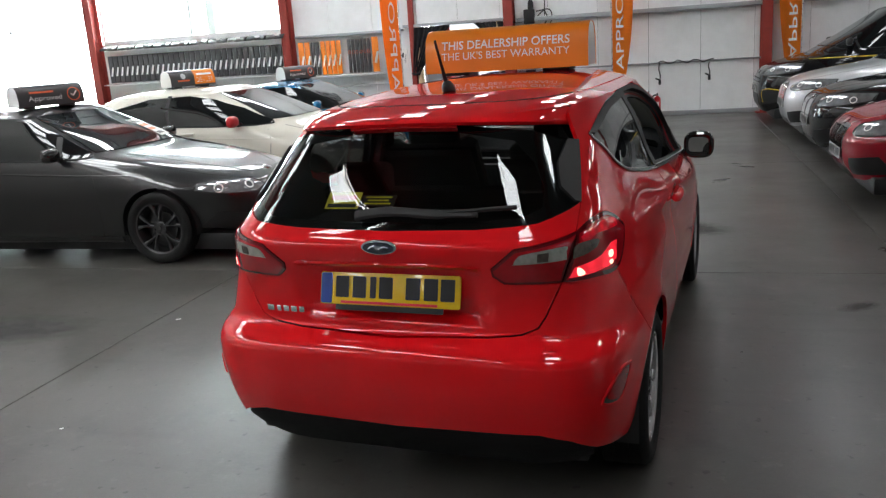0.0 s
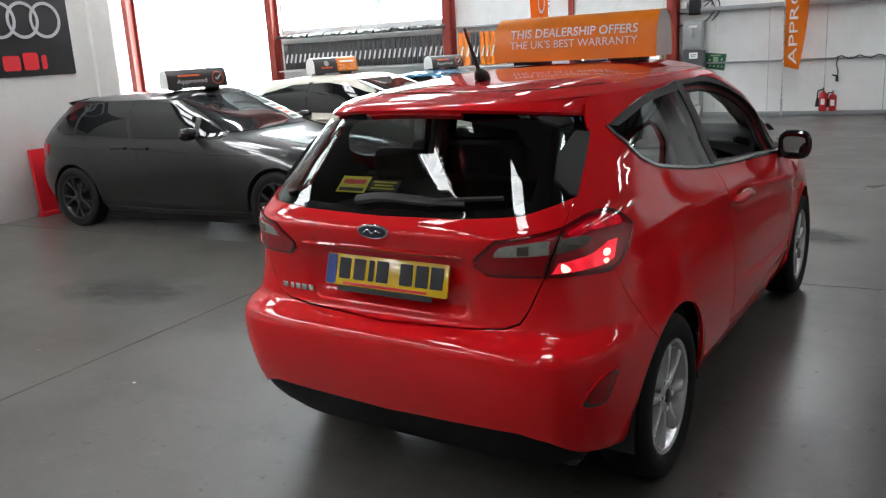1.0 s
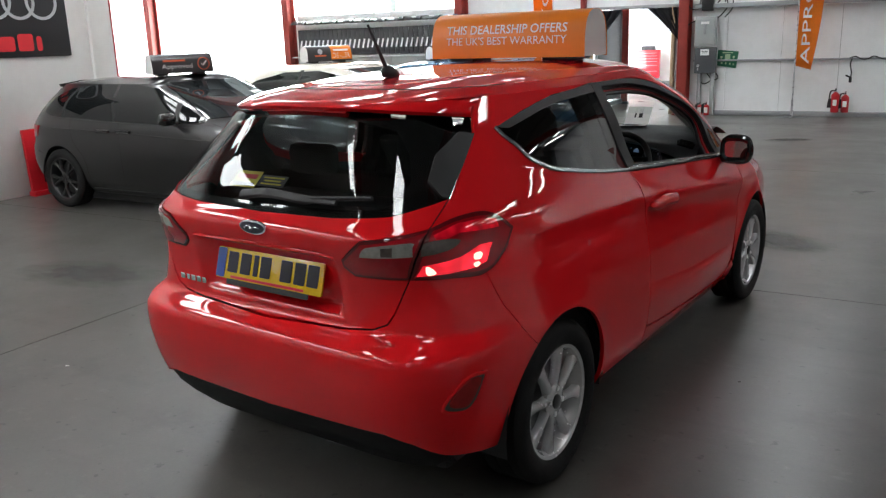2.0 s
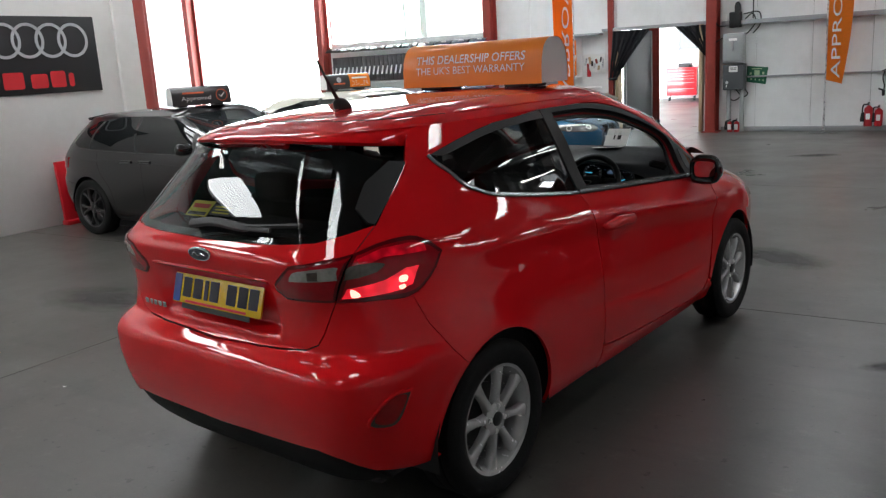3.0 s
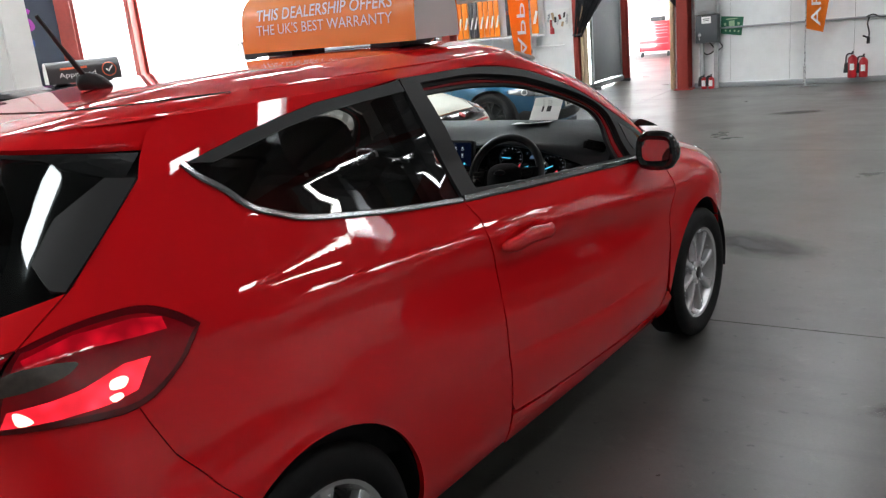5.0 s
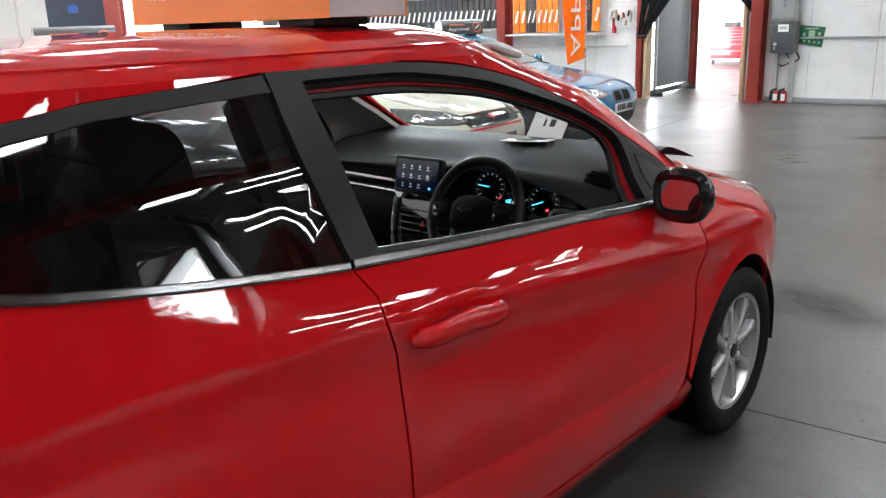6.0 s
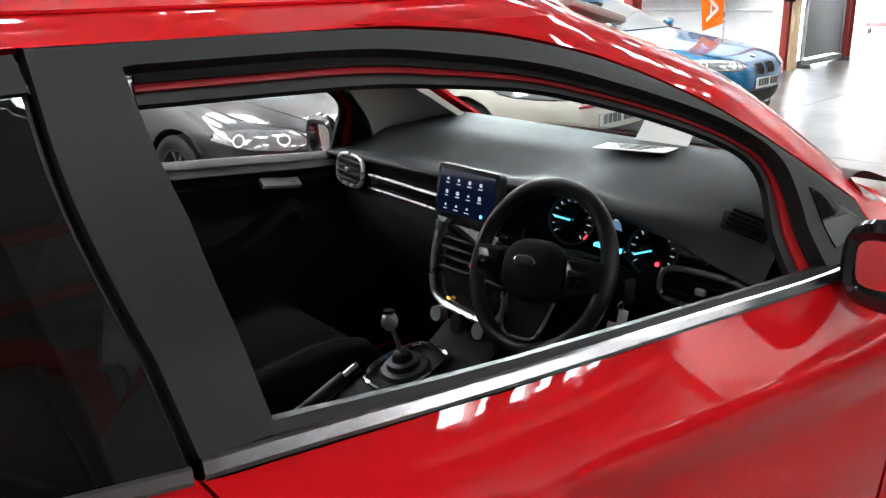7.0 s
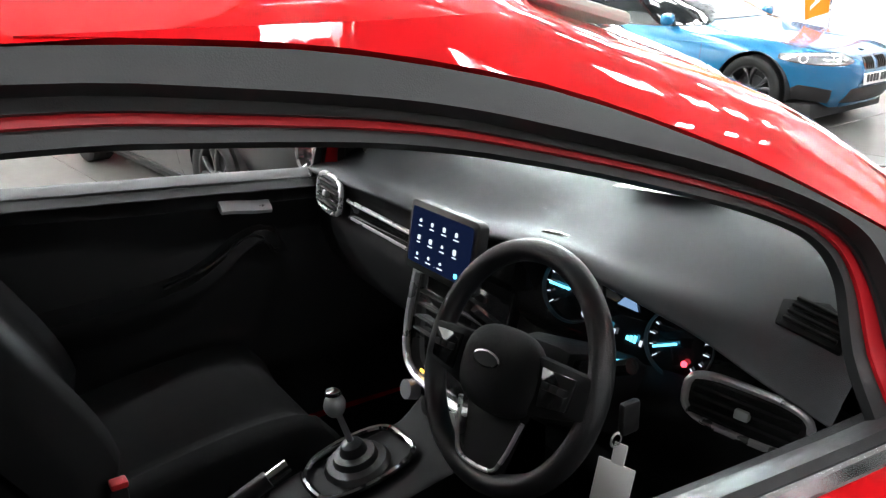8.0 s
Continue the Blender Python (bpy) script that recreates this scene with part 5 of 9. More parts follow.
def hatch_sculpt(x, y, z):
    """Pressed lines of the flanks and the number plate's recess."""
    d = -0.038 * fade(0.345 - x, 0, 0.035) * fade(z, 0.725, 0.765) * fade(0.955 - z, 0, 0.03) * (y < 0.6)
    flank = fade(x, 0.45, 0.6)
    t = shoulder(y) - z
    reach = fade(y, 0.36, 0.7) * fade(3.45 - y, 0, 0.8) * flank
    d = d + 0.03 * (1 + 0.35 * fade(y, 0.9, 1.7)) * np.where(t > 0, np.exp(-(t / 0.07) ** 2), np.clip(1 - (np.sqrt(t * t + 0.0009) - 0.03) / 0.18, 0, 1)) * reach
    d = d - 0.006 * np.where(t > 0, (t / 0.09) * np.exp(1 - np.clip(t, 0, 1) / 0.09), 0) * reach
    t2 = lower_crease(y) - z
    d = d + 0.011 * np.where(t2 > 0, (t2 / 0.065) * np.exp(1 - np.clip(t2, 0, 1) / 0.065), 0) * fade(y, 1.15, 1.6) * fade(2.85 - y, 0, 0.35) * flank
    d = d - handle_bowl(y, z) * flank
    for ay in (REAR_AXLE, FRONT_AXLE):
        rho = np.hypot(y - ay, z - HUB_Z)
        d = d + 0.012 * np.exp(-((rho - 0.36) / 0.045) ** 2) * flank
    return d


HATCH = Hull(
    2.0,
    [(0.18, 0.18), (0.3, 0.075), (0.4, 0.032), (0.47, 0.014), (0.56, 0.001), (0.622, 0.0), (0.648, 0.007), (0.668, 0.026), (0.684, 0.052), (0.7, 0.078), (0.72, 0.089), (0.78, 0.09), (0.88, 0.075), (0.94, 0.055), (1.01, 0.045), (1.06, 0.085), (1.12, 0.125), (1.2, 0.185), (1.28, 0.25), (1.34, 0.30), (1.41, 0.37)],
    [(0.18, 3.93), (0.3, 4.02), (0.5, 4.06), (0.65, 4.04), (0.75, 3.95), (0.8, 3.86), (0.86, 3.68), (0.92, 3.46), (0.97, 3.28), (1.0, 3.16), (1.1, 2.98), (1.2, 2.79), (1.3, 2.6), (1.41, 2.36)],
    [(0.18, 0.74), (0.28, 0.795), (0.34, 0.808), (0.5, 0.825), (0.62, 0.832), (0.74, 0.822), (0.84, 0.8), (0.9, 0.776), (1.0, 0.7385), (1.05, 0.721), (1.1, 0.705), (1.2, 0.677), (1.3, 0.64), (1.36, 0.607), (1.41, 0.58)],
    [(0.18, 7), (0.3, 8), (0.6, 8), (0.75, 7), (0.9, 6.6), (1.04, 7.2), (1.12, 6.2), (1.28, 5.0), (1.41, 4.7)],
    [(0.18, 4.5), (0.7, 4.5), (0.9, 4.2), (1.05, 4.8), (1.26, 4.6), (1.34, 3.2), (1.41, 2.0)],
    hatch_sculpt)


frame_out = pchip([(1.4, 1.402), (1.54, 1.405), (1.73, 1.404), (1.9, 1.393), (2.09, 1.357), (2.32, 1.275), (2.47, 1.206), (2.657, 1.112), (2.9, 0.988)])
INNER_EDGE = [(1.5, 1.383), (1.74, 1.381), (1.87, 1.368), (2.01, 1.346), (2.13, 1.315), (2.31, 1.259), (2.45, 1.204), (2.53, 1.155), (2.556, 1.1), (2.563, 1.04), (2.566, 0.97)]
SEAL_LIP = [(1.5, 1.36), (1.74, 1.356), (1.85, 1.348), (2.0, 1.329), (2.13, 1.297), (2.3, 1.243), (2.42, 1.199), (2.485, 1.163), (2.512, 1.12), (2.505, 1.06), (2.495, 0.97)]


def hatchback():
    H = HATCH
    car = thing("hatchback_car", Matrix(), "glossy red three-door hatchback with its driver's window down", "car")
    S = lambda *q: [H.side(y, z) for y, z in q]
    E = lambda *q: [H.free(x, y, z) for x, y, z in q]
    # shared lines
    R_ARC = 0.353
    gap_line = E((0.59, 0.13, 0.888), (0.608, 0.15, 0.95), (0.63, 0.185, 1.042), (0.632, 0.22, 1.07), (0.626, 0.3, 1.116))
    lamp_top = E((0.63, 0.185, 1.042), (0.664, 0.28, 1.062), (0.695, 0.385, 1.061), (0.717, 0.455, 1.032), (0.735, 0.502, 0.994))
    lamp_low = E((0.735, 0.502, 0.994), (0.74, 0.44, 0.928), (0.731, 0.342, 0.878), (0.678, 0.22, 0.884), (0.59, 0.13, 0.888))
    rounder = lambda line: [(v.x, v.y) for v in smooth_line([(a, z, 0) for a, z in line], 4)]
    lamp_top, lamp_low = rounder(lamp_top), rounder(lamp_low)
    bump_line = E((0.731, 0.342, 0.878), (0.771, 0.376, 0.769), (0.8, 0.43, 0.69)) + arc(H, REAR_AXLE + 0.015, 0.305, R_ARC, 124, 124, 1)[:1]
    # rear bumper
    half = [H.end(0.0, 0.366), H.end(0.4, 0.38), H.end(0.52, 0.385)] + E((0.62, 0.06, 0.36), (0.69, 0.14, 0.31), (0.75, 0.25, 0.285), (0.785, 0.36, 0.285))
    half += arc(H, REAR_AXLE + 0.015, 0.305, R_ARC, 178, 124, 10)[:-1] + list(reversed(bump_line))
    half += lamp_low[9:] + [H.end(0.541, 0.775), H.end(0.515, 0.735), H.end(0.46, 0.712), H.end(0.345, 0.7), H.end(0.0, 0.688)]
    part("rear_bumper", H.panel(both_sides(half), gap=0.001, step=0.03, zstep=0.012, thick=0.015), RED, car, sharp=40)
    val = [H.end(0.0, 0.2), H.end(0.5, 0.2)] + E((0.68, 0.2, 0.22), (0.68, 0.15, 0.3), (0.62, 0.07, 0.35)) + [H.end(0.52, 0.378), H.end(0.4, 0.373), H.end(0.0, 0.359)]
    part("rear_valance", H.panel(both_sides(val), off=-0.012, step=0.05, thick=0.03), GRAIN_BLACK, car, "grained black lower valance")
    # tailgate skin
    tg = [H.end(0.0, 0.691), H.end(0.345, 0.703), H.end(0.457, 0.7145), H.end(0.513, 0.738), H.end(0.539, 0.777)] + E((0.588, 0.1295, 0.888))
    lamp_in = E((0.588, 0.1295, 0.888), (0.412, 0.088, 0.888), (0.378, 0.066, 0.917), (0.375, 0.063, 0.943), (0.455, 0.055, 1.01), (0.628, 0.1835, 1.041))
    tg += lamp_in[1:] + E((0.63, 0.219, 1.069), (0.6235, 0.298, 1.114)) + [H.end(0.515, 1.078), H.end(0.322, 1.064), H.end(0.0, 1.057)]
    part("tailgate", H.panel(both_sides(tg), gap=0.001, step=0.035, zstep=0.02, thick=0.015), RED, car, sharp=40)
    # rear window
    gl = [H.end(0.0, 1.06), H.end(0.322, 1.067), H.end(0.515, 1.081)] + E((0.621, 0.297, 1.114), (0.604, 0.4, 1.2), (0.575, 0.514, 1.287)) + [H.end(0.447, 1.352), H.end(0.186, 1.384), H.end(0.0, 1.39)]
    glass = part("rear_window", H.panel(both_sides(gl), off=-0.004, step=0.06, thick=0.004), REAR_TINT, car, "tinted rear window")
    glass.visible_shadow = False
    # ceramic border round the window
    for s in (1, -1):
        rim = [H.end(0.0, 1.06), H.end(0.322, 1.067), H.end(0.515, 1.081)] + E((0.621, 0.297, 1.114), (0.604, 0.4, 1.2), (0.575, 0.514, 1.287)) + [H.end(0.447, 1.352), H.end(0.186, 1.384), H.end(0.0, 1.39)]
        inn = [H.end(0.0, 1.365), H.end(0.186, 1.36), H.end(0.40, 1.325), H.end(0.475, 1.255), H.end(0.52, 1.18), H.end(0.525, 1.125), H.end(0.46, 1.1), H.end(0.3, 1.09), H.end(0.0, 1.083)]
        part("window_border", H.panel(rim + inn, off=-0.012, step=0.07, thick=0.0, side=s), GLOSS_BLACK, glass)
        fin = E((0.577, 0.518, 1.29), (0.605, 0.402, 1.2), (0.623, 0.298, 1.114), (0.608, 0.28, 1.12)) + [H.end(0.56, 1.17), H.end(0.538, 1.24)] + E((0.545, 0.475, 1.3))
        part("side_deflector", H.panel(fin, off=0.006, step=0.05, thick=0.02, side=s), TRIM_BLACK, car, "satin black fin beside the rear window")
    wip = new("rear_wiper")
    wip.parent = car
    q, n = H.skin(np.array([H.end(-0.1, 1.095)[0], H.end(0.02, 1.108)[0], H.end(0.2, 1.1)[0], H.end(0.33, 1.1)[0], H.end(-0.02, 1.1)[0], H.end(0.2, 1.105)[0], H.end(0.45, 1.118)[0]]), np.array([1.095, 1.108, 1.1, 1.1, 1.1, 1.105, 1.118]), 0.02)
    part("wiper_arm", tube(smooth_line([Vector(c) for c in q[:4]], 5), [0.02] * 6 + [0.018] * 5 + [0.01] * 5, 8, flat=0.6), TRIM_BLACK, wip)
    part("wiper_blade", tube(smooth_line([Vector(c) for c in q[4:]], 5), 0.008, 6), TRIM_BLACK, wip)
    # badge, lettering as bars, plate
    bd = H.skin(np.array([0.0]), np.array([1.012]), 0.0)[0][0]
    badge = new("badge")
    badge.parent, badge.matrix_basis = car, Matrix.Translation(bd) @ pose(0, 0, 0, 8, 0, 0)
    ov = [(0.064 * math.cos(a), 0.026 * math.sin(a)) for a in np.linspace(0, 2 * math.pi, 40, endpoint=False)]
    part("badge_rim", prism(ov, -0.01, 0.003), CHROME, badge)
    part("badge_field", prism([(x * 0.87, z * 0.8) for x, z in ov], -0.003), surface("dark_badge_blue", (0.015, 0.02, 0.05), 0.2, coat=1.0), badge, m=Matrix.Translation((0, -0.0095, 0)))
    part("badge_mark", tube(smooth_line([(-0.035, -0.014, -0.004), (-0.015, -0.014, 0.008), (0.0, -0.014, -0.004), (0.018, -0.014, 0.004), (0.036, -0.014, 0.0)], 5), 0.0022, 6), CHROME, badge)
    for k, (x, wd) in enumerate(((-0.478, 0.028), (-0.442, 0.018), (-0.412, 0.024), (-0.38, 0.024), (-0.348, 0.02), (-0.316, 0.026))):
        c, n = H.skin(np.array([H.end(x, 0.762)[0]]), np.array([0.762]), 0.002)
        part("name_bar", box(wd, 0.004, 0.022, (0, 0, 0), 0.0015), CHROME, car, m=Matrix.Translation(c[0]) @ Vector((-n[0][0], -n[0][1], 0)).to_track_quat("Y", "Z").to_matrix().to_4x4())
    number_plate(car, pose(0.0, 0.093, 0.847, -17, 0, 0), YELLOW_PLATE, ((-0.175, 0.05), (-0.11, 0.05), (-0.058, 0.022), (-0.01, 0.05), (0.09, 0.052), (0.155, 0.05), (0.215, 0.05)), True, True)
    part("number_light_ledge", H.panel(both_sides([H.end(0.0, 0.932), H.end(0.33, 0.932), H.end(0.34, 0.946), H.end(0.0, 0.95)]), off=0.005, step=0.06, thick=0.03), RED, car)
    # tail lamps
    for s in (1, -1):
        lamp = new("tail_lamp")
        lamp.parent = car
        outer = list(reversed(lamp_low)) + list(reversed(lamp_top))[1:] + E((0.608, 0.15, 0.95))
        part("lens", H.panel(outer, off=0.004, gap=0.002, step=0.03, zstep=0.02, thick=0.02, side=s), LENS_EDGE, lamp, "smoked dark red lens edge")
        part("lens_window", H.panel(outer, off=0.0052, gap=0.013, step=0.03, zstep=0.02, thick=0.002, side=s), LENS_RED, lamp)
        part("lens_border", H.panel(outer, off=0.0, gap=0.0, step=0.03, zstep=0.02, thick=0.01, side=s), LENS_EDGE, lamp)
        inner = lamp_in + E((0.603, 0.148, 0.95))
        part("inner_lens", H.panel(inner, off=0.004, gap=0.002, step=0.03, zstep=0.02, thick=0.02, side=s), LENS_EDGE, lamp, "smoked dark red lens edge")
        part("inner_lens_window", H.panel(inner, off=0.0052, gap=0.011, step=0.03, zstep=0.02, thick=0.002, side=s), LENS_RED, lamp)
        # glowing upper guide and the lit lower chamber
        guide = E((0.635, 0.2, 1.022), (0.663, 0.28, 1.042), (0.693, 0.38, 1.042), (0.71, 0.43, 1.03), (0.716, 0.44, 1.005), (0.7, 0.38, 1.008), (0.672, 0.29, 1.016), (0.642, 0.21, 1.0))
        part("light_guide", H.panel(guide, off=0.006, step=0.03, zstep=0.02, thick=0.003, side=s), LENS_GLOW, lamp, "softly glowing red light guide")
        lit = E((0.608, 0.142, 0.902), (0.675, 0.222, 0.9), (0.708, 0.3, 0.902), (0.722, 0.352, 0.912), (0.728, 0.37, 0.965), (0.714, 0.325, 0.968), (0.69, 0.262, 0.945), (0.668, 0.215, 0.938), (0.622, 0.158, 0.934))
        part("lit_lens", H.panel(lit, off=0.0062, step=0.03, zstep=0.02, thick=0.003, side=s), LENS_LIT, lamp, "lit red lamp chamber")
        for hot in (E((0.708, 0.3, 0.944), (0.714, 0.32, 0.947), (0.717, 0.332, 0.938), (0.715, 0.325, 0.925), (0.708, 0.302, 0.928)), E((0.707, 0.3, 0.915), (0.713, 0.318, 0.918), (0.715, 0.325, 0.908), (0.71, 0.308, 0.903)), E((0.628, 0.164, 0.93), (0.638, 0.176, 0.926), (0.648, 0.188, 0.906), (0.63, 0.167, 0.904))):
            part("lit_bulb", H.panel(hot, off=0.0078, step=0.03, zstep=0.02, thick=0.002, side=s, curve=4), LENS_HOT, lamp, "glaring lit bulb")
        clear = rounder(E((0.448, 0.062, 0.958), (0.458, 0.062, 0.98), (0.49, 0.064, 0.998), (0.595, 0.142, 1.01), (0.6, 0.146, 0.99), (0.6, 0.146, 0.964)))
        part("reversing_lens", H.panel(clear, off=0.0065, step=0.02, zstep=0.02, thick=0.003, side=s, gap=0.002), LENS_CLEAR, lamp, "ribbed clear reversing lens")
        part("reversing_bulb", H.panel(E((0.52, 0.088, 0.968), (0.55, 0.108, 0.968), (0.552, 0.109, 0.996), (0.522, 0.089, 0.994)), off=0.0085, step=0.02, zstep=0.02, thick=0.002, side=s), SMOKED, lamp, "dim reflector behind the reversing lens")
        clear2 = rounder(E((0.613, 0.164, 0.962), (0.62, 0.173, 1.004), (0.655, 0.24, 1.008), (0.676, 0.285, 0.996), (0.668, 0.258, 0.974), (0.64, 0.2, 0.964)))
        part("indicator_lens", H.panel(clear2, off=0.0065, step=0.02, zstep=0.02, thick=0.003, side=s, gap=0.002), SMOKED, lamp, "smoked indicator lens")
        refl = E((0.786, 0.247, 0.587), (0.764, 0.185, 0.588), (0.735, 0.13, 0.545), (0.716, 0.098, 0.492), (0.752, 0.165, 0.472), (0.77, 0.205, 0.5))
        ref = new("rear_fog_lamp")
        ref.parent = car
        part("fog_well", H.panel(refl, off=0.002, step=0.03, zstep=0.02, thick=0.006, side=s, curve=3), SMOKED, ref, "dark recess round the reflector")
        lens = E((0.778, 0.225, 0.576), (0.76, 0.178, 0.577), (0.738, 0.136, 0.543), (0.728, 0.118, 0.505), (0.752, 0.165, 0.49), (0.766, 0.195, 0.515))
        part("fog_lens", H.panel(lens, off=0.0055, step=0.02, zstep=0.015, thick=0.004, side=s, curve=3), LENS_DARK, ref, "dark red reflector lens")
        part("fog_surround", H.ribbon(refl + refl[:1], 0.012, 0.001, 0.004, side=s, curve=3), RED, ref)
        # flanks
        top_z = 1.405
        quarter = list(bump_line[:1]) + list(reversed(lamp_low[:9]))[1:] + list(reversed(lamp_top))[1:] + gap_line[3:]
        quarter += E((0.607, 0.4, 1.2), (0.579, 0.518, 1.29)) + S((0.555, 1.33), (0.60, 1.38), (0.66, top_z), (1.405, top_z))
        qwin = [(1.40, 1.4), (1.25, 1.392), (1.057, 1.381), (0.93, 1.363), (0.812, 1.342), (0.7, 1.317), (0.632, 1.3), (0.65, 1.274), (0.692, 1.237), (0.735, 1.19), (0.795, 1.16), (0.9, 1.125), (1.121, 1.088), (1.462, 1.042)]
        quarter += S(*qwin[1:]) + S((1.501, 0.981), (1.506, 0.865), (1.495, 0.65), (1.515, 0.358), (1.52, 0.24), (1.07, 0.225))
        quarter += arc(H, REAR_AXLE + 0.015, 0.305, R_ARC, -4, 124, 18) + list(reversed(bump_line))[1:-1]
        part("quarter_panel", H.panel(quarter, gap=0.001, step=0.03, zstep=0.016, thick=0.015, side=s), RED, car, sharp=40)
        door = S((1.467, 1.036), (1.505, 0.981), (1.51, 0.865), (1.499, 0.65), (1.519, 0.375), (1.54, 0.343), (1.7, 0.325), (1.879, 0.312), (2.2, 0.295), (2.6, 0.28), (2.72, 0.29), (2.768, 0.35), (2.782, 0.656), (2.8, 0.852), (2.835, 0.935), (2.6, 0.946), (2.265, 0.974), (1.803, 1.008))
        dr = part("door", H.panel(door, gap=0.001, step=0.018, zstep=0.009, thick=0.02, side=s), RED, car, sharp=40)
        sill = S((1.525, 0.335), (1.7, 0.317), (1.879, 0.304), (2.2, 0.287), (2.6, 0.272), (2.72, 0.281), (2.79, 0.34), (2.83, 0.3), (2.825, 0.215), (2.0, 0.215), (1.525, 0.222))
        part("sill", H.panel(sill, gap=0.001, step=0.05, zstep=0.03, thick=0.02, side=s), RED, car, sharp=40)
        # door window frame, mirror corner and glass
        frame_line = S((1.468, 1.052), (1.408, 1.404)) + S(*[(y, frame_out(y)) for y in np.linspace(1.5, 2.82, 26)]) + S((2.84, 0.952), (2.595, 0.966))
        frame_line += S(*[(v.x, v.y) for v in smooth_line([(y, z, 0) for y, z in INNER_EDGE], 4)][::-1]) + S((1.487, 1.383), (1.506, 1.25), (1.545, 1.05))
        part("window_frame", H.panel(frame_line, off=0.0, gap=0.0012, step=0.04, zstep=0.04, thick=0.02, side=s), TRIM_BLACK, dr, "satin black window frame")
        corner = S((2.6, 1.1), (2.68, 1.07), (2.78, 1.015), (2.81, 0.975), (2.62, 0.985))
        part("corner_glass", H.panel(corner, off=0.003, gap=0.006, step=0.05, thick=0.004, side=s), SHADED, dr, "dark fixed corner glass")
        # the painted edge of the body and its rubber seal, seen inside the open window
        def between(k_top, k_front):
            """A line between the frame's inner edge and the seal's lip."""
            out = []
            for i, ((ya, za), (yb, zb)) in enumerate(zip(INNER_EDGE, SEAL_LIP)):
                k = k_top + (k_front - k_top) * min(1, max(0, (i - 5) / 3))
                out.append((ya + (yb - ya) * k, za + (zb - za) * k, 0))
            return [(v.x, v.y) for v in smooth_line(out, 5)]

        part("aperture_lip", H.panel(S(*between(-0.5, -0.5)) + S(*between(0.3, 0.1)[::-1]), off=-0.0205, step=0.05, thick=0.004, side=s), TRIM_BLACK, car)
        part("door_aperture", H.panel(S(*between(0.15, -0.1)) + S(*between(0.55, 0.58)[::-1]), off=-0.0255, step=0.05, thick=0.006, side=s), SHADED_JAMB, car, "painted red door aperture")
        part("aperture_seal", H.panel(S(*between(0.5, 0.52)) + S(*between(1.0, 1.0)[::-1]), off=-0.03, step=0.06, thick=0.012, side=s), TRIM_BLACK, car)
        part("glass_slot_seal", H.ribbon(S((1.54, 1.056), (1.8, 1.03), (2.2, 0.998), (2.6, 0.966)), 0.022, -0.022, 0.02, side=s), TRIM_BLACK, dr)
        # bright strip under the windows
        part("waist_strip", H.ribbon(S((1.468, 1.046), (1.8, 1.018), (2.2, 0.986), (2.5, 0.96), (2.7, 0.948), (2.83, 0.942)), 0.02, 0.003, 0.005, side=s), STRIP, dr, "bright chrome waist strip")
        strip = S((0.63, 1.303), (0.65, 1.272), (0.692, 1.235), (0.735, 1.188), (0.795, 1.158), (0.9, 1.124), (1.121, 1.087), (1.3, 1.063), (1.458, 1.044))
        part("waist_strip", H.ribbon(strip, 0.017, 0.003, 0.005, side=s), STRIP, car, "bright chrome waist strip")
        qg = S(*qwin)
        g = part("quarter_window", H.panel(qg, off=-0.003, gap=0.002, step=0.06, thick=0.005, side=s), TINT, car, "dark privacy glass quarter window")
        g.visible_shadow = False
        border = S((1.40, 1.4), (1.25, 1.392), (1.057, 1.381), (0.93, 1.363), (0.812, 1.342), (0.7, 1.317), (0.64, 1.303), (0.7, 1.293), (0.82, 1.315), (0.93, 1.335), (1.06, 1.352), (1.25, 1.362), (1.404, 1.368))
        part("window_border", H.panel(border, off=0.0015, gap=0.001, step=0.05, thick=0.006, side=s), TRIM_BLACK, g)
        pil = S((1.404, 1.398), (1.35, 1.37), (1.40, 1.055), (1.462, 1.046))
        part("pillar_border", H.panel(pil, off=-0.008, gap=0.001, step=0.05, thick=0.006, side=s), TRIM_BLACK, g)
        # handle
        hd = new("door_handle")
        hd.parent = dr
        spots = ((1.557, 0.884), (1.565, 0.884), (1.605, 0.883), (1.655, 0.88), (1.715, 0.877), (1.775, 0.876), (1.813, 0.879), (1.821, 0.88))
        hp, hn = H.skin(np.array([H.side(y, z)[0] for y, z in spots]), np.array([z for _, z in spots]))
        offs = [0.0, 0.014, 0.024, 0.027, 0.026, 0.021, 0.011, 0.0]
        pts = [Vector(c) + Vector(n) * (o + float(handle_bowl(y, z))) for c, n, o, (y, z) in zip(hp, hn, offs, spots)]
        line = smooth_line(pts, 5)
        rad = [0.003 + 0.022 * math.sin(math.pi * (i + 0.4) / (len(line) - 0.2)) ** 0.38 for i in range(len(line))]
        hb = tube(line, rad, 16, flat=0.55, up=(1, 0, 0.3))
        if s < 0:
            hb.transform(Matrix.Diagonal((-1, 1, 1, 1)))
            bmesh.ops.reverse_faces(hb, faces=list(hb.faces))
        part("handle_grip", hb, RED, hd, sharp=60)
        # wing, seen past the mirror
        wing = S((2.788, 0.656), (2.806, 0.852), (2.842, 0.94), (2.95, 0.945), (3.1, 0.935)) + E((0.66, 3.3, 0.92), (0.63, 3.5, 0.87), (0.6, 3.7, 0.81), (0.62, 3.8, 0.74), (0.7, 3.72, 0.66), (0.755, 3.62, 0.52))
        wing += arc(H, FRONT_AXLE - 0.02, 0.3, 0.364, 38, 176, 18) + S((2.81, 0.33), (2.79, 0.36))
        part("front_wing", H.panel(wing, gap=0.001, step=0.04, zstep=0.025, thick=0.015, side=s), RED, car, sharp=40)
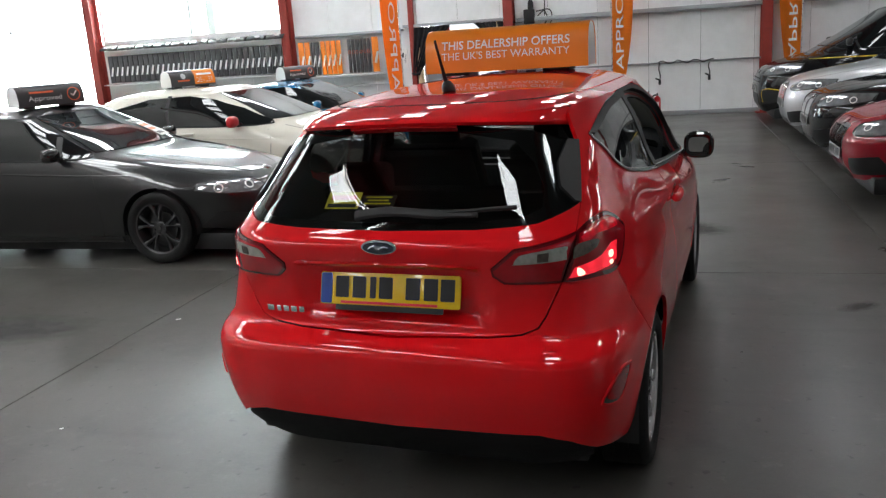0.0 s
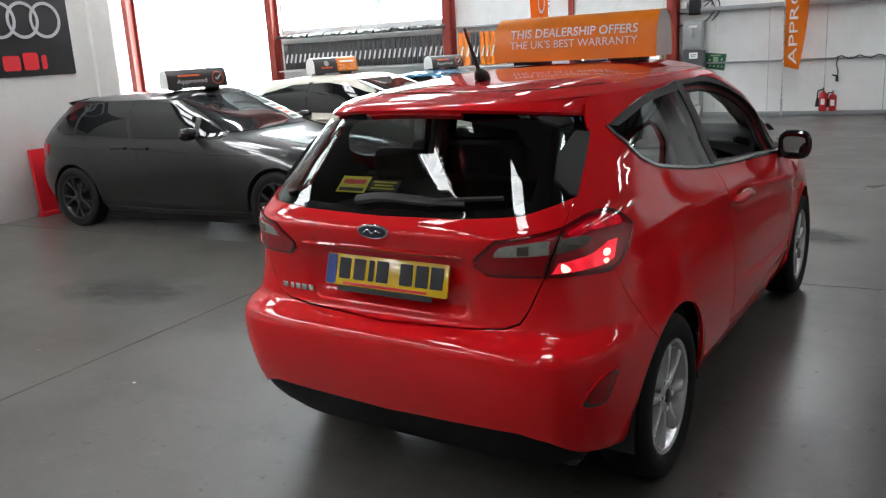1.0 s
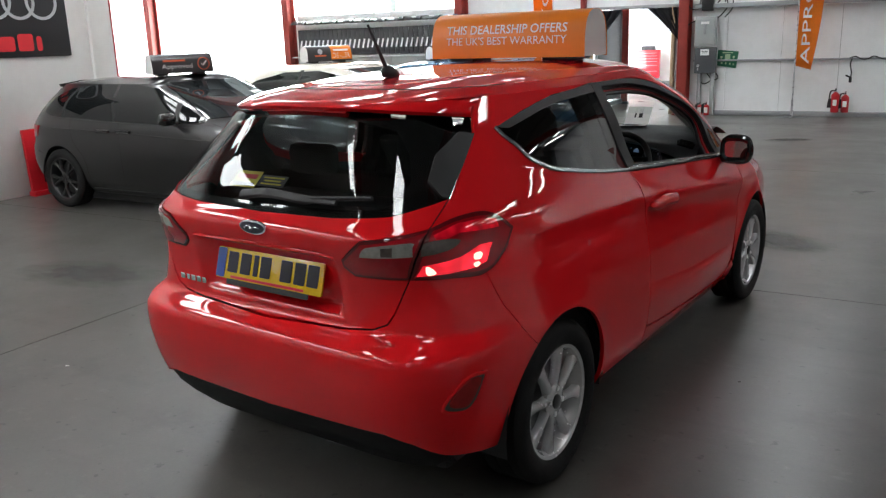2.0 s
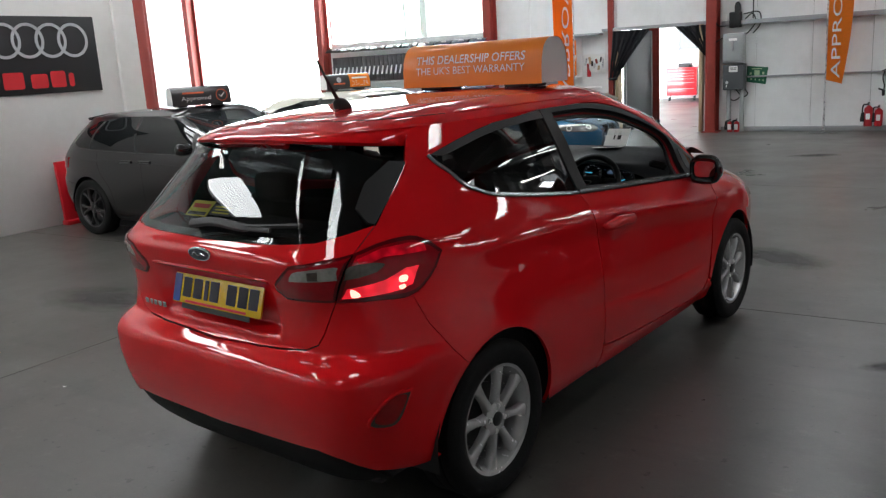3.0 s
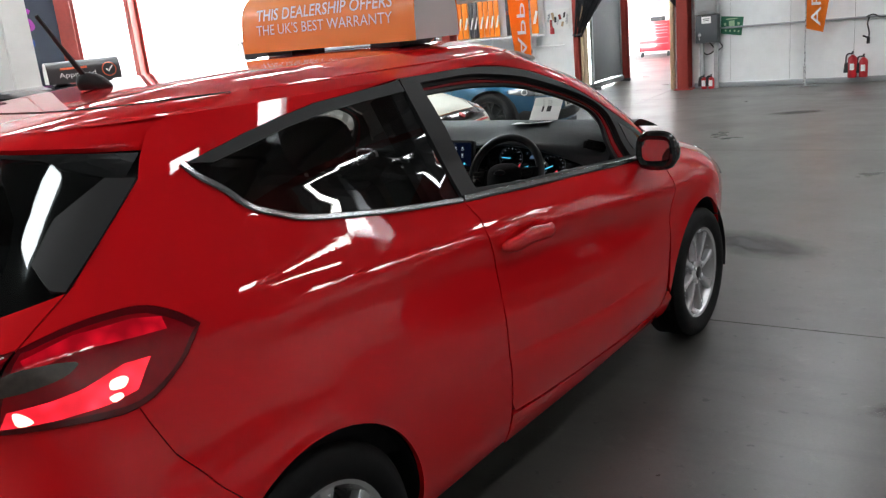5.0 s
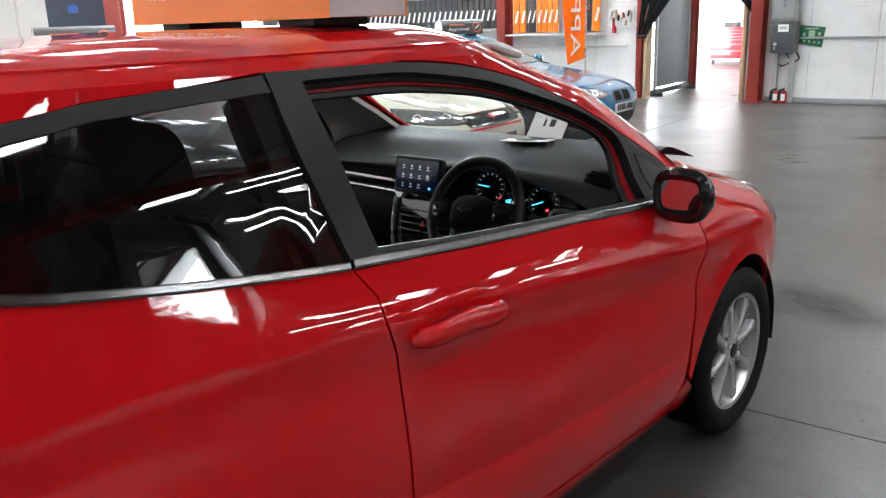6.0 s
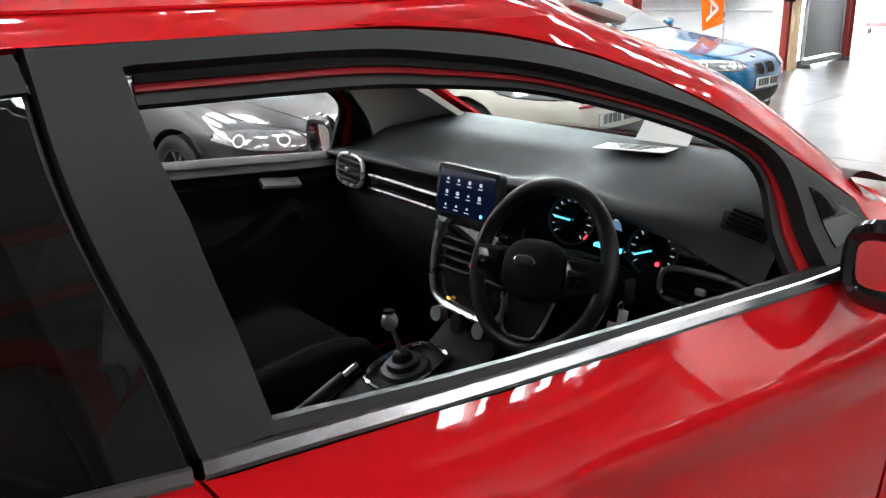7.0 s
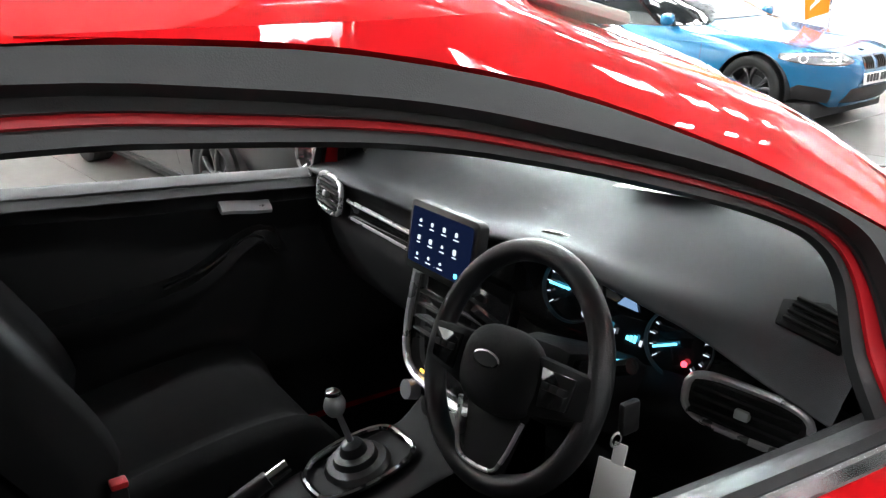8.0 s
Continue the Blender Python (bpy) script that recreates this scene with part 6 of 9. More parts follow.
        hl = E((0.6, 3.7, 0.805), (0.52, 3.84, 0.79), (0.46, 3.93, 0.74), (0.5, 3.97, 0.68), (0.6, 3.87, 0.66), (0.7, 3.72, 0.665), (0.62, 3.8, 0.74))
        part("headlamp", H.panel(hl, off=0.006, gap=0.002, step=0.05, thick=0.03, side=s), HEADLAMP, car, "clear headlamp")
        # wheels and liners
        for ay in (REAR_AXLE, FRONT_AXLE):
            m = Matrix.Translation((s * 0.722, ay, HUB_Z)) @ (Matrix() if s > 0 else Matrix.Rotation(math.pi, 4, "Z")) @ Matrix.Rotation(radians(11 if ay > 1 else 34), 4, "X")
            alloy_wheel(car, m, TYRE_R, 0.213, 0.195, 8, ALLOY, False, 0.04)
            bm = bmesh.new()
            rows = [[bm.verts.new((s * x, ay + 0.365 * math.cos(radians(a)), 0.3 + 0.365 * math.sin(radians(a)))) for a in range(-10, 191, 10)] for x in (0.80, 0.42)]
            for j in range(20):
                bm.faces.new((rows[0][j], rows[0][j + 1], rows[1][j + 1], rows[1][j]))
            bm.faces.new(rows[1])
            part("wheel_liner", bm, TRIM_BLACK, car)
        # mirror
        mir = new("door_mirror")
        mir.parent = car
        mo = Matrix.Translation((s * 0.862, 2.6, 0.993)) @ Matrix.Diagonal((0.72, 0.9, 0.86, 1))
        shell = bmesh.new()
        bmesh.ops.create_uvsphere(shell, u_segments=28, v_segments=16, radius=1.0)
        for v in shell.verts:
            x, y, z = v.co
            e = lambda a: math.copysign(abs(a) ** 0.72, a)
            v.co = (s * e(x) * 0.105 * (1 - 0.12 * z), e(y) * 0.075, e(z) * 0.078 * (1 - 0.1 * x))
            if v.co.y < -0.02:
                v.co.y = -0.02 - (abs(v.co.y) - 0.02) * 0.15
        if s < 0:
            bmesh.ops.reverse_faces(shell, faces=list(shell.faces))
        bezel = shell.copy()
        bmesh.ops.delete(bezel, geom=[v for v in bezel.verts if v.co.y > 0.045], context="VERTS")
        bezel.transform(Matrix.Diagonal((1.025, 1.0, 1.025, 1)))
        part("mirror_shell", shell, RED, mir, m=mo, sharp=50)
        part("mirror_bezel", bezel, GLOSS_BLACK, mir, "gloss black mirror surround", m=mo, sharp=50)
        part("mirror_glass", moved(prism([(0.088 * math.copysign(abs(math.cos(a)) ** 0.6, math.cos(a)), 0.062 * math.copysign(abs(math.sin(a)) ** 0.6, math.sin(a))) for a in np.linspace(0, 2 * math.pi, 32, endpoint=False)], -0.004), Matrix.Rotation(radians(s * 5), 4, "Z") @ Matrix.Rotation(radians(3), 4, "X")), CHROME, mir, "mirror glass", m=mo @ Matrix.Translation((0, -0.028, 0)))
        part("mirror_rim", tube([Vector((0.095 * math.copysign(abs(math.cos(a)) ** 0.6, math.cos(a)), 0, 0.069 * math.copysign(abs(math.sin(a)) ** 0.6, math.sin(a)))) for a in np.linspace(0, 2 * math.pi, 36, endpoint=False)], 0.022, 8, closed=True), GLOSS_BLACK, mir, m=mo @ Matrix.Translation((0, -0.027, 0)))
        part("mirror_arm", tube(smooth_line([(s * 0.72, 2.66, 0.92), (s * 0.775, 2.63, 0.935), (s * 0.82, 2.61, 0.97)], 5), [0.035, 0.035, 0.034, 0.033, 0.033, 0.032, 0.031, 0.03, 0.03, 0.03, 0.03], 12, flat=0.7), GLOSS_BLACK, mir)
        part("mirror_indicator", box(0.04, 0.02, 0.012, (s * 0.915, 2.62, 1.0), 0.005), LENS_CLEAR, mir)
    # front end
    nose = [H.end(0.0, 0.2, False), H.end(0.5, 0.22, False)] + E((0.7, 3.62, 0.25)) + arc(H, FRONT_AXLE - 0.02, 0.3, 0.364, -2, 36, 5) + E((0.755, 3.62, 0.525), (0.7, 3.72, 0.655), (0.6, 3.87, 0.655), (0.5, 3.97, 0.675), (0.45, 3.96, 0.735)) + [H.end(0.0, 0.735, False)]
    nose = [(a if a >= 0 else a + 2 * math.pi, z) for a, z in nose]
    nose = nose + [(2 * math.pi - a, z) for a, z in reversed(nose) if abs(a - math.pi) > 1e-6]
    part("front_bumper", H.panel(nose, gap=0.001, step=0.06, zstep=0.04, thick=0.015), RED, car, sharp=40)
    hood = [H.end(0.0, 0.742, False), H.end(0.44, 0.745, False)] + E((0.52, 3.84, 0.795), (0.6, 3.7, 0.812), (0.63, 3.5, 0.874), (0.66, 3.3, 0.924), (0.68, 3.1, 0.945), (0.66, 2.98, 0.975)) + [H.end(0.45, 0.99, False), H.end(0.0, 0.995, False)]
    hood = [(a if a >= 0 else a + 2 * math.pi, z) for a, z in hood]
    hood = hood + [(2 * math.pi - a, z) for a, z in reversed(hood) if abs(a - math.pi) > 1e-6]
    part("bonnet", H.panel(hood, gap=0.001, step=0.05, zstep=0.012, thick=0.015), RED, car, sharp=40)
    scr = [H.end(0.0, 1.0, False), H.end(0.4, 1.0, False), H.end(0.56, 1.005, False), H.end(0.56, 1.1, False), H.end(0.53, 1.2, False), H.end(0.5, 1.3, False), H.end(0.45, 1.4, False), H.end(0.0, 1.4, False)]
    scr = scr + [(2 * math.pi - a, z) for a, z in reversed(scr) if abs(a - math.pi) > 1e-6]
    w = part("windscreen", H.panel(scr, off=0.0, step=0.08, thick=0.004), CLEAR, car, "clear windscreen")
    w.visible_shadow = False
    for s in (1, -1):
        ap = [H.end(0.56, 1.005, False), H.end(0.56, 1.1, False), H.end(0.53, 1.2, False), H.end(0.5, 1.3, False), H.end(0.45, 1.405, False)] + S((2.0, 1.405), (1.75, 1.408)) + S(*[(y, frame_out(y) + 0.003) for y in np.linspace(1.8, 2.82, 20)]) + S((2.848, 0.958)) + E((0.66, 2.98, 0.978))
        part("roof_pillar", H.panel(ap, gap=0.0, step=0.04, zstep=0.03, thick=0.012, side=s), RED, car, sharp=40)
        it = [H.end(0.54, 1.0, False), H.end(0.535, 1.1, False), H.end(0.505, 1.2, False), H.end(0.475, 1.3, False), H.end(0.42, 1.4, False)] + S((2.05, 1.4), (2.2, 1.34), (2.42, 1.245), (2.53, 1.19), (2.6, 1.1), (2.66, 0.98))
        part("pillar_lining", H.panel(it, off=-0.05, step=0.06, thick=0.02, side=s), LINING, car, "pale grey pillar lining")
    # roof, spoiler, aerial
    part("roof", H.dome(0.082, 3.7, zt=1.404), RED, car, sharp=30)
    part("roof_lining", H.dome(0.07, 3.7, zt=1.385, off=-0.02, rings=(0.97, 0.9, 0.8, 0.6, 0.4, 0.2)), LINING, car, "pale grey headlining", sharp=60)
    bm, under = bmesh.new(), bmesh.new()
    ps = np.linspace(-0.41, 0.41, 49)
    x1, y1 = H.bare(ps, np.full(49, 1.404))
    top, low = [], []
    for a, x, y in zip(ps, x1, y1):
        k = 1 - (abs(a) / 0.41) ** 5
        droop = 0.04 * (abs(a) / 0.36) ** 3
        zr = 1.404 + 0.082 * (1 - 0.9 ** 3.7)
        zq = 1.404 + 0.082 * (1 - 0.97 ** 3.7)
        c = lambda q: (x * q, 2.0 + (y - 2.0) * q)
        ring = [(*c(0.9), zr + 0.002), (*c(0.97), zq + 0.003), (*c(1.0), 1.406 - droop * 0.3), (*c(1.0 + 0.028 * k), 1.398 - droop), (*c(1.0 + 0.036 * k), 1.388 - droop), (*c(1.0 + 0.03 * k), 1.377 - droop)]
        top.append([bm.verts.new(q) for q in ring])
        low.append([under.verts.new(q) for q in (ring[-1], (*c(1.0), 1.369 - droop), (*c(0.965), 1.365 - droop))])
    for L, B in ((top, bm), (low, under)):
        for a, b in zip(L, L[1:]):
            for j in range(len(a) - 1):
                B.faces.new((a[j], b[j], b[j + 1], a[j + 1]))
        bmesh.ops.recalc_face_normals(B, faces=list(B.faces))
    part("roof_spoiler", bm, RED, car, sharp=45)
    part("spoiler_underside", under, GLOSS_BLACK, car)
    part("brake_light", H.panel(both_sides([H.end(0.0, 1.362), H.end(0.2, 1.358), H.end(0.2, 1.37), H.end(0.0, 1.374)]), off=0.015, step=0.06, thick=0.02), LENS_DARK, car)
    part("roof_seam", tube(smooth_line([(x * 0.9, 2 + (y - 2) * 0.9, 1.404 + 0.082 * (1 - 0.9 ** 3.7) + 0.002) for x, y in zip(x1, y1)], 2), 0.0025, 6), SEAM, car)
    for s in (1, -1):
        zz = lambda q: 1.404 + 0.082 * (1 - q ** 3.7) + 0.0008
        ys = np.linspace(0.75, 2.2, 24)
        pts = []
        for y in ys:
            a = math.atan2(0.58, 2.0 - y)
            xx, yy = H.bare(np.array([a]), np.array([1.404]))
            q = 0.9
            pts.append((s * xx[0] * q, 2 + (yy[0] - 2) * q, zz(q)))
        part("roof_ditch", tube(pts, 0.003, 6), RED, car)
    ant = new("aerial")
    ant.parent = car
    ant.matrix_basis = Matrix.Translation((0, 0.815, 1.466))
    base = bmesh.new()
    bmesh.ops.create_uvsphere(base, u_segments=20, v_segments=10, radius=1)
    for v in base.verts:
        v.co = (v.co.x * 0.024, v.co.y * 0.05 + max(0, v.co.z) * -0.02, max(-0.1, v.co.z) * 0.042)
    part("aerial_base", base, TRIM_BLACK, ant)
    part("aerial_rod", tube([(0, -0.02, 0.02), (0, -0.075, 0.11), (0, -0.125, 0.195)], [0.009, 0.006, 0.005], 8), TRIM_BLACK, ant)
    # underside and inner shell that close the body
    part("floor_pan", box(1.3, 3.6, 0.05, (0, 2.0, 0.24), 0.02), TRIM_BLACK, car)
    part("firewall", box(1.35, 0.05, 0.7, (0, 3.05, 0.6), 0.02), TRIM_BLACK, car)
    return car


hatchback()


# ---- the hatchback's cabin ----
def cabin(car):
    H = HATCH
    S = lambda *q: [H.side(y, z) for y, z in q]
    # dashboard: a soft top that sweeps down over the instrument hood
    edge_y = pchip([(-0.7, 2.47), (-0.4, 2.45), (0.0, 2.44), (0.22, 2.42), (0.3, 2.415), (0.43, 2.44), (0.52, 2.47), (0.6, 2.49), (0.7, 2.52)])
    edge_z = pchip([(-0.7, 1.03), (-0.4, 1.045), (0.0, 1.055), (0.2, 1.08), (0.3, 1.085), (0.39, 1.07), (0.5, 1.038), (0.58, 1.005), (0.7, 0.955)])
    bm = bmesh.new()
    cols = []
    for x in np.linspace(-0.69, 0.69, 61):
        ey, ez = float(edge_y(x)), float(edge_z(x))
        crest = 1.1 - 0.03 * (abs(x) / 0.69) ** 2.5
        prof = [(3.06, 1.062), (2.95, 1.1), (2.85, 1.122), (2.74, crest + 0.022), (2.64, crest + 0.012), (ey + 0.09, max(ez + 0.006, crest - 0.012 if x > 0.2 else ez + 0.01)), (ey + 0.03, ez + 0.012 + 0.03 * float(fade(x, 0.38, 0.62))), (ey + 0.004, ez + 0.005), (ey, ez - 0.004), (ey + 0.012, ez - 0.012)]
        line = smooth_line([(x, a, b) for a, b in prof], 4)
        cols.append([bm.verts.new(q) for q in line])
    for a, b in zip(cols, cols[1:]):
        for j in range(len(a) - 1):
            bm.faces.new((a[j], b[j], b[j + 1], a[j + 1]))
    # the demister vent lies flush in the top near the driver's door
    k = 57
    j = min(range(1, len(cols[k]) - 1), key=lambda i: abs(cols[k][i].co.y - 2.575) + (9 if cols[k][i].co.z < 0.97 else 0))
    across, along = cols[k + 1][j].co - cols[k - 1][j].co, cols[k][j - 1].co - cols[k][j + 1].co
    up = across.cross(along).normalized()
    up = up if up.z > 0 else -up
    vent_place = Matrix.Translation(cols[k][j].co + up * 0.003) @ Matrix(((across.normalized().x, -up.x, along.normalized().x, 0), (across.normalized().y, -up.y, along.normalized().y, 0), (across.normalized().z, -up.z, along.normalized().z, 0), (0, 0, 0, 1)))
    bmesh.ops.recalc_face_normals(bm, faces=list(bm.faces))
    dash = part("dashboard", bm, DASH_GREY, car, "soft dark grey grained dashboard", sharp=60, m=Matrix.Translation((-0.035, 0.03, -0.05)))
    # lower fascia
    bm = bmesh.new()
    cols = []
    for x in np.linspace(-0.69, 0.69, 41):
        ey, ez = float(edge_y(x)), float(edge_z(x))
        prof = [(ey + 0.012, ez - 0.01), (ey + 0.03, ez - 0.04), (ey + 0.035, 0.97), (ey + 0.02, 0.9), (ey + 0.05, 0.8), (ey + 0.14, 0.7), (ey + 0.3, 0.55), (ey + 0.35, 0.4)]
        if x > 0.22:
            prof[1], prof[2] = (ey + 0.07, ez - 0.02), (ey + 0.085, min(ez - 0.06, 0.95))
        cols.append([bm.verts.new(q) for q in smooth_line([(x, a, b) for a, b in prof], 3)])
    for a, b in zip(cols, cols[1:]):
        for j in range(len(a) - 1):
            bm.faces.new((a[j], b[j], b[j + 1], a[j + 1]))
    bmesh.ops.recalc_face_normals(bm, faces=list(bm.faces))
    part("fascia", bm, GRAIN_BLACK, dash, sharp=60)
    # piano-black instrument surround and its lit dials
    hood = part("instrument_panel", prism(rounded(0.42, 0.16, 0.06), 0.02, 0.004), GLOSS_BLACK, dash, "gloss black instrument panel", m=Matrix.Translation((0.36, 2.5, 0.995)) @ pose(0, 0, 0, -12, 8, 14))
    def dial(x, z, r, ang, name):
        d = part(name, moved(lathe([(r, 0.0), (r * 1.06, -0.004), (r * 1.06, 0.002), (r, 0.004)], 36, "y", closed=True), Matrix()), TRIM_BLACK, hood, m=Matrix.Translation((x, -0.004, z)))
        for k in range(13):
            a = radians(225 - 22.5 * k)
            part("dial_tick", box(0.0014, 0.002, r * (0.16 if k % 2 == 0 else 0.1), (r * 0.84 * math.cos(a), -0.001, r * 0.84 * math.sin(a)), turn=(0, 90 - math.degrees(a), 0)), ICON, d)
        part("needle", box(r * 0.75, 0.003, 0.0035, (r * 0.42 * math.cos(radians(ang)), -0.003, r * 0.42 * math.sin(radians(ang))), turn=(0, -ang, 0)), NEEDLE, d, "glowing blue needle")
    dial(-0.093, 0.004, 0.05, 182, "rev_counter")
    dial(0.095, -0.006, 0.05, 208, "speedometer")
    part("red_zone", box(0.003, 0.002, 0.012, (-0.052, -0.005, -0.022), turn=(0, 25, 0)), WARN, hood)
    # display between the dials: a bonnet symbol over two level gauges and small marks
    part("display_symbol", prism([(-0.017, -0.009), (0.018, -0.009), (0.009, 0.008), (-0.006, 0.008)], -0.002), DIM_BLUE, hood, m=Matrix.Translation((0.004, -0.003, 0.022)))
    part("symbol_top", box(0.008, 0.002, 0.003, (0.005, -0.004, 0.032)), ICON, hood)
    for x, h in ((-0.022, 0.014), (0.024, 0.011)):
        for k in range(3):
            part("gauge_bar", box(0.0045, 0.002, h * (0.6 + 0.2 * k), (x - 0.006 + 0.006 * k, -0.004, -0.03 + 0.1 * h * k)), NEEDLE, hood)
        part("gauge_mark", box(0.004, 0.002, 0.009, (x + 0.016, -0.004, -0.03)), ICON, hood)
    part("side_mark", box(0.003, 0.002, 0.016, (-0.024, -0.004, 0.036), turn=(0, 12, 0)), DIM_BLUE, hood)
    part("warning_light", prism(rounded(0.009, 0.009, 0.004), -0.002), WARN, hood, m=Matrix.Translation((0.112, -0.006, -0.03)))
    for k in range(5):
        part("display_mark", box(0.006, 0.002, 0.0025, (-0.026 + 0.012 * k, -0.003, 0.05)), DIM_BLUE, hood)
    # screen
    scr = part("touch_screen", prism(rounded(0.21, 0.125, 0.012), 0.02, 0.003), TRIM_BLACK, dash, "tablet touch screen with lit icons", m=Matrix.Translation((0.036, 2.385, 1.04)) @ pose(0, 0, 0, -10, 0, 0))
    part("screen_face", prism(rounded(0.185, 0.1, 0.006), -0.002), SCREEN, scr, m=Matrix.Translation((0, -0.0015, 0.002)))
    rnd = random.Random(3)
    for i in range(4):
        for j in range(3):
            if j == 2 and i > 2:
                continue
            wd = rnd.uniform(0.005, 0.01)
            part("icon", prism(rounded(wd, wd * rnd.uniform(0.7, 1.2), 0.002), -0.001), ICON, scr, m=Matrix.Translation((-0.062 + 0.037 * i, -0.004, 0.03 - 0.03 * j)))
            part("icon_caption", box(rnd.uniform(0.009, 0.016), 0.001, 0.002, (-0.062 + 0.037 * i, -0.0045, 0.021 - 0.03 * j)), ICON, scr)
    part("icon", prism(rounded(0.009, 0.008, 0.003), -0.001), NEEDLE, scr, m=Matrix.Translation((0.06, -0.004, -0.038)))
    # centre stack with its bright hoop
    stack = part("centre_fascia", prism([(-0.135, 0.12), (0.145, 0.12), (0.135, -0.08), (0.1, -0.15), (-0.09, -0.15), (-0.125, -0.08)], 0.05, 0.008), GLOSS_BLACK, dash, "gloss black centre console fascia", m=Matrix.Translation((0.03, 2.41, 0.868)) @ pose(0, 0, 0, -14, 0, 0))
    part("stack_trim", tube(smooth_line([(-0.14, -0.004, 0.08), (-0.138, -0.006, 0.0), (-0.128, -0.006, -0.07), (-0.1, -0.006, -0.105), (-0.04, -0.006, -0.118), (0.08, -0.006, -0.118), (0.125, -0.006, -0.08), (0.142, -0.006, 0.05)], 5), 0.008, 8), SATIN_METAL, stack)
    part("volume_knob", lathe([(0.0, 0.0), (0.02, 0.0), (0.018, -0.02), (0.0, -0.02)], 24, "y"), SATIN_METAL, stack, m=Matrix.Translation((-0.11, -0.004, 0.098)))
    for k in range(5):
        part("button", box(0.026, 0.01, 0.012, (-0.07 + 0.034 * k, -0.003, 0.085), 0.003), GRAIN_BLACK, stack)
    for s in (-1, 1):
        for k in range(4):
            part("vent_slat", box(0.1, 0.02, 0.004, (s * 0.06, -0.001, 0.045 - 0.024 * k), 0.001), TRIM_BLACK, stack)
    part("hazard_button", prism([(-0.01, -0.008), (0.01, -0.008), (0.0, 0.01)], -0.004), RED_PRINT, stack, m=Matrix.Translation((0.0, -0.004, 0.0)))
    for x in (-0.075, 0.0, 0.075):
        part("climate_knob", lathe([(0.0, 0.0), (0.021, 0.0), (0.019, -0.022), (0.0, -0.022)], 24, "y"), SATIN_METAL if x else GRAIN_BLACK, stack, m=Matrix.Translation((x, -0.004, -0.14)))
    part("amber_tell_tale", box(0.012, 0.003, 0.006, (-0.06, -0.006, -0.098), 0.001), AMBER, stack)
    # round-cornered vents and bright lines on the passenger side
    def vent(x, y, z, w, h, turn, name="air_vent"):
        v = part(name, joined([tube([Vector((w / 2 * math.copysign(abs(math.cos(a)) ** 0.6, math.cos(a)), 0, h / 2 * math.copysign(abs(math.sin(a)) ** 0.6, math.sin(a)))) for a in np.linspace(0, 2 * math.pi, 28, endpoint=False)], 0.006, 8, closed=True)]), SATIN_METAL, dash, m=Matrix.Translation((x, y, z)) @ pose(0, 0, 0, *turn))
        part("vent_well", prism(rounded(w * 0.95, h * 0.95, h * 0.3), 0.012), INK, v)
        for k in range(4):
            part("vent_slat", box(w * 0.86, 0.014, 0.004, (0, -0.002, -h * 0.3 + h * 0.2 * k), 0.001, turn=(20, 0, 0)), GRAIN_BLACK, v)
        part("vent_tab", box(0.02, 0.014, 0.014, (0, -0.008, 0), 0.003), SATIN_METAL, v)
    vent(-0.545, 2.455, 1.0, 0.15, 0.085, (-8, 0, -6))
    vent(0.575, 2.51, 0.925, 0.17, 0.07, (-8, 4, 14))
    for z, r in ((1.0, 0.005), (0.962, 0.0035)):
        part("fascia_trim", tube([(-0.455, 2.458, z), (-0.25, 2.452, z - 0.002), (-0.09, 2.448, z - 0.004)], r, 8), SATIN_METAL, dash)
    part("fascia_inlay", box(0.36, 0.01, 0.028, (-0.27, 2.462, 0.98), 0.004), GLOSS_BLACK, dash)
    tri = part("demister_vent", prism([(-0.04, -0.03), (0.045, -0.028), (0.05, 0.012), (0.0, 0.034), (-0.05, 0.01)], 0.01, 0.003), GRAIN_BLACK, dash, m=vent_place)
    for k in range(4):
        part("vent_slat", box(0.07, 0.006, 0.004, (0, -0.003, -0.018 + 0.012 * k), 0.001), INK, tri)
    # steering wheel
    sw = new("steering_wheel")
    sw.parent = car
    sw.matrix_basis = Matrix.Translation((0.327, 2.313, 0.925)) @ pose(0, 0, 0, -24, 0, 0) @ Matrix.Rotation(radians(-6), 4, "Y")
    R = 0.162
    ring = [Vector((R * math.cos(a), 0, R * math.sin(a) * (1.0 if math.sin(a) > -0.86 else 0.985))) for a in np.linspace(0, 2 * math.pi, 64, endpoint=False)]
    part("wheel_rim", tube(ring, 0.0165, 14, closed=True), LEATHER, sw, sharp=60)
    hub = bmesh.new()
    bmesh.ops.create_uvsphere(hub, u_segments=32, v_segments=16, radius=1)
    for v in hub.verts:
        x, y, z = v.co
        v.co = (0.078 * math.copysign(abs(x) ** 0.75, x), 0.03 * y, 0.06 * math.copysign(abs(z) ** 0.75, z) - 0.008)
    part("airbag_cover", hub, GRAIN_BLACK, sw, m=Matrix.Translation((0, -0.012, 0)), sharp=70)
    ov = [(0.028 * math.cos(a), 0.012 * math.sin(a)) for a in np.linspace(0, 2 * math.pi, 28, endpoint=False)]
    part("wheel_badge", prism(ov, -0.005, 0.001), CHROME, sw, m=Matrix.Translation((0, -0.041, 0.004)))
    part("wheel_badge_field", prism([(a * 0.84, b * 0.78) for a, b in ov], -0.002), INK, sw, m=Matrix.Translation((0, -0.0455, 0.004)))
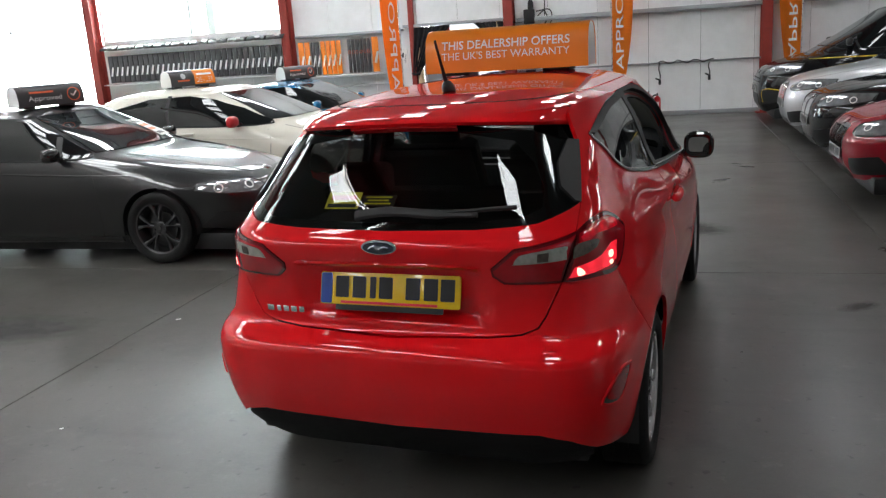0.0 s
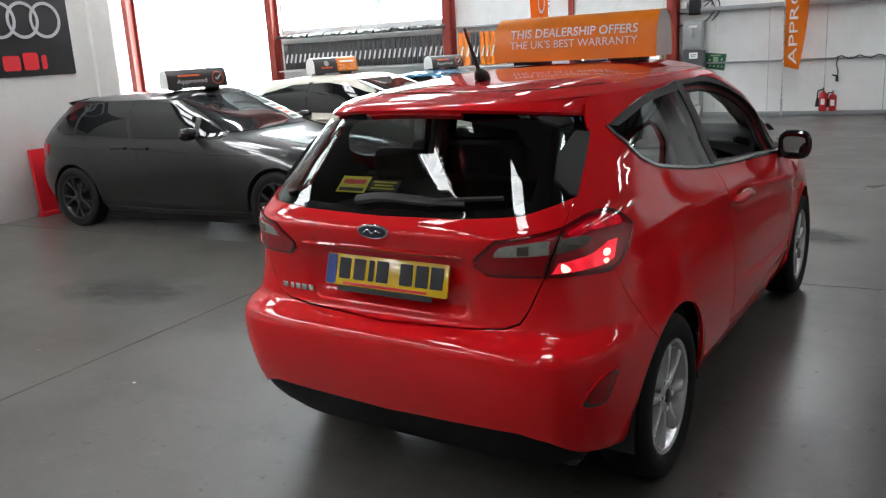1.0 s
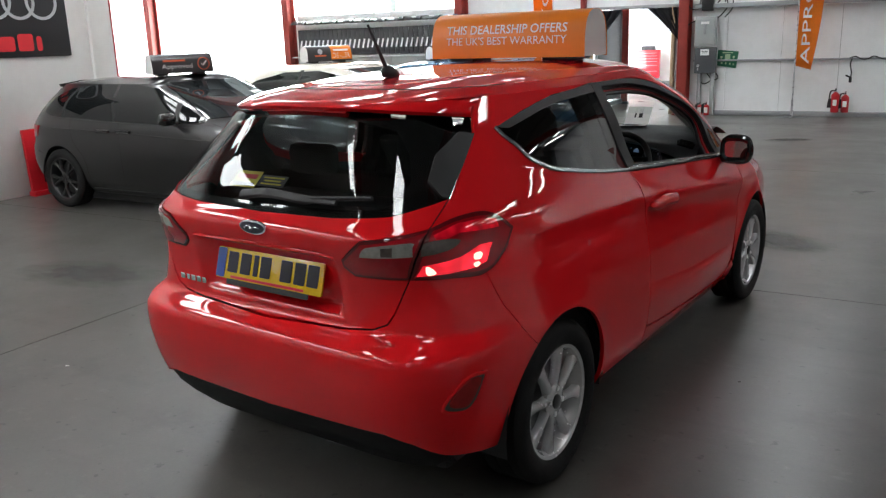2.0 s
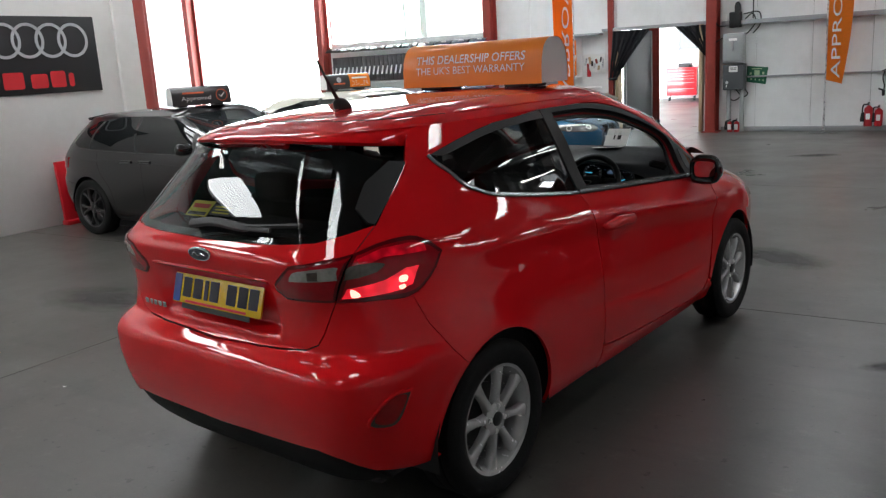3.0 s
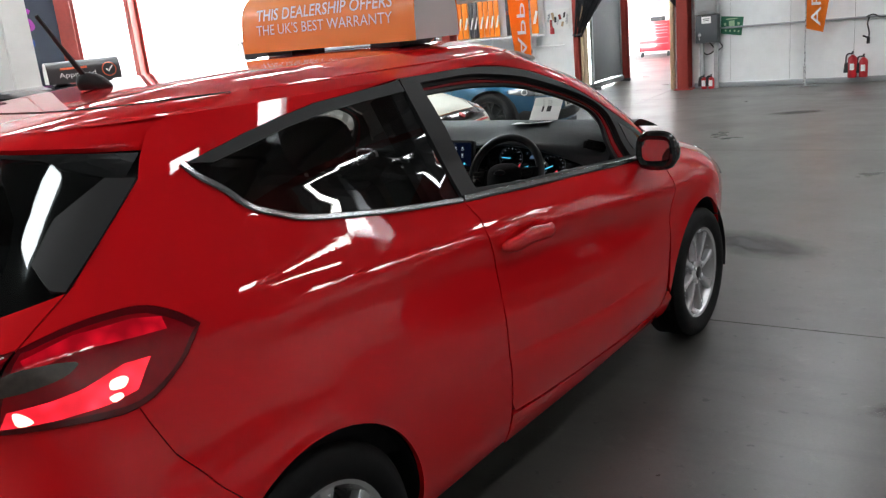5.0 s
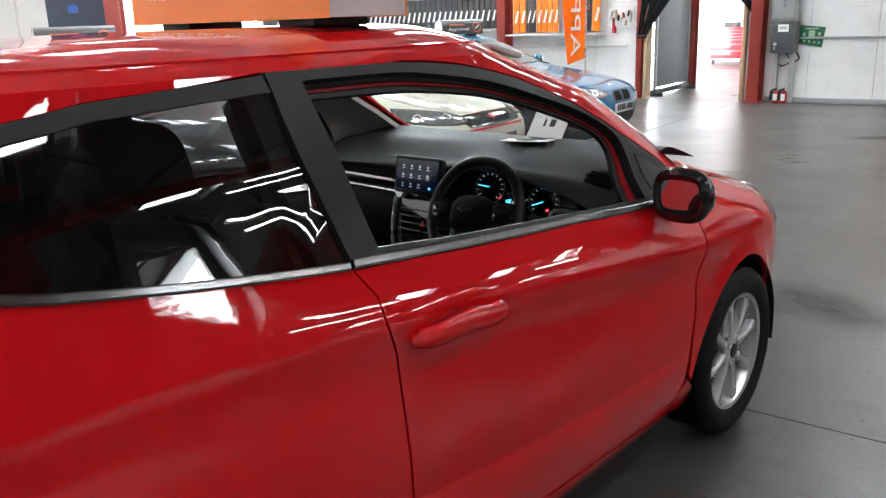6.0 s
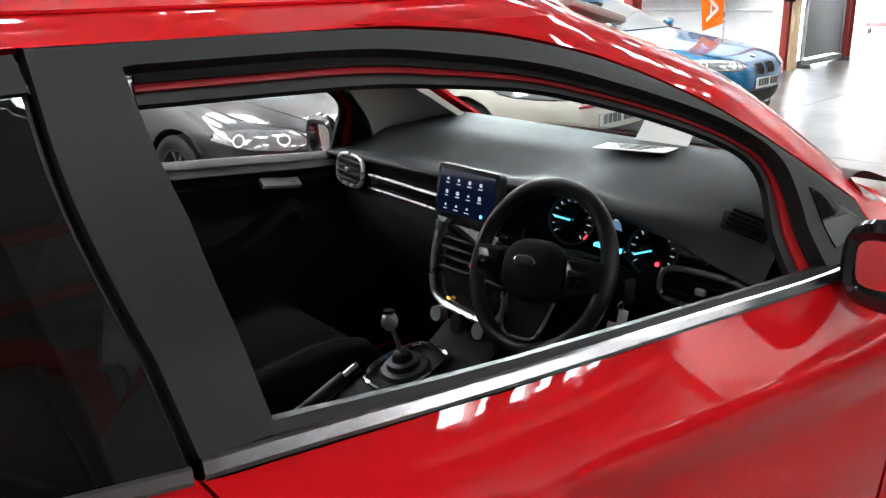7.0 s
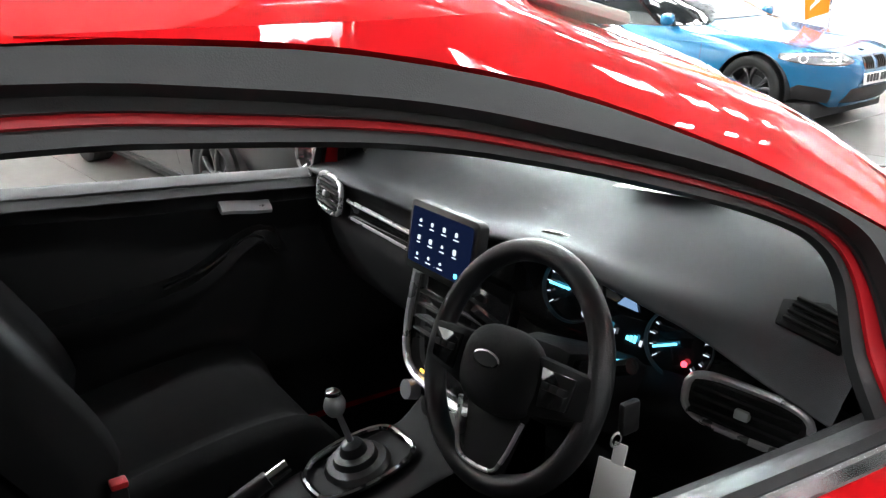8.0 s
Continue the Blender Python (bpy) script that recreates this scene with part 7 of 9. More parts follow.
    for s in (-1, 1):
        part("spoke", prism([(s * 0.06, 0.03), (s * 0.162, 0.026), (s * 0.165, -0.028), (s * 0.07, -0.05)][::s], 0.022, 0.005), GRAIN_BLACK, sw, m=Matrix.Translation((0, -0.018, 0)))
        part("switch_pad", prism([(s * 0.085, 0.02), (s * 0.145, 0.018), (s * 0.14, -0.024), (s * 0.09, -0.032)][::s], -0.006, 0.002), GLOSS_BLACK, sw, m=Matrix.Translation((0, -0.02, 0)))
        for k in range(3):
            part("switch", box(0.014, 0.006, 0.01, (s * 0.115 - 0.015 + 0.015 * k, -0.027, -0.002), 0.002), GRAIN_BLACK, sw)
    part("lower_spoke", prism([(-0.058, -0.05), (0.058, -0.05), (0.034, -0.156), (-0.034, -0.156)], 0.018, 0.004), GRAIN_BLACK, sw, m=Matrix.Translation((0, -0.01, 0)))
    part("spoke_trim", tube(smooth_line([(-0.066, -0.014, -0.062), (-0.05, -0.016, -0.115), (-0.03, -0.016, -0.138), (0.03, -0.016, -0.138), (0.05, -0.016, -0.115), (0.066, -0.014, -0.062)], 5), 0.0032, 8), SATIN_METAL, sw)
    part("column_cover", box(0.13, 0.2, 0.12, (0, 0.14, -0.01), 0.03), GRAIN_BLACK, sw)
    for s in (-1, 1):
        part("stalk", tube(smooth_line([(s * 0.05, 0.07, 0.02), (s * 0.11, 0.06, 0.035), (s * 0.16, 0.05, 0.05)], 4), 0.011, 8), GLOSS_BLACK, sw)
    # ignition key with a pale tag
    key = thing("key_tag", Matrix.Translation((0.5, 2.345, 0.835)), "pale paper tag hanging from the ignition key", "key tag")
    part("tag", box(0.05, 0.003, 0.062, (0, 0, -0.015), 0.004), PAPER, key, m=pose(0, 0, 0, -10, 6, 22))
    part("tag_tab", box(0.018, 0.003, 0.03, (0, 0, 0.028), 0.004), PAPER, key, m=pose(0, 0, 0, -10, 6, 22))
    part("key_ring", moved(lathe([(0.009, -0.001), (0.011, 0), (0.009, 0.001), (0.007, 0)], 16, "x", closed=True), Matrix.Translation((0, 0, 0.05))), SATIN_METAL, key)
    part("key_head", box(0.012, 0.03, 0.045, (0, 0.02, 0.075), 0.005), TRIM_BLACK, key)
    # console, lever, hand brake
    con = part("centre_console", prism([(1.75, 0.4), (1.75, 0.6), (2.05, 0.605), (2.15, 0.628), (2.36, 0.658), (2.46, 0.74), (2.56, 0.76), (2.56, 0.4)], 0.21, 0.015, axis="x"), GRAIN_BLACK, car, "black centre console", m=Matrix.Translation((-0.1, 0.015, -0.04)))
    ringp = smooth_line([(0.02, 2.155, 0.636), (0.075, 2.135, 0.634), (0.13, 2.15, 0.636), (0.145, 2.23, 0.648), (0.125, 2.315, 0.66), (0.07, 2.33, 0.662), (0.012, 2.315, 0.66), (-0.002, 2.23, 0.648)], 4, closed=True)
    part("gaiter_ring", tube(ringp, 0.007, 8, closed=True), CHROME, con)
    part("gaiter", moved(lathe([(0.062, 0.0), (0.055, 0.01), (0.042, 0.014), (0.038, 0.026), (0.026, 0.03), (0.02, 0.046), (0.01, 0.052)], 16), Matrix.Translation((0.07, 2.232, 0.643)) @ pose(0, 0, 0, 12, 0, 0)), LEATHER, con)
    part("gear_lever", tube([(0.069, 2.226, 0.68), (0.065, 2.205, 0.748)], 0.006, 8), SATIN_METAL, con)
    kn = bmesh.new()
    bmesh.ops.create_uvsphere(kn, u_segments=20, v_segments=12, radius=0.02)
    part("gear_knob", moved(kn, Matrix.Translation((0.061, 2.2, 0.768)) @ Matrix.Diagonal((1, 1, 1.15, 1))), SATIN_METAL, con)
    part("knob_cap", moved(lathe([(0.0, 0.0), (0.015, 0.0), (0.013, 0.006), (0.0, 0.007)], 18), Matrix.Translation((0.061, 2.198, 0.79))), GLOSS_BLACK, con)
    part("hand_brake", tube([(0.055, 1.84, 0.575), (0.064, 1.97, 0.632), (0.073, 2.065, 0.678)], 0.016, 12), LEATHER, con)
    part("brake_button", tube([(0.073, 2.065, 0.678), (0.0765, 2.1, 0.695)], 0.0125, 12), CHROME, con)
    part("cup_holder", moved(lathe([(0.036, 0.0), (0.04, 0.006), (0.036, 0.012), (0.032, 0.006)], 24, closed=True), Matrix.Translation((0.0, 2.05, 0.605))), GLOSS_BLACK, con)
    # seats
    def cushion(sx, sy, sz, crown=0.03, bolster=0.03):
        b = bmesh.new()
        bmesh.ops.create_grid(b, x_segments=16, y_segments=16, size=0.5)
        for v in b.verts:
            x, y = v.co.x * 2, v.co.y * 2
            edge = (1 - abs(x) ** 5) * (1 - abs(y) ** 5)
            z = sz * (0.35 + 0.65 * max(0, edge) ** 0.55) + crown * (1 - y * y) * 0.5 + bolster * math.exp(-((abs(x) - 0.8) / 0.16) ** 2) - 0.012 * math.exp(-((abs(x) - 0.56) / 0.05) ** 2)
            v.co = (x * sx / 2, y * sy / 2, z)
        ring = [e for e in b.edges if e.is_boundary]
        got = bmesh.ops.extrude_edge_only(b, edges=ring)
        for v in [g for g in got["geom"] if isinstance(g, bmesh.types.BMVert)]:
            v.co.z = 0.0
        bmesh.ops.recalc_face_normals(b, faces=list(b.faces))
        return b
    for x in (-0.365, 0.365):
        seat = new("front_seat")
        seat.parent = car
        seat.matrix_basis = Matrix.Translation((x, 0.06 if x < 0 else -0.16, -0.03))
        part("seat_cushion", cushion(0.5, 0.54, 0.14, 0.03, 0.035), CLOTH, seat, m=Matrix.Translation((0, 1.96, 0.5)) @ pose(0, 0, 0, 7, 0, 0), sharp=75)
        part("backrest", cushion(0.5, 0.66, 0.1, 0.02, 0.05), CLOTH, seat, m=Matrix.Translation((0, 1.57, 0.9)) @ pose(0, 0, 0, -59, 0, 0) @ Matrix.Rotation(math.pi, 4, "Z"), sharp=75)
        part("backrest_shell", box(0.46, 0.06, 0.62, (0, 1.54, 0.9), 0.025, turn=(31, 0, 0)), GRAIN_BLACK, seat)
        hr = bmesh.new()
        bmesh.ops.create_uvsphere(hr, u_segments=24, v_segments=14, radius=1)
        for v in hr.verts:
            e = lambda a, p: math.copysign(abs(a) ** p, a)
            v.co = (0.135 * e(v.co.x, 0.6), 0.05 * e(v.co.y, 0.8), 0.085 * e(v.co.z, 0.6))
        part("headrest", moved(hr, Matrix.Translation((0, 1.42 if x > 0 else 1.5, 1.265 if x > 0 else 1.225)) @ pose(0, 0, 0, 14, 0, 0)), CLOTH, seat, sharp=75)
        for s in (-0.07, 0.07):
            part("headrest_post", tube([(s, 1.43 if x > 0 else 1.49, 1.1), (s, 1.425 if x > 0 else 1.5, 1.2)], 0.006, 8), SATIN_METAL, seat)
        part("seat_base", box(0.42, 0.46, 0.22, (0, 1.95, 0.4), 0.03), GRAIN_BLACK, seat)
        part("belt_buckle", box(0.03, 0.03, 0.06, (-0.24 if x > 0 else 0.245, 1.8, 0.66), 0.006), GRAIN_BLACK, seat)
        part("buckle_button", box(0.026, 0.028, 0.012, (-0.24 if x > 0 else 0.245, 1.803, 0.694), 0.004), RED_PRINT, seat)
    bench = new("rear_bench")
    bench.parent = car
    part("seat_cushion", cushion(1.16, 0.5, 0.14, 0.02, 0.0), CLOTH, bench, m=Matrix.Translation((0, 1.13, 0.5)), sharp=75)
    part("backrest", cushion(1.12, 0.56, 0.1, 0.01, 0.0), CLOTH, bench, m=Matrix.Translation((0, 0.83, 0.82)) @ pose(0, 0, 0, -66, 0, 0) @ Matrix.Rotation(math.pi, 4, "Z"), sharp=75)
    for x in (-0.36, 0.36):
        part("headrest", box(0.25, 0.08, 0.13, (x, 0.72, 1.13), 0.035, seg=3), CLOTH, bench)
    part("parcel_shelf", box(1.02, 0.46, 0.03, (0, 0.47, 0.99), 0.01), GRAIN_BLACK, car, "dark parcel shelf")
    part("boot_trim", box(1.1, 0.5, 0.4, (0, 0.42, 0.6), 0.05), GRAIN_BLACK, car)
    # linings behind the outer skins
    for s in (1, -1):
        card = S((1.45, 1.05), (1.5, 0.28), (3.0, 0.28), (2.95, 0.93), (2.5, 0.955), (2.0, 0.99))
        dc = part("door_card", H.panel(card, off=-0.085, step=0.08, thick=-0.05, side=s), GRAIN_BLACK, car, "black grained door lining")
        part("door_top", H.ribbon(S((1.5, 1.035), (1.8, 1.008), (2.2, 0.975), (2.6, 0.945), (2.83, 0.93)), 0.07, -0.055, 0.022, side=s), GRAIN_BLACK, dc)
        part("arm_rest", H.ribbon(S((1.62, 0.74), (1.9, 0.745), (2.15, 0.755), (2.3, 0.8), (2.4, 0.87)), 0.045, -0.1, -0.045, side=s), GRAIN_BLACK, dc)
        part("arm_rest_trim", H.ribbon(S((2.1, 0.772), (2.22, 0.785), (2.3, 0.815), (2.38, 0.87)), 0.01, -0.14, -0.006, side=s), GLOSS_BLACK, dc)
        part("inner_handle", H.ribbon(S((2.25, 0.98), (2.28, 0.977), (2.33, 0.968), (2.37, 0.964)), 0.016, -0.1, -0.016, side=s), SATIN_METAL, dc, "satin metal door pull")
        qt = S((0.55, 0.5), (1.5, 0.35), (1.48, 1.02), (1.12, 1.065), (0.9, 1.1), (0.75, 1.15), (0.66, 1.22), (0.6, 1.3), (0.62, 1.395), (0.5, 1.3), (0.42, 1.1))
        part("quarter_lining", H.panel(qt, off=-0.06, step=0.09, thick=0.0, side=s), GRAIN_BLACK, car)
        bp = S((1.36, 1.39), (1.47, 1.395), (1.53, 1.05), (1.5, 0.5), (1.4, 0.5), (1.42, 1.04))
        part("pillar_trim", H.panel(bp, off=-0.07, step=0.09, thick=0.03, side=s), GRAIN_BLACK, car)
        part("seat_belt", tube([(s * 0.55, 1.47, 1.3), (s * 0.62, 1.48, 0.95), (s * 0.64, 1.5, 0.6)], 0.02, 8, flat=0.1), CLOTH, car)
    part("cabin_carpet", box(1.3, 2.3, 0.04, (0, 1.8, 0.32), 0.01), CLOTH, car)
    part("interior_mirror", box(0.22, 0.03, 0.065, (0.0, 2.3, 1.345), 0.015, turn=(8, 0, 14)), TRIM_BLACK, car)
    part("mirror_stem", tube([(0, 2.32, 1.36), (0, 2.38, 1.39)], 0.012, 8), TRIM_BLACK, car)
    part("sensor_cover", box(0.16, 0.09, 0.03, (0, 2.44, 1.375), 0.012, turn=(-28, 0, 0)), TRIM_BLACK, car)
    for s in (-1, 1):
        part("sun_visor", box(0.4, 0.14, 0.015, (s * 0.27, 2.3, 1.4), 0.007, turn=(-14, 0, 0)), LINING, car)
    part("windscreen_wiper", tube(smooth_line([(-0.5, 3.08, 1.02), (-0.1, 3.16, 1.018), (0.25, 3.17, 1.02)], 5), 0.008, 6), TRIM_BLACK, car)


cabin(bpy.data.objects["hatchback_car"])
sheet = thing("price_sheet", Matrix.Translation((0.205, 2.755, 1.079)) @ pose(0, 0, 0, -4, 0, 20), "white printed sheet lying on the dashboard", "paper")
part("sheet", box(0.17, 0.11, 0.001), PAPER, sheet)
for k in range(4):
    part("printed_line", box(0.11 - 0.02 * k, 0.006, 0.001, (0, 0.036 - 0.022 * k, 0.0012)), INK, sheet)
card = thing("number_card", Matrix.Translation((0.19, 2.87, 1.07)) @ pose(0, 0, 0, -42, 0, 4), "white card with dark figures leaning against the windscreen", "card")
part("card_sheet", box(0.145, 0.001, 0.13, (0, 0, 0.065)), PAPER, card)
for x, wd in ((-0.018, 0.009), (0.014, 0.022)):
    part("printed_bar", box(wd, 0.001, 0.03, (x, -0.0012, 0.065)), INK, card)
stick = thing("window_sticker", Matrix.Translation((-0.13, 0.205, 1.135)) @ pose(0, 0, 0, -50, 0, 0), "yellow and red dealer sticker inside the rear window", "sticker")
part("sticker_left", box(0.13, 0.001, 0.075, (-0.07, 0, 0)), YELLOW_STICKER, stick)
part("sticker_bar", box(0.1, 0.001, 0.02, (-0.07, -0.0015, 0.012)), RED_PRINT, stick)
part("sticker_bar", box(0.11, 0.001, 0.015, (-0.07, -0.0015, -0.024)), INK, stick)
part("sticker_right", box(0.13, 0.001, 0.05, (0.065, 0, 0.0)), INK, stick)
for k in range(3):
    part("sticker_line", box(0.1 - 0.02 * (k % 2), 0.001, 0.006, (0.065, -0.0015, 0.014 - 0.014 * k)), YELLOW_STICKER, stick)


# ---- the other cars ----
def parked_car(name, m, label, paint, d):
    """A parked car from a few dimensions: skin, glass, lamps, grille, wheels, mirrors, handles, joints."""
    L, W, zt = d["length"], d["half"], d["top"]
    ym, belt = L * 0.46, d["belt"]
    ra, fa, R = d["rear_axle"], d["front_axle"], d["tyre"]
    zb = d.get("low", 0.2)
    H = Hull(ym, d["rear"], d["front"],
             [(zb, 0.86 * W), (zb + 0.15, 0.955 * W), (zb + 0.35, 0.99 * W), (zb + 0.5, W), (belt - 0.12, 0.985 * W), (belt, 0.945 * W), ((belt + zt) / 2, 0.86 * W), (zt - 0.06, 0.755 * W), (zt, 0.70 * W)],
             [(zb, 6), (belt, 6), (zt, 4.8)], [(zb, 4.2), (0.6, 4.6), (belt, 4.0), (zt, 4.8)])
    car = thing(name, m, label, "car", "parked cars")
    S = lambda *q: [H.side(y, z) for y, z in q]
    F = lambda x, z: H.end(x, z, False)
    ar = R * 1.13
    half = [(0.0, zb + 0.02)] + [H.end(x, zb + 0.02) for x in (0.3, 0.6)] + [H.side(ra - ar - 0.02, zb + 0.04)]
    half += list(reversed(arc(H, ra, R, ar, 0, 180, 18)))[0:] + [H.side(ra + ar + 0.02, zb), H.side(fa - ar - 0.02, zb)]
    half += list(reversed(arc(H, fa, R, ar, 2, 180, 18))) + [F(0.5, zb + 0.03), (math.pi, zb + 0.03), (math.pi, zt)] + [H.side(y, zt) for y in (ym + 0.3, ym)] + [(0.0, zt)]
    half = [(max(0, a), z) for a, z in half]
    for s in (1, -1):
        part("body_side", H.panel(half, step=0.07, zstep=0.03, thick=0.03, side=s), paint, car, sharp=40)
    part("roof", H.dome(d.get("crown", 0.055), 3.4, n=64), d.get("roof_paint", paint), car, sharp=30)
    part("underbody", box(W * 1.6, L * 0.9, 0.16, (0, L / 2, zb + 0.0), 0.03), TRIM_BLACK, car)
    # glass
    for s in (1, -1):
        wl = S(*d["windows"])
        part("side_glass", H.panel(wl, off=0.009, step=0.07, zstep=0.03, thick=0.012, side=s), SHADED, car, "dark side glass")
        part("glass_trim", H.ribbon(wl[d["trim"][0]:d["trim"][1]], 0.02, 0.004, 0.005, side=s, curve=3), d.get("trim_mat", TRIM_BLACK), car)
        for a, b in d["pillars"]:
            part("window_pillar", H.ribbon(S(a, b), 0.055, 0.006, 0.004, side=s, curve=6), TRIM_BLACK, car)
        for line in d["joints"]:
            part("panel_joint", H.ribbon(S(*line), 0.006, 0.0006, 0.0008, side=s, curve=4), SEAM, car)
        for y, z in d["handles"]:
            part("door_handle", H.ribbon(S((y - 0.1, z - 0.004), (y - 0.07, z), (y + 0.07, z), (y + 0.1, z - 0.004)), 0.028, 0.008, 0.018, side=s, curve=3), d.get("handle_mat", paint), car)
        part("side_crease", H.ribbon(S((ra - 0.1, belt - 0.1), (ym, belt - 0.13), (fa + 0.1, belt - 0.18)), 0.018, 0.0, 0.003, side=s, curve=8), paint, car)
        part("sill_trim", H.ribbon(S((ra + ar + 0.06, zb + 0.05), (ym, zb + 0.045), (fa - ar - 0.06, zb + 0.05)), 0.06, 0.004, 0.012, side=s, curve=6), d.get("sill_mat", TRIM_BLACK), car)
        # mirror
        my, mz = d["mirror"]
        mir = new("door_mirror")
        mir.parent = car
        x0 = float(H.bare(np.array([H.side(my, mz)[0]]), np.array([mz]))[0][0])
        mir.matrix_basis = Matrix.Translation((s * (x0 + 0.13), my, mz + 0.04))
        sh = bmesh.new()
        bmesh.ops.create_uvsphere(sh, u_segments=20, v_segments=12, radius=1)
        for v in sh.verts:
            e = lambda a: math.copysign(abs(a) ** 0.7, a)
            v.co = (0.1 * e(v.co.x), 0.07 * e(v.co.y) if v.co.y > 0 else 0.02 * e(v.co.y), 0.065 * e(v.co.z))
        part("mirror_shell", sh, d.get("mirror_mat", paint), mir, sharp=60)
        part("mirror_glass", prism(rounded(0.15, 0.095, 0.03), -0.004), CHROME, mir, m=Matrix.Translation((0, -0.02, 0)))
        part("mirror_arm", tube([(-s * 0.16, 0.02, -0.06), (-s * 0.06, 0.01, -0.03)], 0.024, 8), TRIM_BLACK, mir)
        # front lamp
        lamp = new("headlamp")
        lamp.parent = car
        pts = [H.free(*q) for q in d["headlamp"]]
        part("lamp_lens", H.panel(pts, off=0.008, step=0.05, thick=0.02, side=s), HEADLAMP, lamp, "clear headlamp")
        part("lamp_rim", H.ribbon(pts + pts[:1], 0.014, 0.003, 0.004, side=s, curve=3), TRIM_BLACK, lamp)
        cx = np.mean([p[0] for p in pts])
        cz = np.mean([p[1] for p in pts])
        for k in (-0.22, 0.22):
            lo, hi = min(p[0] for p in pts), max(p[0] for p in pts)
            c, n = H.skin(np.array([cx + k * (hi - lo)]), np.array([cz]), 0.006)
            rg = moved(lathe([(0.036, -0.003), (0.043, 0.0), (0.036, 0.003), (0.03, 0.0)], 24, "y", closed=True), Vector(n[0]).to_track_quat("Y", "Z").to_matrix().to_4x4())
            rg.transform(Matrix.Translation(c[0]))
            if s < 0:
                rg.transform(Matrix.Diagonal((-1, 1, 1, 1)))
            part("lamp_ring", rg, WHITE_PRINT, lamp)
        # rear lamp
        tl = [H.free(*q) for q in d["tail_lamp"]]
        part("tail_lamp", H.panel(tl, off=0.008, step=0.05, thick=0.02, side=s), LENS_RED, car, "red tail lamp")
        # wheels
        for ay in (ra, fa):
            mm = Matrix.Translation((s * (W - 0.115), ay, R)) @ (Matrix() if s > 0 else Matrix.Rotation(math.pi, 4, "Z")) @ Matrix.Rotation(radians(20 if ay > 2 else 47), 4, "X")
            alloy_wheel(car, mm, R, R * 0.72, 0.215, d.get("spokes", 5), d.get("alloy", DARK_ALLOY), True, 0.05)
            bm = bmesh.new()
            rows = [[bm.verts.new((s * x, ay + ar * 1.02 * math.cos(radians(a)), R + ar * 1.02 * math.sin(radians(a)))) for a in range(-10, 191, 10)] for x in (W - 0.04, W - 0.42)]
            for j in range(20):
                bm.faces.new((rows[0][j], rows[0][j + 1], rows[1][j + 1], rows[1][j]))
            bm.faces.new(rows[1])
            part("wheel_liner", bm, TRIM_BLACK, car)
    wrap = lambda half: half + [(2 * math.pi - a, z) for a, z in reversed(half) if abs(a - math.pi) > 1e-6]
    wz0, wz1 = d["screen"]
    xs0, xs1 = d["screen_half"]
    scr = [(math.pi, wz0)] + [F(x, wz0) for x in (xs0 * 0.5, xs0 * 0.85, xs0)] + [F(xs0 + (xs1 - xs0) * t, wz0 + (wz1 - wz0) * t) for t in (0.25, 0.5, 0.75, 1)] + [F(xs1 * 0.5, wz1), (math.pi, wz1)]
    part("windscreen", H.panel(wrap(scr), off=0.009, step=0.07, zstep=0.03, thick=0.012), WINDSCREEN, car, "sloping windscreen")
    if d.get("card"):
        pc = part("price_card", H.panel([F(0.36, 1.03), F(0.6, 1.03), F(0.52, 1.2), F(0.36, 1.2)], off=0.012, step=0.07, zstep=0.03, thick=0.0, side=-1), PAPER, car, "white and orange price card on the windscreen")
        for z, c in ((1.045, INK), (1.085, ORANGE_RED), (1.125, ORANGE_RED), (1.16, INK)):
            part("card_line", H.panel([F(0.39, z), F(0.53, z), F(0.51, z + 0.022), F(0.39, z + 0.022)], off=0.014, step=0.07, zstep=0.03, thick=0.0, side=-1), c, pc)
    rg = d.get("rear_glass")
    if rg:
        z0, z1, x0, x1 = rg
        part("rear_window", H.panel(both_sides([(0.0, z0), H.end(x0 * 0.7, z0), H.end(x0, z0 + 0.02), H.end(x1, z1), (0.0, z1)]), off=0.009, step=0.07, zstep=0.03, thick=0.012), SHADED, car, "dark rear window")
        bm = bmesh.new()
        xs, ys = H.bare(np.linspace(-0.33, 0.33, 25), np.full(25, zt))
        rows = [[bm.verts.new((x * q, ym + (y - ym) * q, zt + dz)) for q, dz in ((0.9, 0.03), (1.0, 0.008), (1.06, -0.004), (1.055, -0.03), (1.0, -0.04))] for x, y in zip(xs, ys)]
        for a, b in zip(rows, rows[1:]):
            for j in range(4):
                bm.faces.new((a[j], b[j], b[j + 1], a[j + 1]))
        bmesh.ops.recalc_face_normals(bm, faces=list(bm.faces))
        part("roof_spoiler", bm, paint, car, sharp=50)
    # nose: grille, intakes, bonnet joint, badge, plate
    for kind, pts, mat, lab in d["nose"]:
        q = [F(x, z) for x, z in pts]
        if abs(pts[0][0]) < 1e-6:
            part(kind, H.panel(wrap([(math.pi if abs(x) < 1e-6 else a, z) for (a, z), (x, _) in zip(q, pts)]), off=0.004, step=0.06, thick=0.02), mat, car, lab)
        else:
            for s in (1, -1):
                part(kind, H.panel(q, off=0.004, step=0.06, thick=0.02, side=s), mat, car, lab)
    for x, z0, z1 in d.get("slats", ()):
        for s in (1, -1):
            part("grille_slat", H.ribbon([F(x, z0), F(x, (z0 + z1) / 2), F(x, z1)], 0.01, 0.006, 0.006, side=s, curve=3), CHROME if d.get("bright") else GLOSS_BLACK, car)
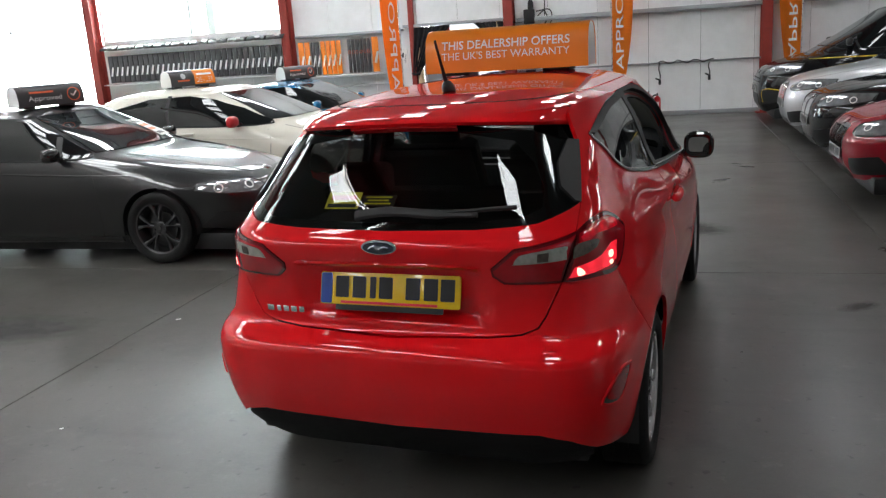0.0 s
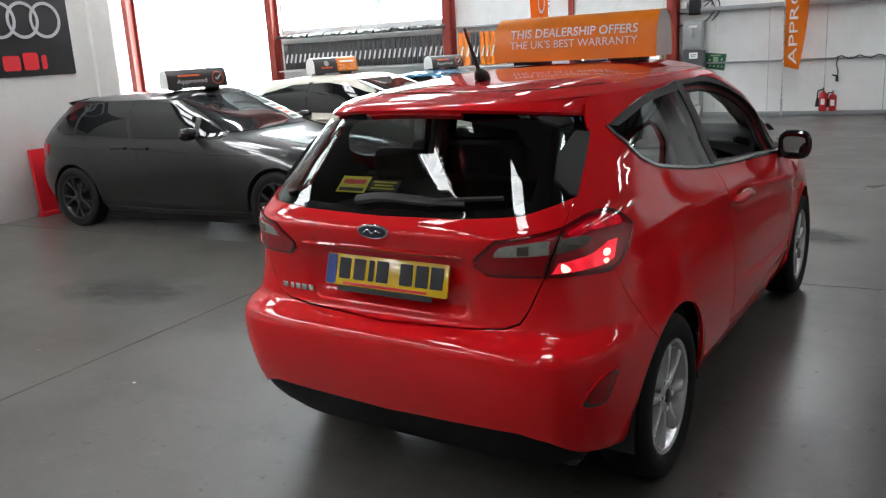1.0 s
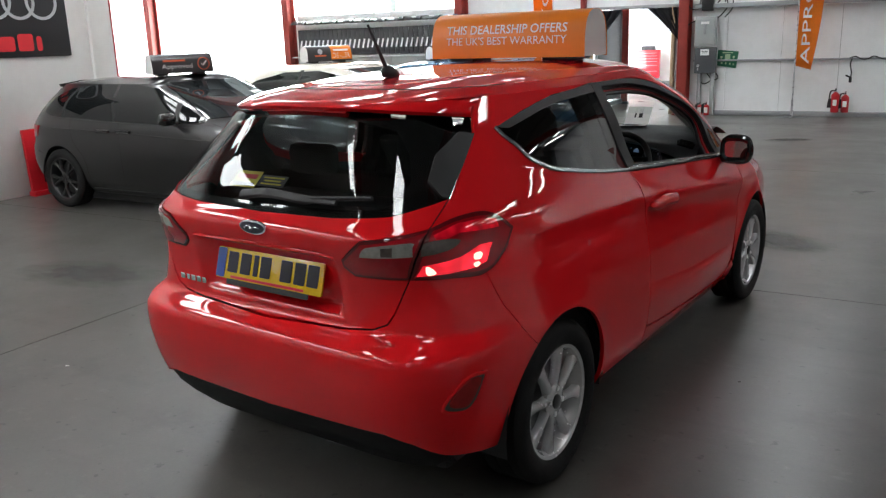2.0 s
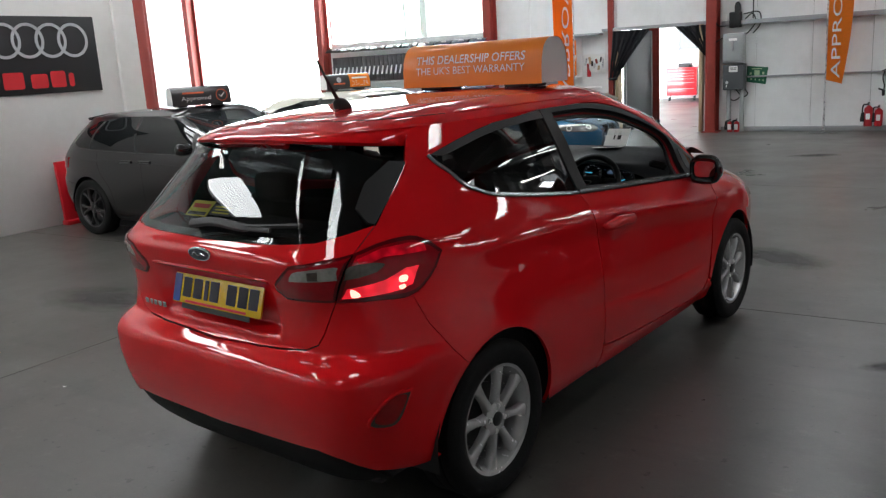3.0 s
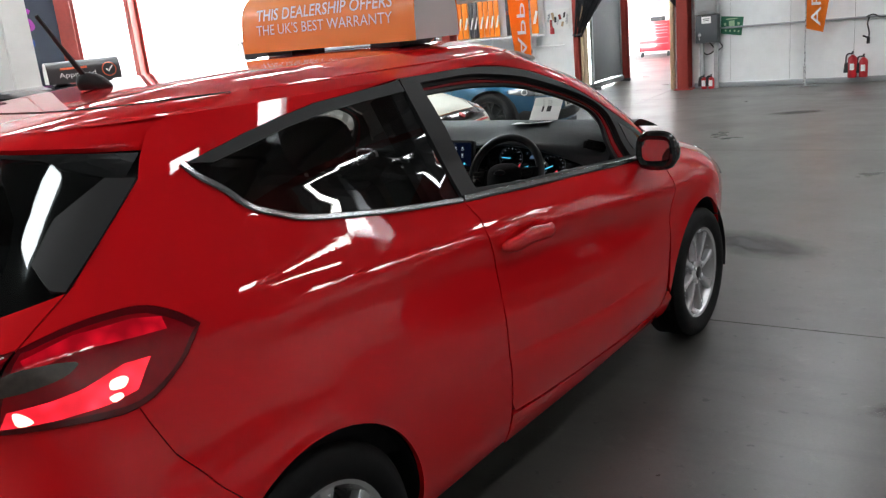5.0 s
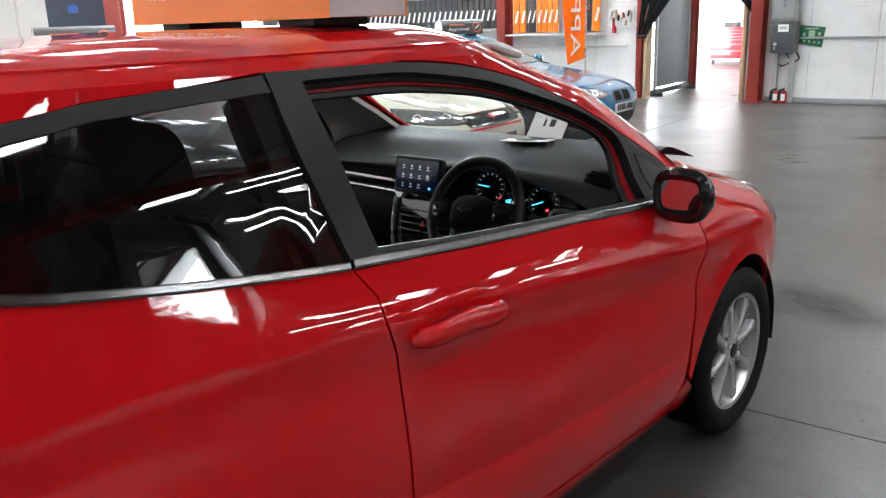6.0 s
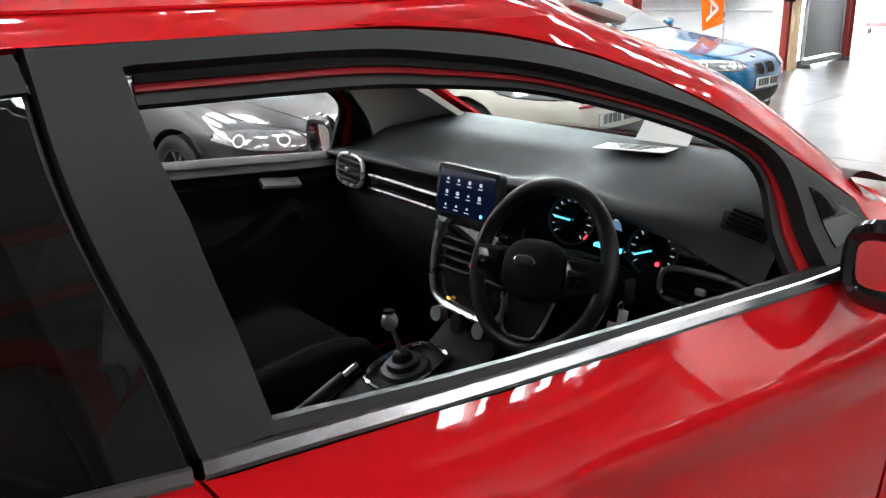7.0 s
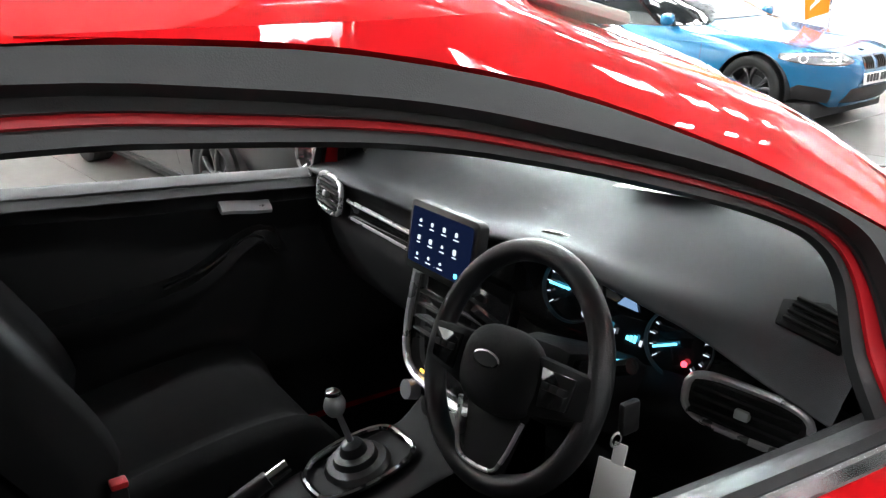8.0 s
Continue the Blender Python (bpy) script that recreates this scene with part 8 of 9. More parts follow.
    for z, xa in d.get("bars", ()):
        part("grille_bar", H.ribbon([(2 * math.pi - F(xa, z)[0], z)] + [(2 * math.pi - F(xa * t, z)[0], z) for t in (0.5,)] + [(math.pi, z), F(xa * 0.5, z), F(xa, z)], 0.02, 0.006, 0.006, curve=5), d.get("bar_mat", CHROME), car)
    for pts in d.get("bonnet", ()):
        for s in (1, -1):
            part("panel_joint", H.ribbon([H.free(*q) for q in pts], 0.006, 0.0006, 0.0008, side=s, curve=5), SEAM, car)
    bz = d["badge"]
    c, n = H.skin(np.array([math.pi]), np.array([bz]), 0.004)
    bb = moved(lathe([(0.0, 0.0), (0.038, 0.0), (0.036, 0.008), (0.0, 0.01)], 24, "y"), Vector(n[0]).to_track_quat("Y", "Z").to_matrix().to_4x4())
    part("badge", bb, d.get("badge_mat", CHROME), car, m=Matrix.Translation(c[0]))
    pz = d["plate"]
    c, n = H.skin(np.array([math.pi]), np.array([pz]), 0.012)
    number_plate(car, Matrix.Translation(c[0]) @ Matrix.Rotation(math.pi, 4, "Z"), WHITE_PLATE, ((-0.18, 0.05), (-0.115, 0.05), (-0.05, 0.05), (0.01, 0.05), (0.1, 0.05), (0.16, 0.05), (0.22, 0.05)), False)
    return H, car


def at_left(u_rear, v):
    return BUILD @ Matrix.Translation((u_rear, v, 0)) @ pose(0, 0, 0, 0, 0, -90)


def at_right(u_front, v, length):
    return BUILD @ Matrix.Translation((u_front + length, v, 0)) @ pose(0, 0, 0, 0, 0, 90)


grey_dims = dict(
    card=True, length=4.42, half=0.885, top=1.34, belt=0.98, crown=0.075, rear_axle=0.78, front_axle=3.55, tyre=0.325, low=0.17,
    rear=[(0.17, 0.14), (0.35, 0.04), (0.5, 0.0), (0.65, 0.02), (0.72, 0.06), (0.9, 0.07), (1.0, 0.13), (1.15, 0.26), (1.34, 0.42)],
    front=[(0.17, 4.3), (0.3, 4.39), (0.45, 4.42), (0.58, 4.41), (0.66, 4.37), (0.72, 4.25), (0.78, 4.08), (0.84, 3.85), (0.9, 3.55), (0.95, 3.25), (0.985, 3.03), (1.02, 2.93), (1.1, 2.74), (1.2, 2.5), (1.34, 2.15)],
    windows=[(0.5, 1.06), (0.62, 1.2), (0.85, 1.29), (1.3, 1.335), (1.9, 1.335), (2.2, 1.29), (2.5, 1.17), (2.85, 1.0), (2.86, 0.965), (2.4, 0.96), (1.6, 0.975), (0.9, 1.0), (0.6, 1.02)],
    trim=(7, 13), pillars=[((1.72, 0.965), (1.62, 1.338)), ((0.86, 1.0), (0.98, 1.3)), ((2.6, 0.965), (2.52, 1.15))],
    joints=[[(1.78, 0.965), (1.8, 0.7), (1.78, 0.3)], [(2.93, 0.9), (2.97, 0.65), (2.95, 0.28), (2.9, 0.24)], [(1.0, 0.98), (1.05, 0.75), (1.2, 0.55), (1.25, 0.26)], [(0.34, 0.62), (0.45, 0.6)]],
    handles=[(1.55, 0.87), (2.62 - 0.75, 0.885 - 0.015)], mirror=(2.6, 0.98), mirror_mat=GLOSS_BLACK,
    headlamp=[(0.8, 4.0, 0.7), (0.66, 4.16, 0.715), (0.45, 4.3, 0.7), (0.38, 4.36, 0.63), (0.5, 4.32, 0.595), (0.7, 4.18, 0.61), (0.82, 3.98, 0.65)],
    tail_lamp=[(0.82, 0.42, 0.9), (0.62, 0.12, 0.9), (0.5, 0.08, 0.86), (0.52, 0.06, 0.75), (0.68, 0.12, 0.74), (0.82, 0.36, 0.78)],
    screen=(1.0, 1.335), screen_half=(0.66, 0.5), rear_glass=(1.03, 1.28, 0.55, 0.48), badge=0.725, plate=0.46,
    nose=[("kidney_grille", [(0.02, 0.54), (0.2, 0.55), (0.23, 0.6), (0.19, 0.665), (0.03, 0.675)], GLOSS_BLACK, "black kidney grille"),
          ("lower_intake", [(0.0, 0.24), (0.42, 0.26), (0.36, 0.39), (0.0, 0.39)], TRIM_BLACK, "black lower intake"),
          ("side_intake", [(0.52, 0.27), (0.76, 0.31), (0.74, 0.45), (0.55, 0.4)], TRIM_BLACK, "black side intake")],
    slats=[(x, 0.55, 0.66) for x in (0.05, 0.08, 0.11, 0.14, 0.17)], bonnet=[[(0.4, 4.36, 0.7), (0.6, 4.1, 0.75), (0.7, 3.7, 0.83), (0.74, 3.2, 0.92), (0.72, 2.98, 0.965)], [(0.26, 4.2, 0.735), (0.42, 3.8, 0.83), (0.5, 3.3, 0.935), (0.52, 3.0, 0.985)]])
parked_car("executive_hatchback", at_left(-7.06, 4.36), "dark metallic grey hatchback with black wheels, parked by the white wall", GREY_PAINT, grey_dims)

civic_dims = dict(
    length=4.3, half=0.885, top=1.37, belt=1.02, crown=0.07, rear_axle=0.8, front_axle=3.42, tyre=0.325, low=0.17,
    rear=[(0.17, 0.14), (0.35, 0.04), (0.5, 0.0), (0.7, 0.02), (0.9, 0.05), (1.02, 0.1), (1.15, 0.3), (1.37, 0.75)],
    front=[(0.17, 4.18), (0.3, 4.27), (0.5, 4.3), (0.62, 4.27), (0.72, 4.17), (0.8, 3.98), (0.88, 3.72), (0.95, 3.45), (1.0, 3.25), (1.06, 3.1), (1.2, 2.75), (1.37, 2.3)],
    windows=[(0.75, 1.09), (1.0, 1.25), (1.4, 1.34), (1.95, 1.355), (2.3, 1.3), (2.65, 1.19), (3.0, 1.04), (2.98, 1.005), (2.4, 1.005), (1.5, 1.03), (0.95, 1.06)],
    trim=(6, 11), pillars=[((1.75, 1.02), (1.68, 1.365))], joints=[[(1.8, 1.01), (1.85, 0.7), (1.8, 0.28)], [(3.0, 0.95), (3.02, 0.6), (2.95, 0.26)], [(0.95, 1.0), (1.1, 0.7), (1.25, 0.4)]],
    handles=[(1.98, 0.93)], mirror=(2.62, 1.02), mirror_mat=RED_ENAMEL, alloy=ALLOY,
    headlamp=[(0.82, 3.75, 0.82), (0.66, 3.98, 0.8), (0.45, 4.13, 0.76), (0.4, 4.2, 0.69), (0.6, 4.1, 0.68), (0.82, 3.82, 0.72)],
    tail_lamp=[(0.8, 0.4, 0.98), (0.6, 0.15, 1.0), (0.4, 0.1, 0.96), (0.45, 0.06, 0.88), (0.66, 0.12, 0.86), (0.82, 0.36, 0.9)],
    screen=(1.05, 1.365), screen_half=(0.68, 0.5), rear_glass=(1.06, 1.33, 0.55, 0.5), badge=0.7, plate=0.5, badge_mat=RED_ENAMEL,
    nose=[("grille", [(0.0, 0.62), (0.4, 0.64), (0.46, 0.7), (0.38, 0.74), (0.0, 0.745)], GLOSS_BLACK, "black mesh grille"),
          ("lower_intake", [(0.0, 0.24), (0.5, 0.26), (0.46, 0.42), (0.0, 0.42)], TRIM_BLACK, "black lower intake"),
          ("side_intake", [(0.58, 0.28), (0.78, 0.32), (0.76, 0.45), (0.6, 0.42)], TRIM_BLACK, "black side intake")],
    bars=[(0.615, 0.44)], bar_mat=RED_ENAMEL, bonnet=[[(0.42, 4.18, 0.77), (0.6, 3.98, 0.82), (0.7, 3.6, 0.9), (0.7, 3.2, 0.985)]])
parked_car("sports_hatchback", at_left(-6.5, 6.62), "cream white sports hatchback with red mirrors, parked in the row", WHITE_PAINT, civic_dims)

blue_dims = dict(
    length=4.64, half=0.915, top=1.28, belt=0.94, crown=0.075, rear_axle=0.98, front_axle=3.82, tyre=0.335, low=0.16,
    rear=[(0.16, 0.14), (0.35, 0.03), (0.5, 0.0), (0.7, 0.03), (0.85, 0.05), (0.94, 0.12), (0.99, 0.45), (1.03, 0.75), (1.15, 1.05), (1.28, 1.45)],
    front=[(0.16, 4.52), (0.3, 4.61), (0.45, 4.64), (0.58, 4.63), (0.66, 4.58), (0.72, 4.45), (0.78, 4.25), (0.84, 3.95), (0.89, 3.6), (0.93, 3.35), (0.97, 3.18), (1.1, 2.85), (1.2, 2.6), (1.28, 2.38)],
    windows=[(1.2, 1.0), (1.4, 1.15), (1.75, 1.245), (2.2, 1.268), (2.5, 1.22), (2.85, 1.1), (3.15, 0.965), (3.12, 0.925), (2.4, 0.925), (1.5, 0.945)],
    trim=(6, 10), pillars=[((1.95, 0.93), (1.85, 1.26))], joints=[[(2.0, 0.92), (2.05, 0.6), (2.0, 0.26)], [(3.2, 0.88), (3.25, 0.6), (3.18, 0.26)]],
    handles=[(2.2, 0.85)], mirror=(2.85, 0.95), alloy=DARK_ALLOY,
    headlamp=[(0.84, 4.15, 0.7), (0.68, 4.36, 0.71), (0.46, 4.5, 0.695), (0.38, 4.56, 0.63), (0.55, 4.5, 0.6), (0.75, 4.34, 0.615), (0.85, 4.15, 0.655)],
    tail_lamp=[(0.85, 0.5, 0.86), (0.64, 0.14, 0.87), (0.5, 0.08, 0.84), (0.52, 0.06, 0.74), (0.7, 0.14, 0.73), (0.86, 0.46, 0.76)],
    screen=(0.975, 1.275), screen_half=(0.68, 0.5), badge=0.715, plate=0.45,
    nose=[("kidney_grille", [(0.02, 0.53), (0.22, 0.54), (0.25, 0.59), (0.21, 0.655), (0.03, 0.665)], GLOSS_BLACK, "black kidney grille"),
          ("lower_intake", [(0.0, 0.22), (0.46, 0.24), (0.4, 0.37), (0.0, 0.37)], TRIM_BLACK, "black lower intake"),
          ("side_intake", [(0.56, 0.24), (0.8, 0.3), (0.77, 0.42), (0.6, 0.37)], TRIM_BLACK, "black side intake")],
    slats=[(x, 0.54, 0.65) for x in (0.06, 0.1, 0.14, 0.18)], bonnet=[[(0.4, 4.58, 0.69), (0.62, 4.28, 0.75), (0.74, 3.9, 0.82), (0.78, 3.4, 0.9), (0.74, 3.2, 0.945)]])
parked_car("coupe", at_left(-7.1, 9.9), "bright metallic blue coupe parked at the end of the row", BLUE_PAINT, blue_dims)


def suv(length, half, top, nose_z):
    return dict(
        length=length, half=half, top=top, belt=nose_z + 0.12, crown=0.07, rear_axle=0.85, front_axle=length - 0.9, tyre=0.35, low=0.22,
        rear=[(0.22, 0.14), (0.4, 0.03), (0.6, 0.0), (0.9, 0.03), (1.1, 0.12), (top, 0.55)],
        front=[(0.22, length - 0.12), (0.4, length - 0.02), (0.6, length), (nose_z - 0.2, length - 0.03), (nose_z - 0.1, length - 0.12), (nose_z, length - 0.4), (nose_z + 0.08, length - 0.9), (nose_z + 0.13, length - 1.25), (nose_z + 0.3, length - 1.6), (top, length - 2.15)],
        windows=[(0.7, nose_z + 0.2), (1.0, top - 0.06), (1.8, top - 0.01), (length - 2.3, top - 0.03), (length - 1.55, nose_z + 0.19), (length - 1.6, nose_z + 0.13), (2.0, nose_z + 0.13), (0.9, nose_z + 0.15)],
        trim=(4, 8), pillars=[((1.85, nose_z + 0.13), (1.8, top))], joints=[[(1.9, nose_z + 0.1), (1.95, 0.7), (1.9, 0.32)], [(length - 1.4, nose_z), (length - 1.35, 0.6), (length - 1.4, 0.32)]],
        handles=[(1.7, nose_z), (2.6, nose_z)], mirror=(length - 1.75, nose_z + 0.17), alloy=ALLOY,
        headlamp=[(half * 0.95, length - 0.5, nose_z - 0.06), (half * 0.72, length - 0.22, nose_z - 0.06), (half * 0.5, length - 0.12, nose_z - 0.12), (half * 0.55, length - 0.09, nose_z - 0.2), (half * 0.8, length - 0.2, nose_z - 0.19), (half * 0.96, length - 0.45, nose_z - 0.14)],
        tail_lamp=[(half * 0.95, 0.4, 1.0), (half * 0.7, 0.12, 1.0), (half * 0.7, 0.1, 0.85), (half * 0.95, 0.36, 0.86)],
        screen=(nose_z + 0.15, top - 0.01), screen_half=(0.68, 0.52), badge=nose_z - 0.12, plate=nose_z - 0.4,
        nose=[("grille", [(0.0, nose_z - 0.48), (0.26, nose_z - 0.46), (0.32, nose_z - 0.26), (0.28, nose_z - 0.13), (0.0, nose_z - 0.12)], GLOSS_BLACK, "black grille"),
              ("side_intake", [(0.42, 0.3), (0.74, 0.34), (0.72, 0.5), (0.46, 0.46)], TRIM_BLACK, "black side intake"),
              ("lower_intake", [(0.0, 0.26), (0.36, 0.27), (0.34, 0.36), (0.0, 0.36)], TRIM_BLACK, "black lower intake")],
        slats=[(x, nose_z - 0.44, nose_z - 0.16) for x in (0.05, 0.1, 0.15, 0.2, 0.25)], bonnet=[[(half * 0.5, length - 0.14, nose_z - 0.1), (half * 0.75, length - 0.5, nose_z + 0.0), (half * 0.82, length - 1.1, nose_z + 0.1)]])


silver_dims = suv(4.4, 0.92, 1.5, 0.98)
silver_dims.update(bright=True)
parked_car("compact_suv", at_right(2.55, 10.75, 4.4), "silver compact sport utility car with a deep black grille", SILVER_PAINT, silver_dims)
black_dims = suv(4.5, 0.93, 1.5, 0.95)
black_dims.update(bright=True, nose=[("kidney_grille", [(0.03, 0.56), (0.26, 0.57), (0.29, 0.66), (0.25, 0.8), (0.05, 0.81)], CHROME, "bright kidney grille")] + black_dims["nose"][1:], slats=[])
parked_car("sport_utility_car", at_right(2.55, 8.45, 4.5), "black sport utility car with bright kidney grilles", BLACK_PAINT, black_dims)
red_dims = suv(4.2, 0.9, 1.4, 0.88)
parked_car("family_hatchback", at_right(2.5, 6.15, 4.2), "deep red hatchback parked in the far row", DARK_RED_PAINT, red_dims)
van_dims = suv(4.97, 0.97, 1.86, 1.13)
van_dims.update(length=4.97, rear=[(0.22, 0.12), (0.5, 0.0), (1.2, 0.02), (1.86, 0.1)],
                front=[(0.22, 4.85), (0.4, 4.95), (0.6, 4.97), (0.85, 4.93), (1.0, 4.8), (1.1, 4.5), (1.2, 4.1), (1.28, 3.95), (1.5, 3.55), (1.86, 2.95)],
                windows=[(2.6, 1.3), (2.65, 1.75), (3.0, 1.75), (3.3, 1.62), (3.75, 1.32), (3.7, 1.25), (2.65, 1.25)], trim=(4, 7), pillars=[((3.45, 1.25), (3.4, 1.56))], mirror=(3.6, 1.32), screen=(1.3, 1.82), screen_half=(0.76, 0.62), mirror_mat=TRIM_BLACK,
                headlamp=[(0.9, 4.45, 1.05), (0.72, 4.7, 1.05), (0.5, 4.82, 0.97), (0.5, 4.88, 0.88), (0.76, 4.74, 0.88), (0.92, 4.48, 0.94)],
                nose=[("grille", [(0.0, 0.72), (0.45, 0.74), (0.42, 0.86), (0.0, 0.88)], GLOSS_BLACK, "black upper grille"), ("lower_intake", [(0.0, 0.34), (0.42, 0.36), (0.4, 0.56), (0.0, 0.56)], TRIM_BLACK, "black lower grille"), ("side_intake", [(0.56, 0.4), (0.82, 0.44), (0.8, 0.62), (0.6, 0.62)], TRIM_BLACK, "black fog lamp surround")],
                badge=0.92, plate=0.63, slats=[], bars=[(0.76, 0.42), (0.82, 0.42)], bar_mat=TRIM_BLACK, bonnet=[[(0.5, 4.84, 0.98), (0.75, 4.5, 1.1), (0.8, 4.1, 1.2)]])
vh, van = parked_car("panel_van", at_right(2.4, 13.15, 4.97), "glossy black panel van with yellow stripe accents", BLACK_PAINT, van_dims)
YELLOW_LINE = surface("yellow_pinstripe", (0.6, 0.4, 0.02), 0.4, vary=0.05)
for s in (1, -1):
    part("yellow_stripe", vh.ribbon([vh.side(y, 1.12) for y in (3.0, 3.6, 4.2)], 0.02, 0.001, 0.001, side=s), YELLOW_LINE, van)
    part("yellow_fog_surround", vh.ribbon([vh.end(x, z, False) for x, z in ((0.58, 0.42), (0.6, 0.63), (0.8, 0.63), (0.84, 0.46))], 0.014, 0.006, 0.004, side=s, curve=2), YELLOW_LINE, van)


# ---- roof toppers ----
def words(bm, gap=0.012):
    """Parts a line of print at the gaps between its words."""
    faces = sorted(bm.faces, key=lambda f: min(v.co.x for v in f.verts))
    groups, reach = [], -9.0
    for f in faces:
        lo, hi = min(v.co.x for v in f.verts), max(v.co.x for v in f.verts)
        if lo - reach > gap:
            groups.append([])
        groups[-1].append(f)
        reach = max(reach, hi)
    out = []
    for g in groups:
        b, seen = bmesh.new(), {}
        for f in g:
            for v in f.verts:
                if v not in seen:
                    seen[v] = b.verts.new(v.co)
            b.faces.new([seen[v] for v in f.verts])
        out.append(b)
    bm.free()
    return out


def approved(width, height):
    tick = tube([(-0.028, 0, 0.004), (-0.008, 0, -0.018), (0.034, 0, 0.03)], 0.006, 6)
    return [("printed_word", fitted(letters("Approved", 1.0, 0.0), width * 0.5, height * 0.3), WHITE_PRINT, -width * 0.1, height * 0.34),
            ("printed_bar", prism(rounded(width * 0.36, height * 0.09, 0.004), -0.001), ORANGE_RED, -width * 0.14, height * 0.66),
            ("printed_ring", lathe([(0.058, -0.001), (0.066, -0.001), (0.066, 0.001), (0.058, 0.001)], 36, "y", closed=True), ORANGE_RED, width * 0.34, height * 0.46),
            ("printed_tick", tick, WHITE_PRINT, width * 0.34, height * 0.46)]


def dealer(width, height):
    return [("orange_half", grid_patch(width * 0.02, width * 0.485, 0.02, height * 0.96), ORANGE, 0.0, 0.0),
            ("printed_word", fitted(letters("DEALER", 1.0, 0.0), width * 0.38, height * 0.3), WHITE_PRINT, width * 0.25, height * 0.36),
            ("printed_bar", prism(rounded(width * 0.34, height * 0.12, 0.004), -0.001), WHITE_PRINT, width * 0.25, height * 0.7),
            ("printed_bar", prism(rounded(width * 0.26, height * 0.1, 0.004), -0.001), ORANGE_RED, -width * 0.22, height * 0.36),
            ("printed_disc", lathe([(0.0, 0.0), (0.035, 0.0), (0.035, 0.001), (0.0, 0.001)], 20, "y"), SILVER_PRINT, -width * 0.22, height * 0.62)]


def grid_patch(x0, x1, z0, z1, n=12):
    b = bmesh.new()
    rows = [[b.verts.new((x, 0, z0 + (z1 - z0) * j / n)) for j in range(n + 1)] for x in (x0, x1)]
    for j in range(n):
        b.faces.new((rows[0][j], rows[1][j], rows[1][j + 1], rows[0][j + 1]))
    return b


roof_sign(Matrix.Translation((-0.03, 1.86, 1.5)) @ pose(0, 0, 0, 0, 0, 1.5), 0.84, 0.215, 0.26, "orange roof topper advertising a warranty in white capitals", ORANGE,
          [("printed_word", w, WHITE_PRINT, 0.0, 0.135) for w in words(fitted(letters("THIS DEALERSHIP OFFERS", 1.0, 0.0, bold=0.012), 0.66, 0.042))]
          + [("printed_word", w, WHITE_PRINT, 0.0, 0.082) for w in words(fitted(letters("THE UK'S BEST WARRANTY", 1.0, 0.0), 0.66, 0.038))])
roof_sign(BUILD @ Matrix.Translation((-5.06, 4.22, 1.43)) @ pose(0, 0, 0, 0, 0, 66), 0.66, 0.2, 0.24, "dark grey roof topper reading Approved on the grey hatchback", SIGN_GREY, approved(0.66, 0.2))
roof_sign(BUILD @ Matrix.Translation((-5.0, 6.72, 1.455)) @ pose(0, 0, 0, 0, 0, 66), 0.66, 0.2, 0.24, "black and orange roof topper reading Dealer on the white hatchback", SIGN_GREY, dealer(0.66, 0.2))
roof_sign(BUILD @ Matrix.Translation((-5.0, 9.95, 1.37)) @ pose(0, 0, 0, 0, 0, 66), 0.66, 0.2, 0.24, "dark grey roof topper reading Approved on the blue coupe", SIGN_GREY, approved(0.66, 0.2))


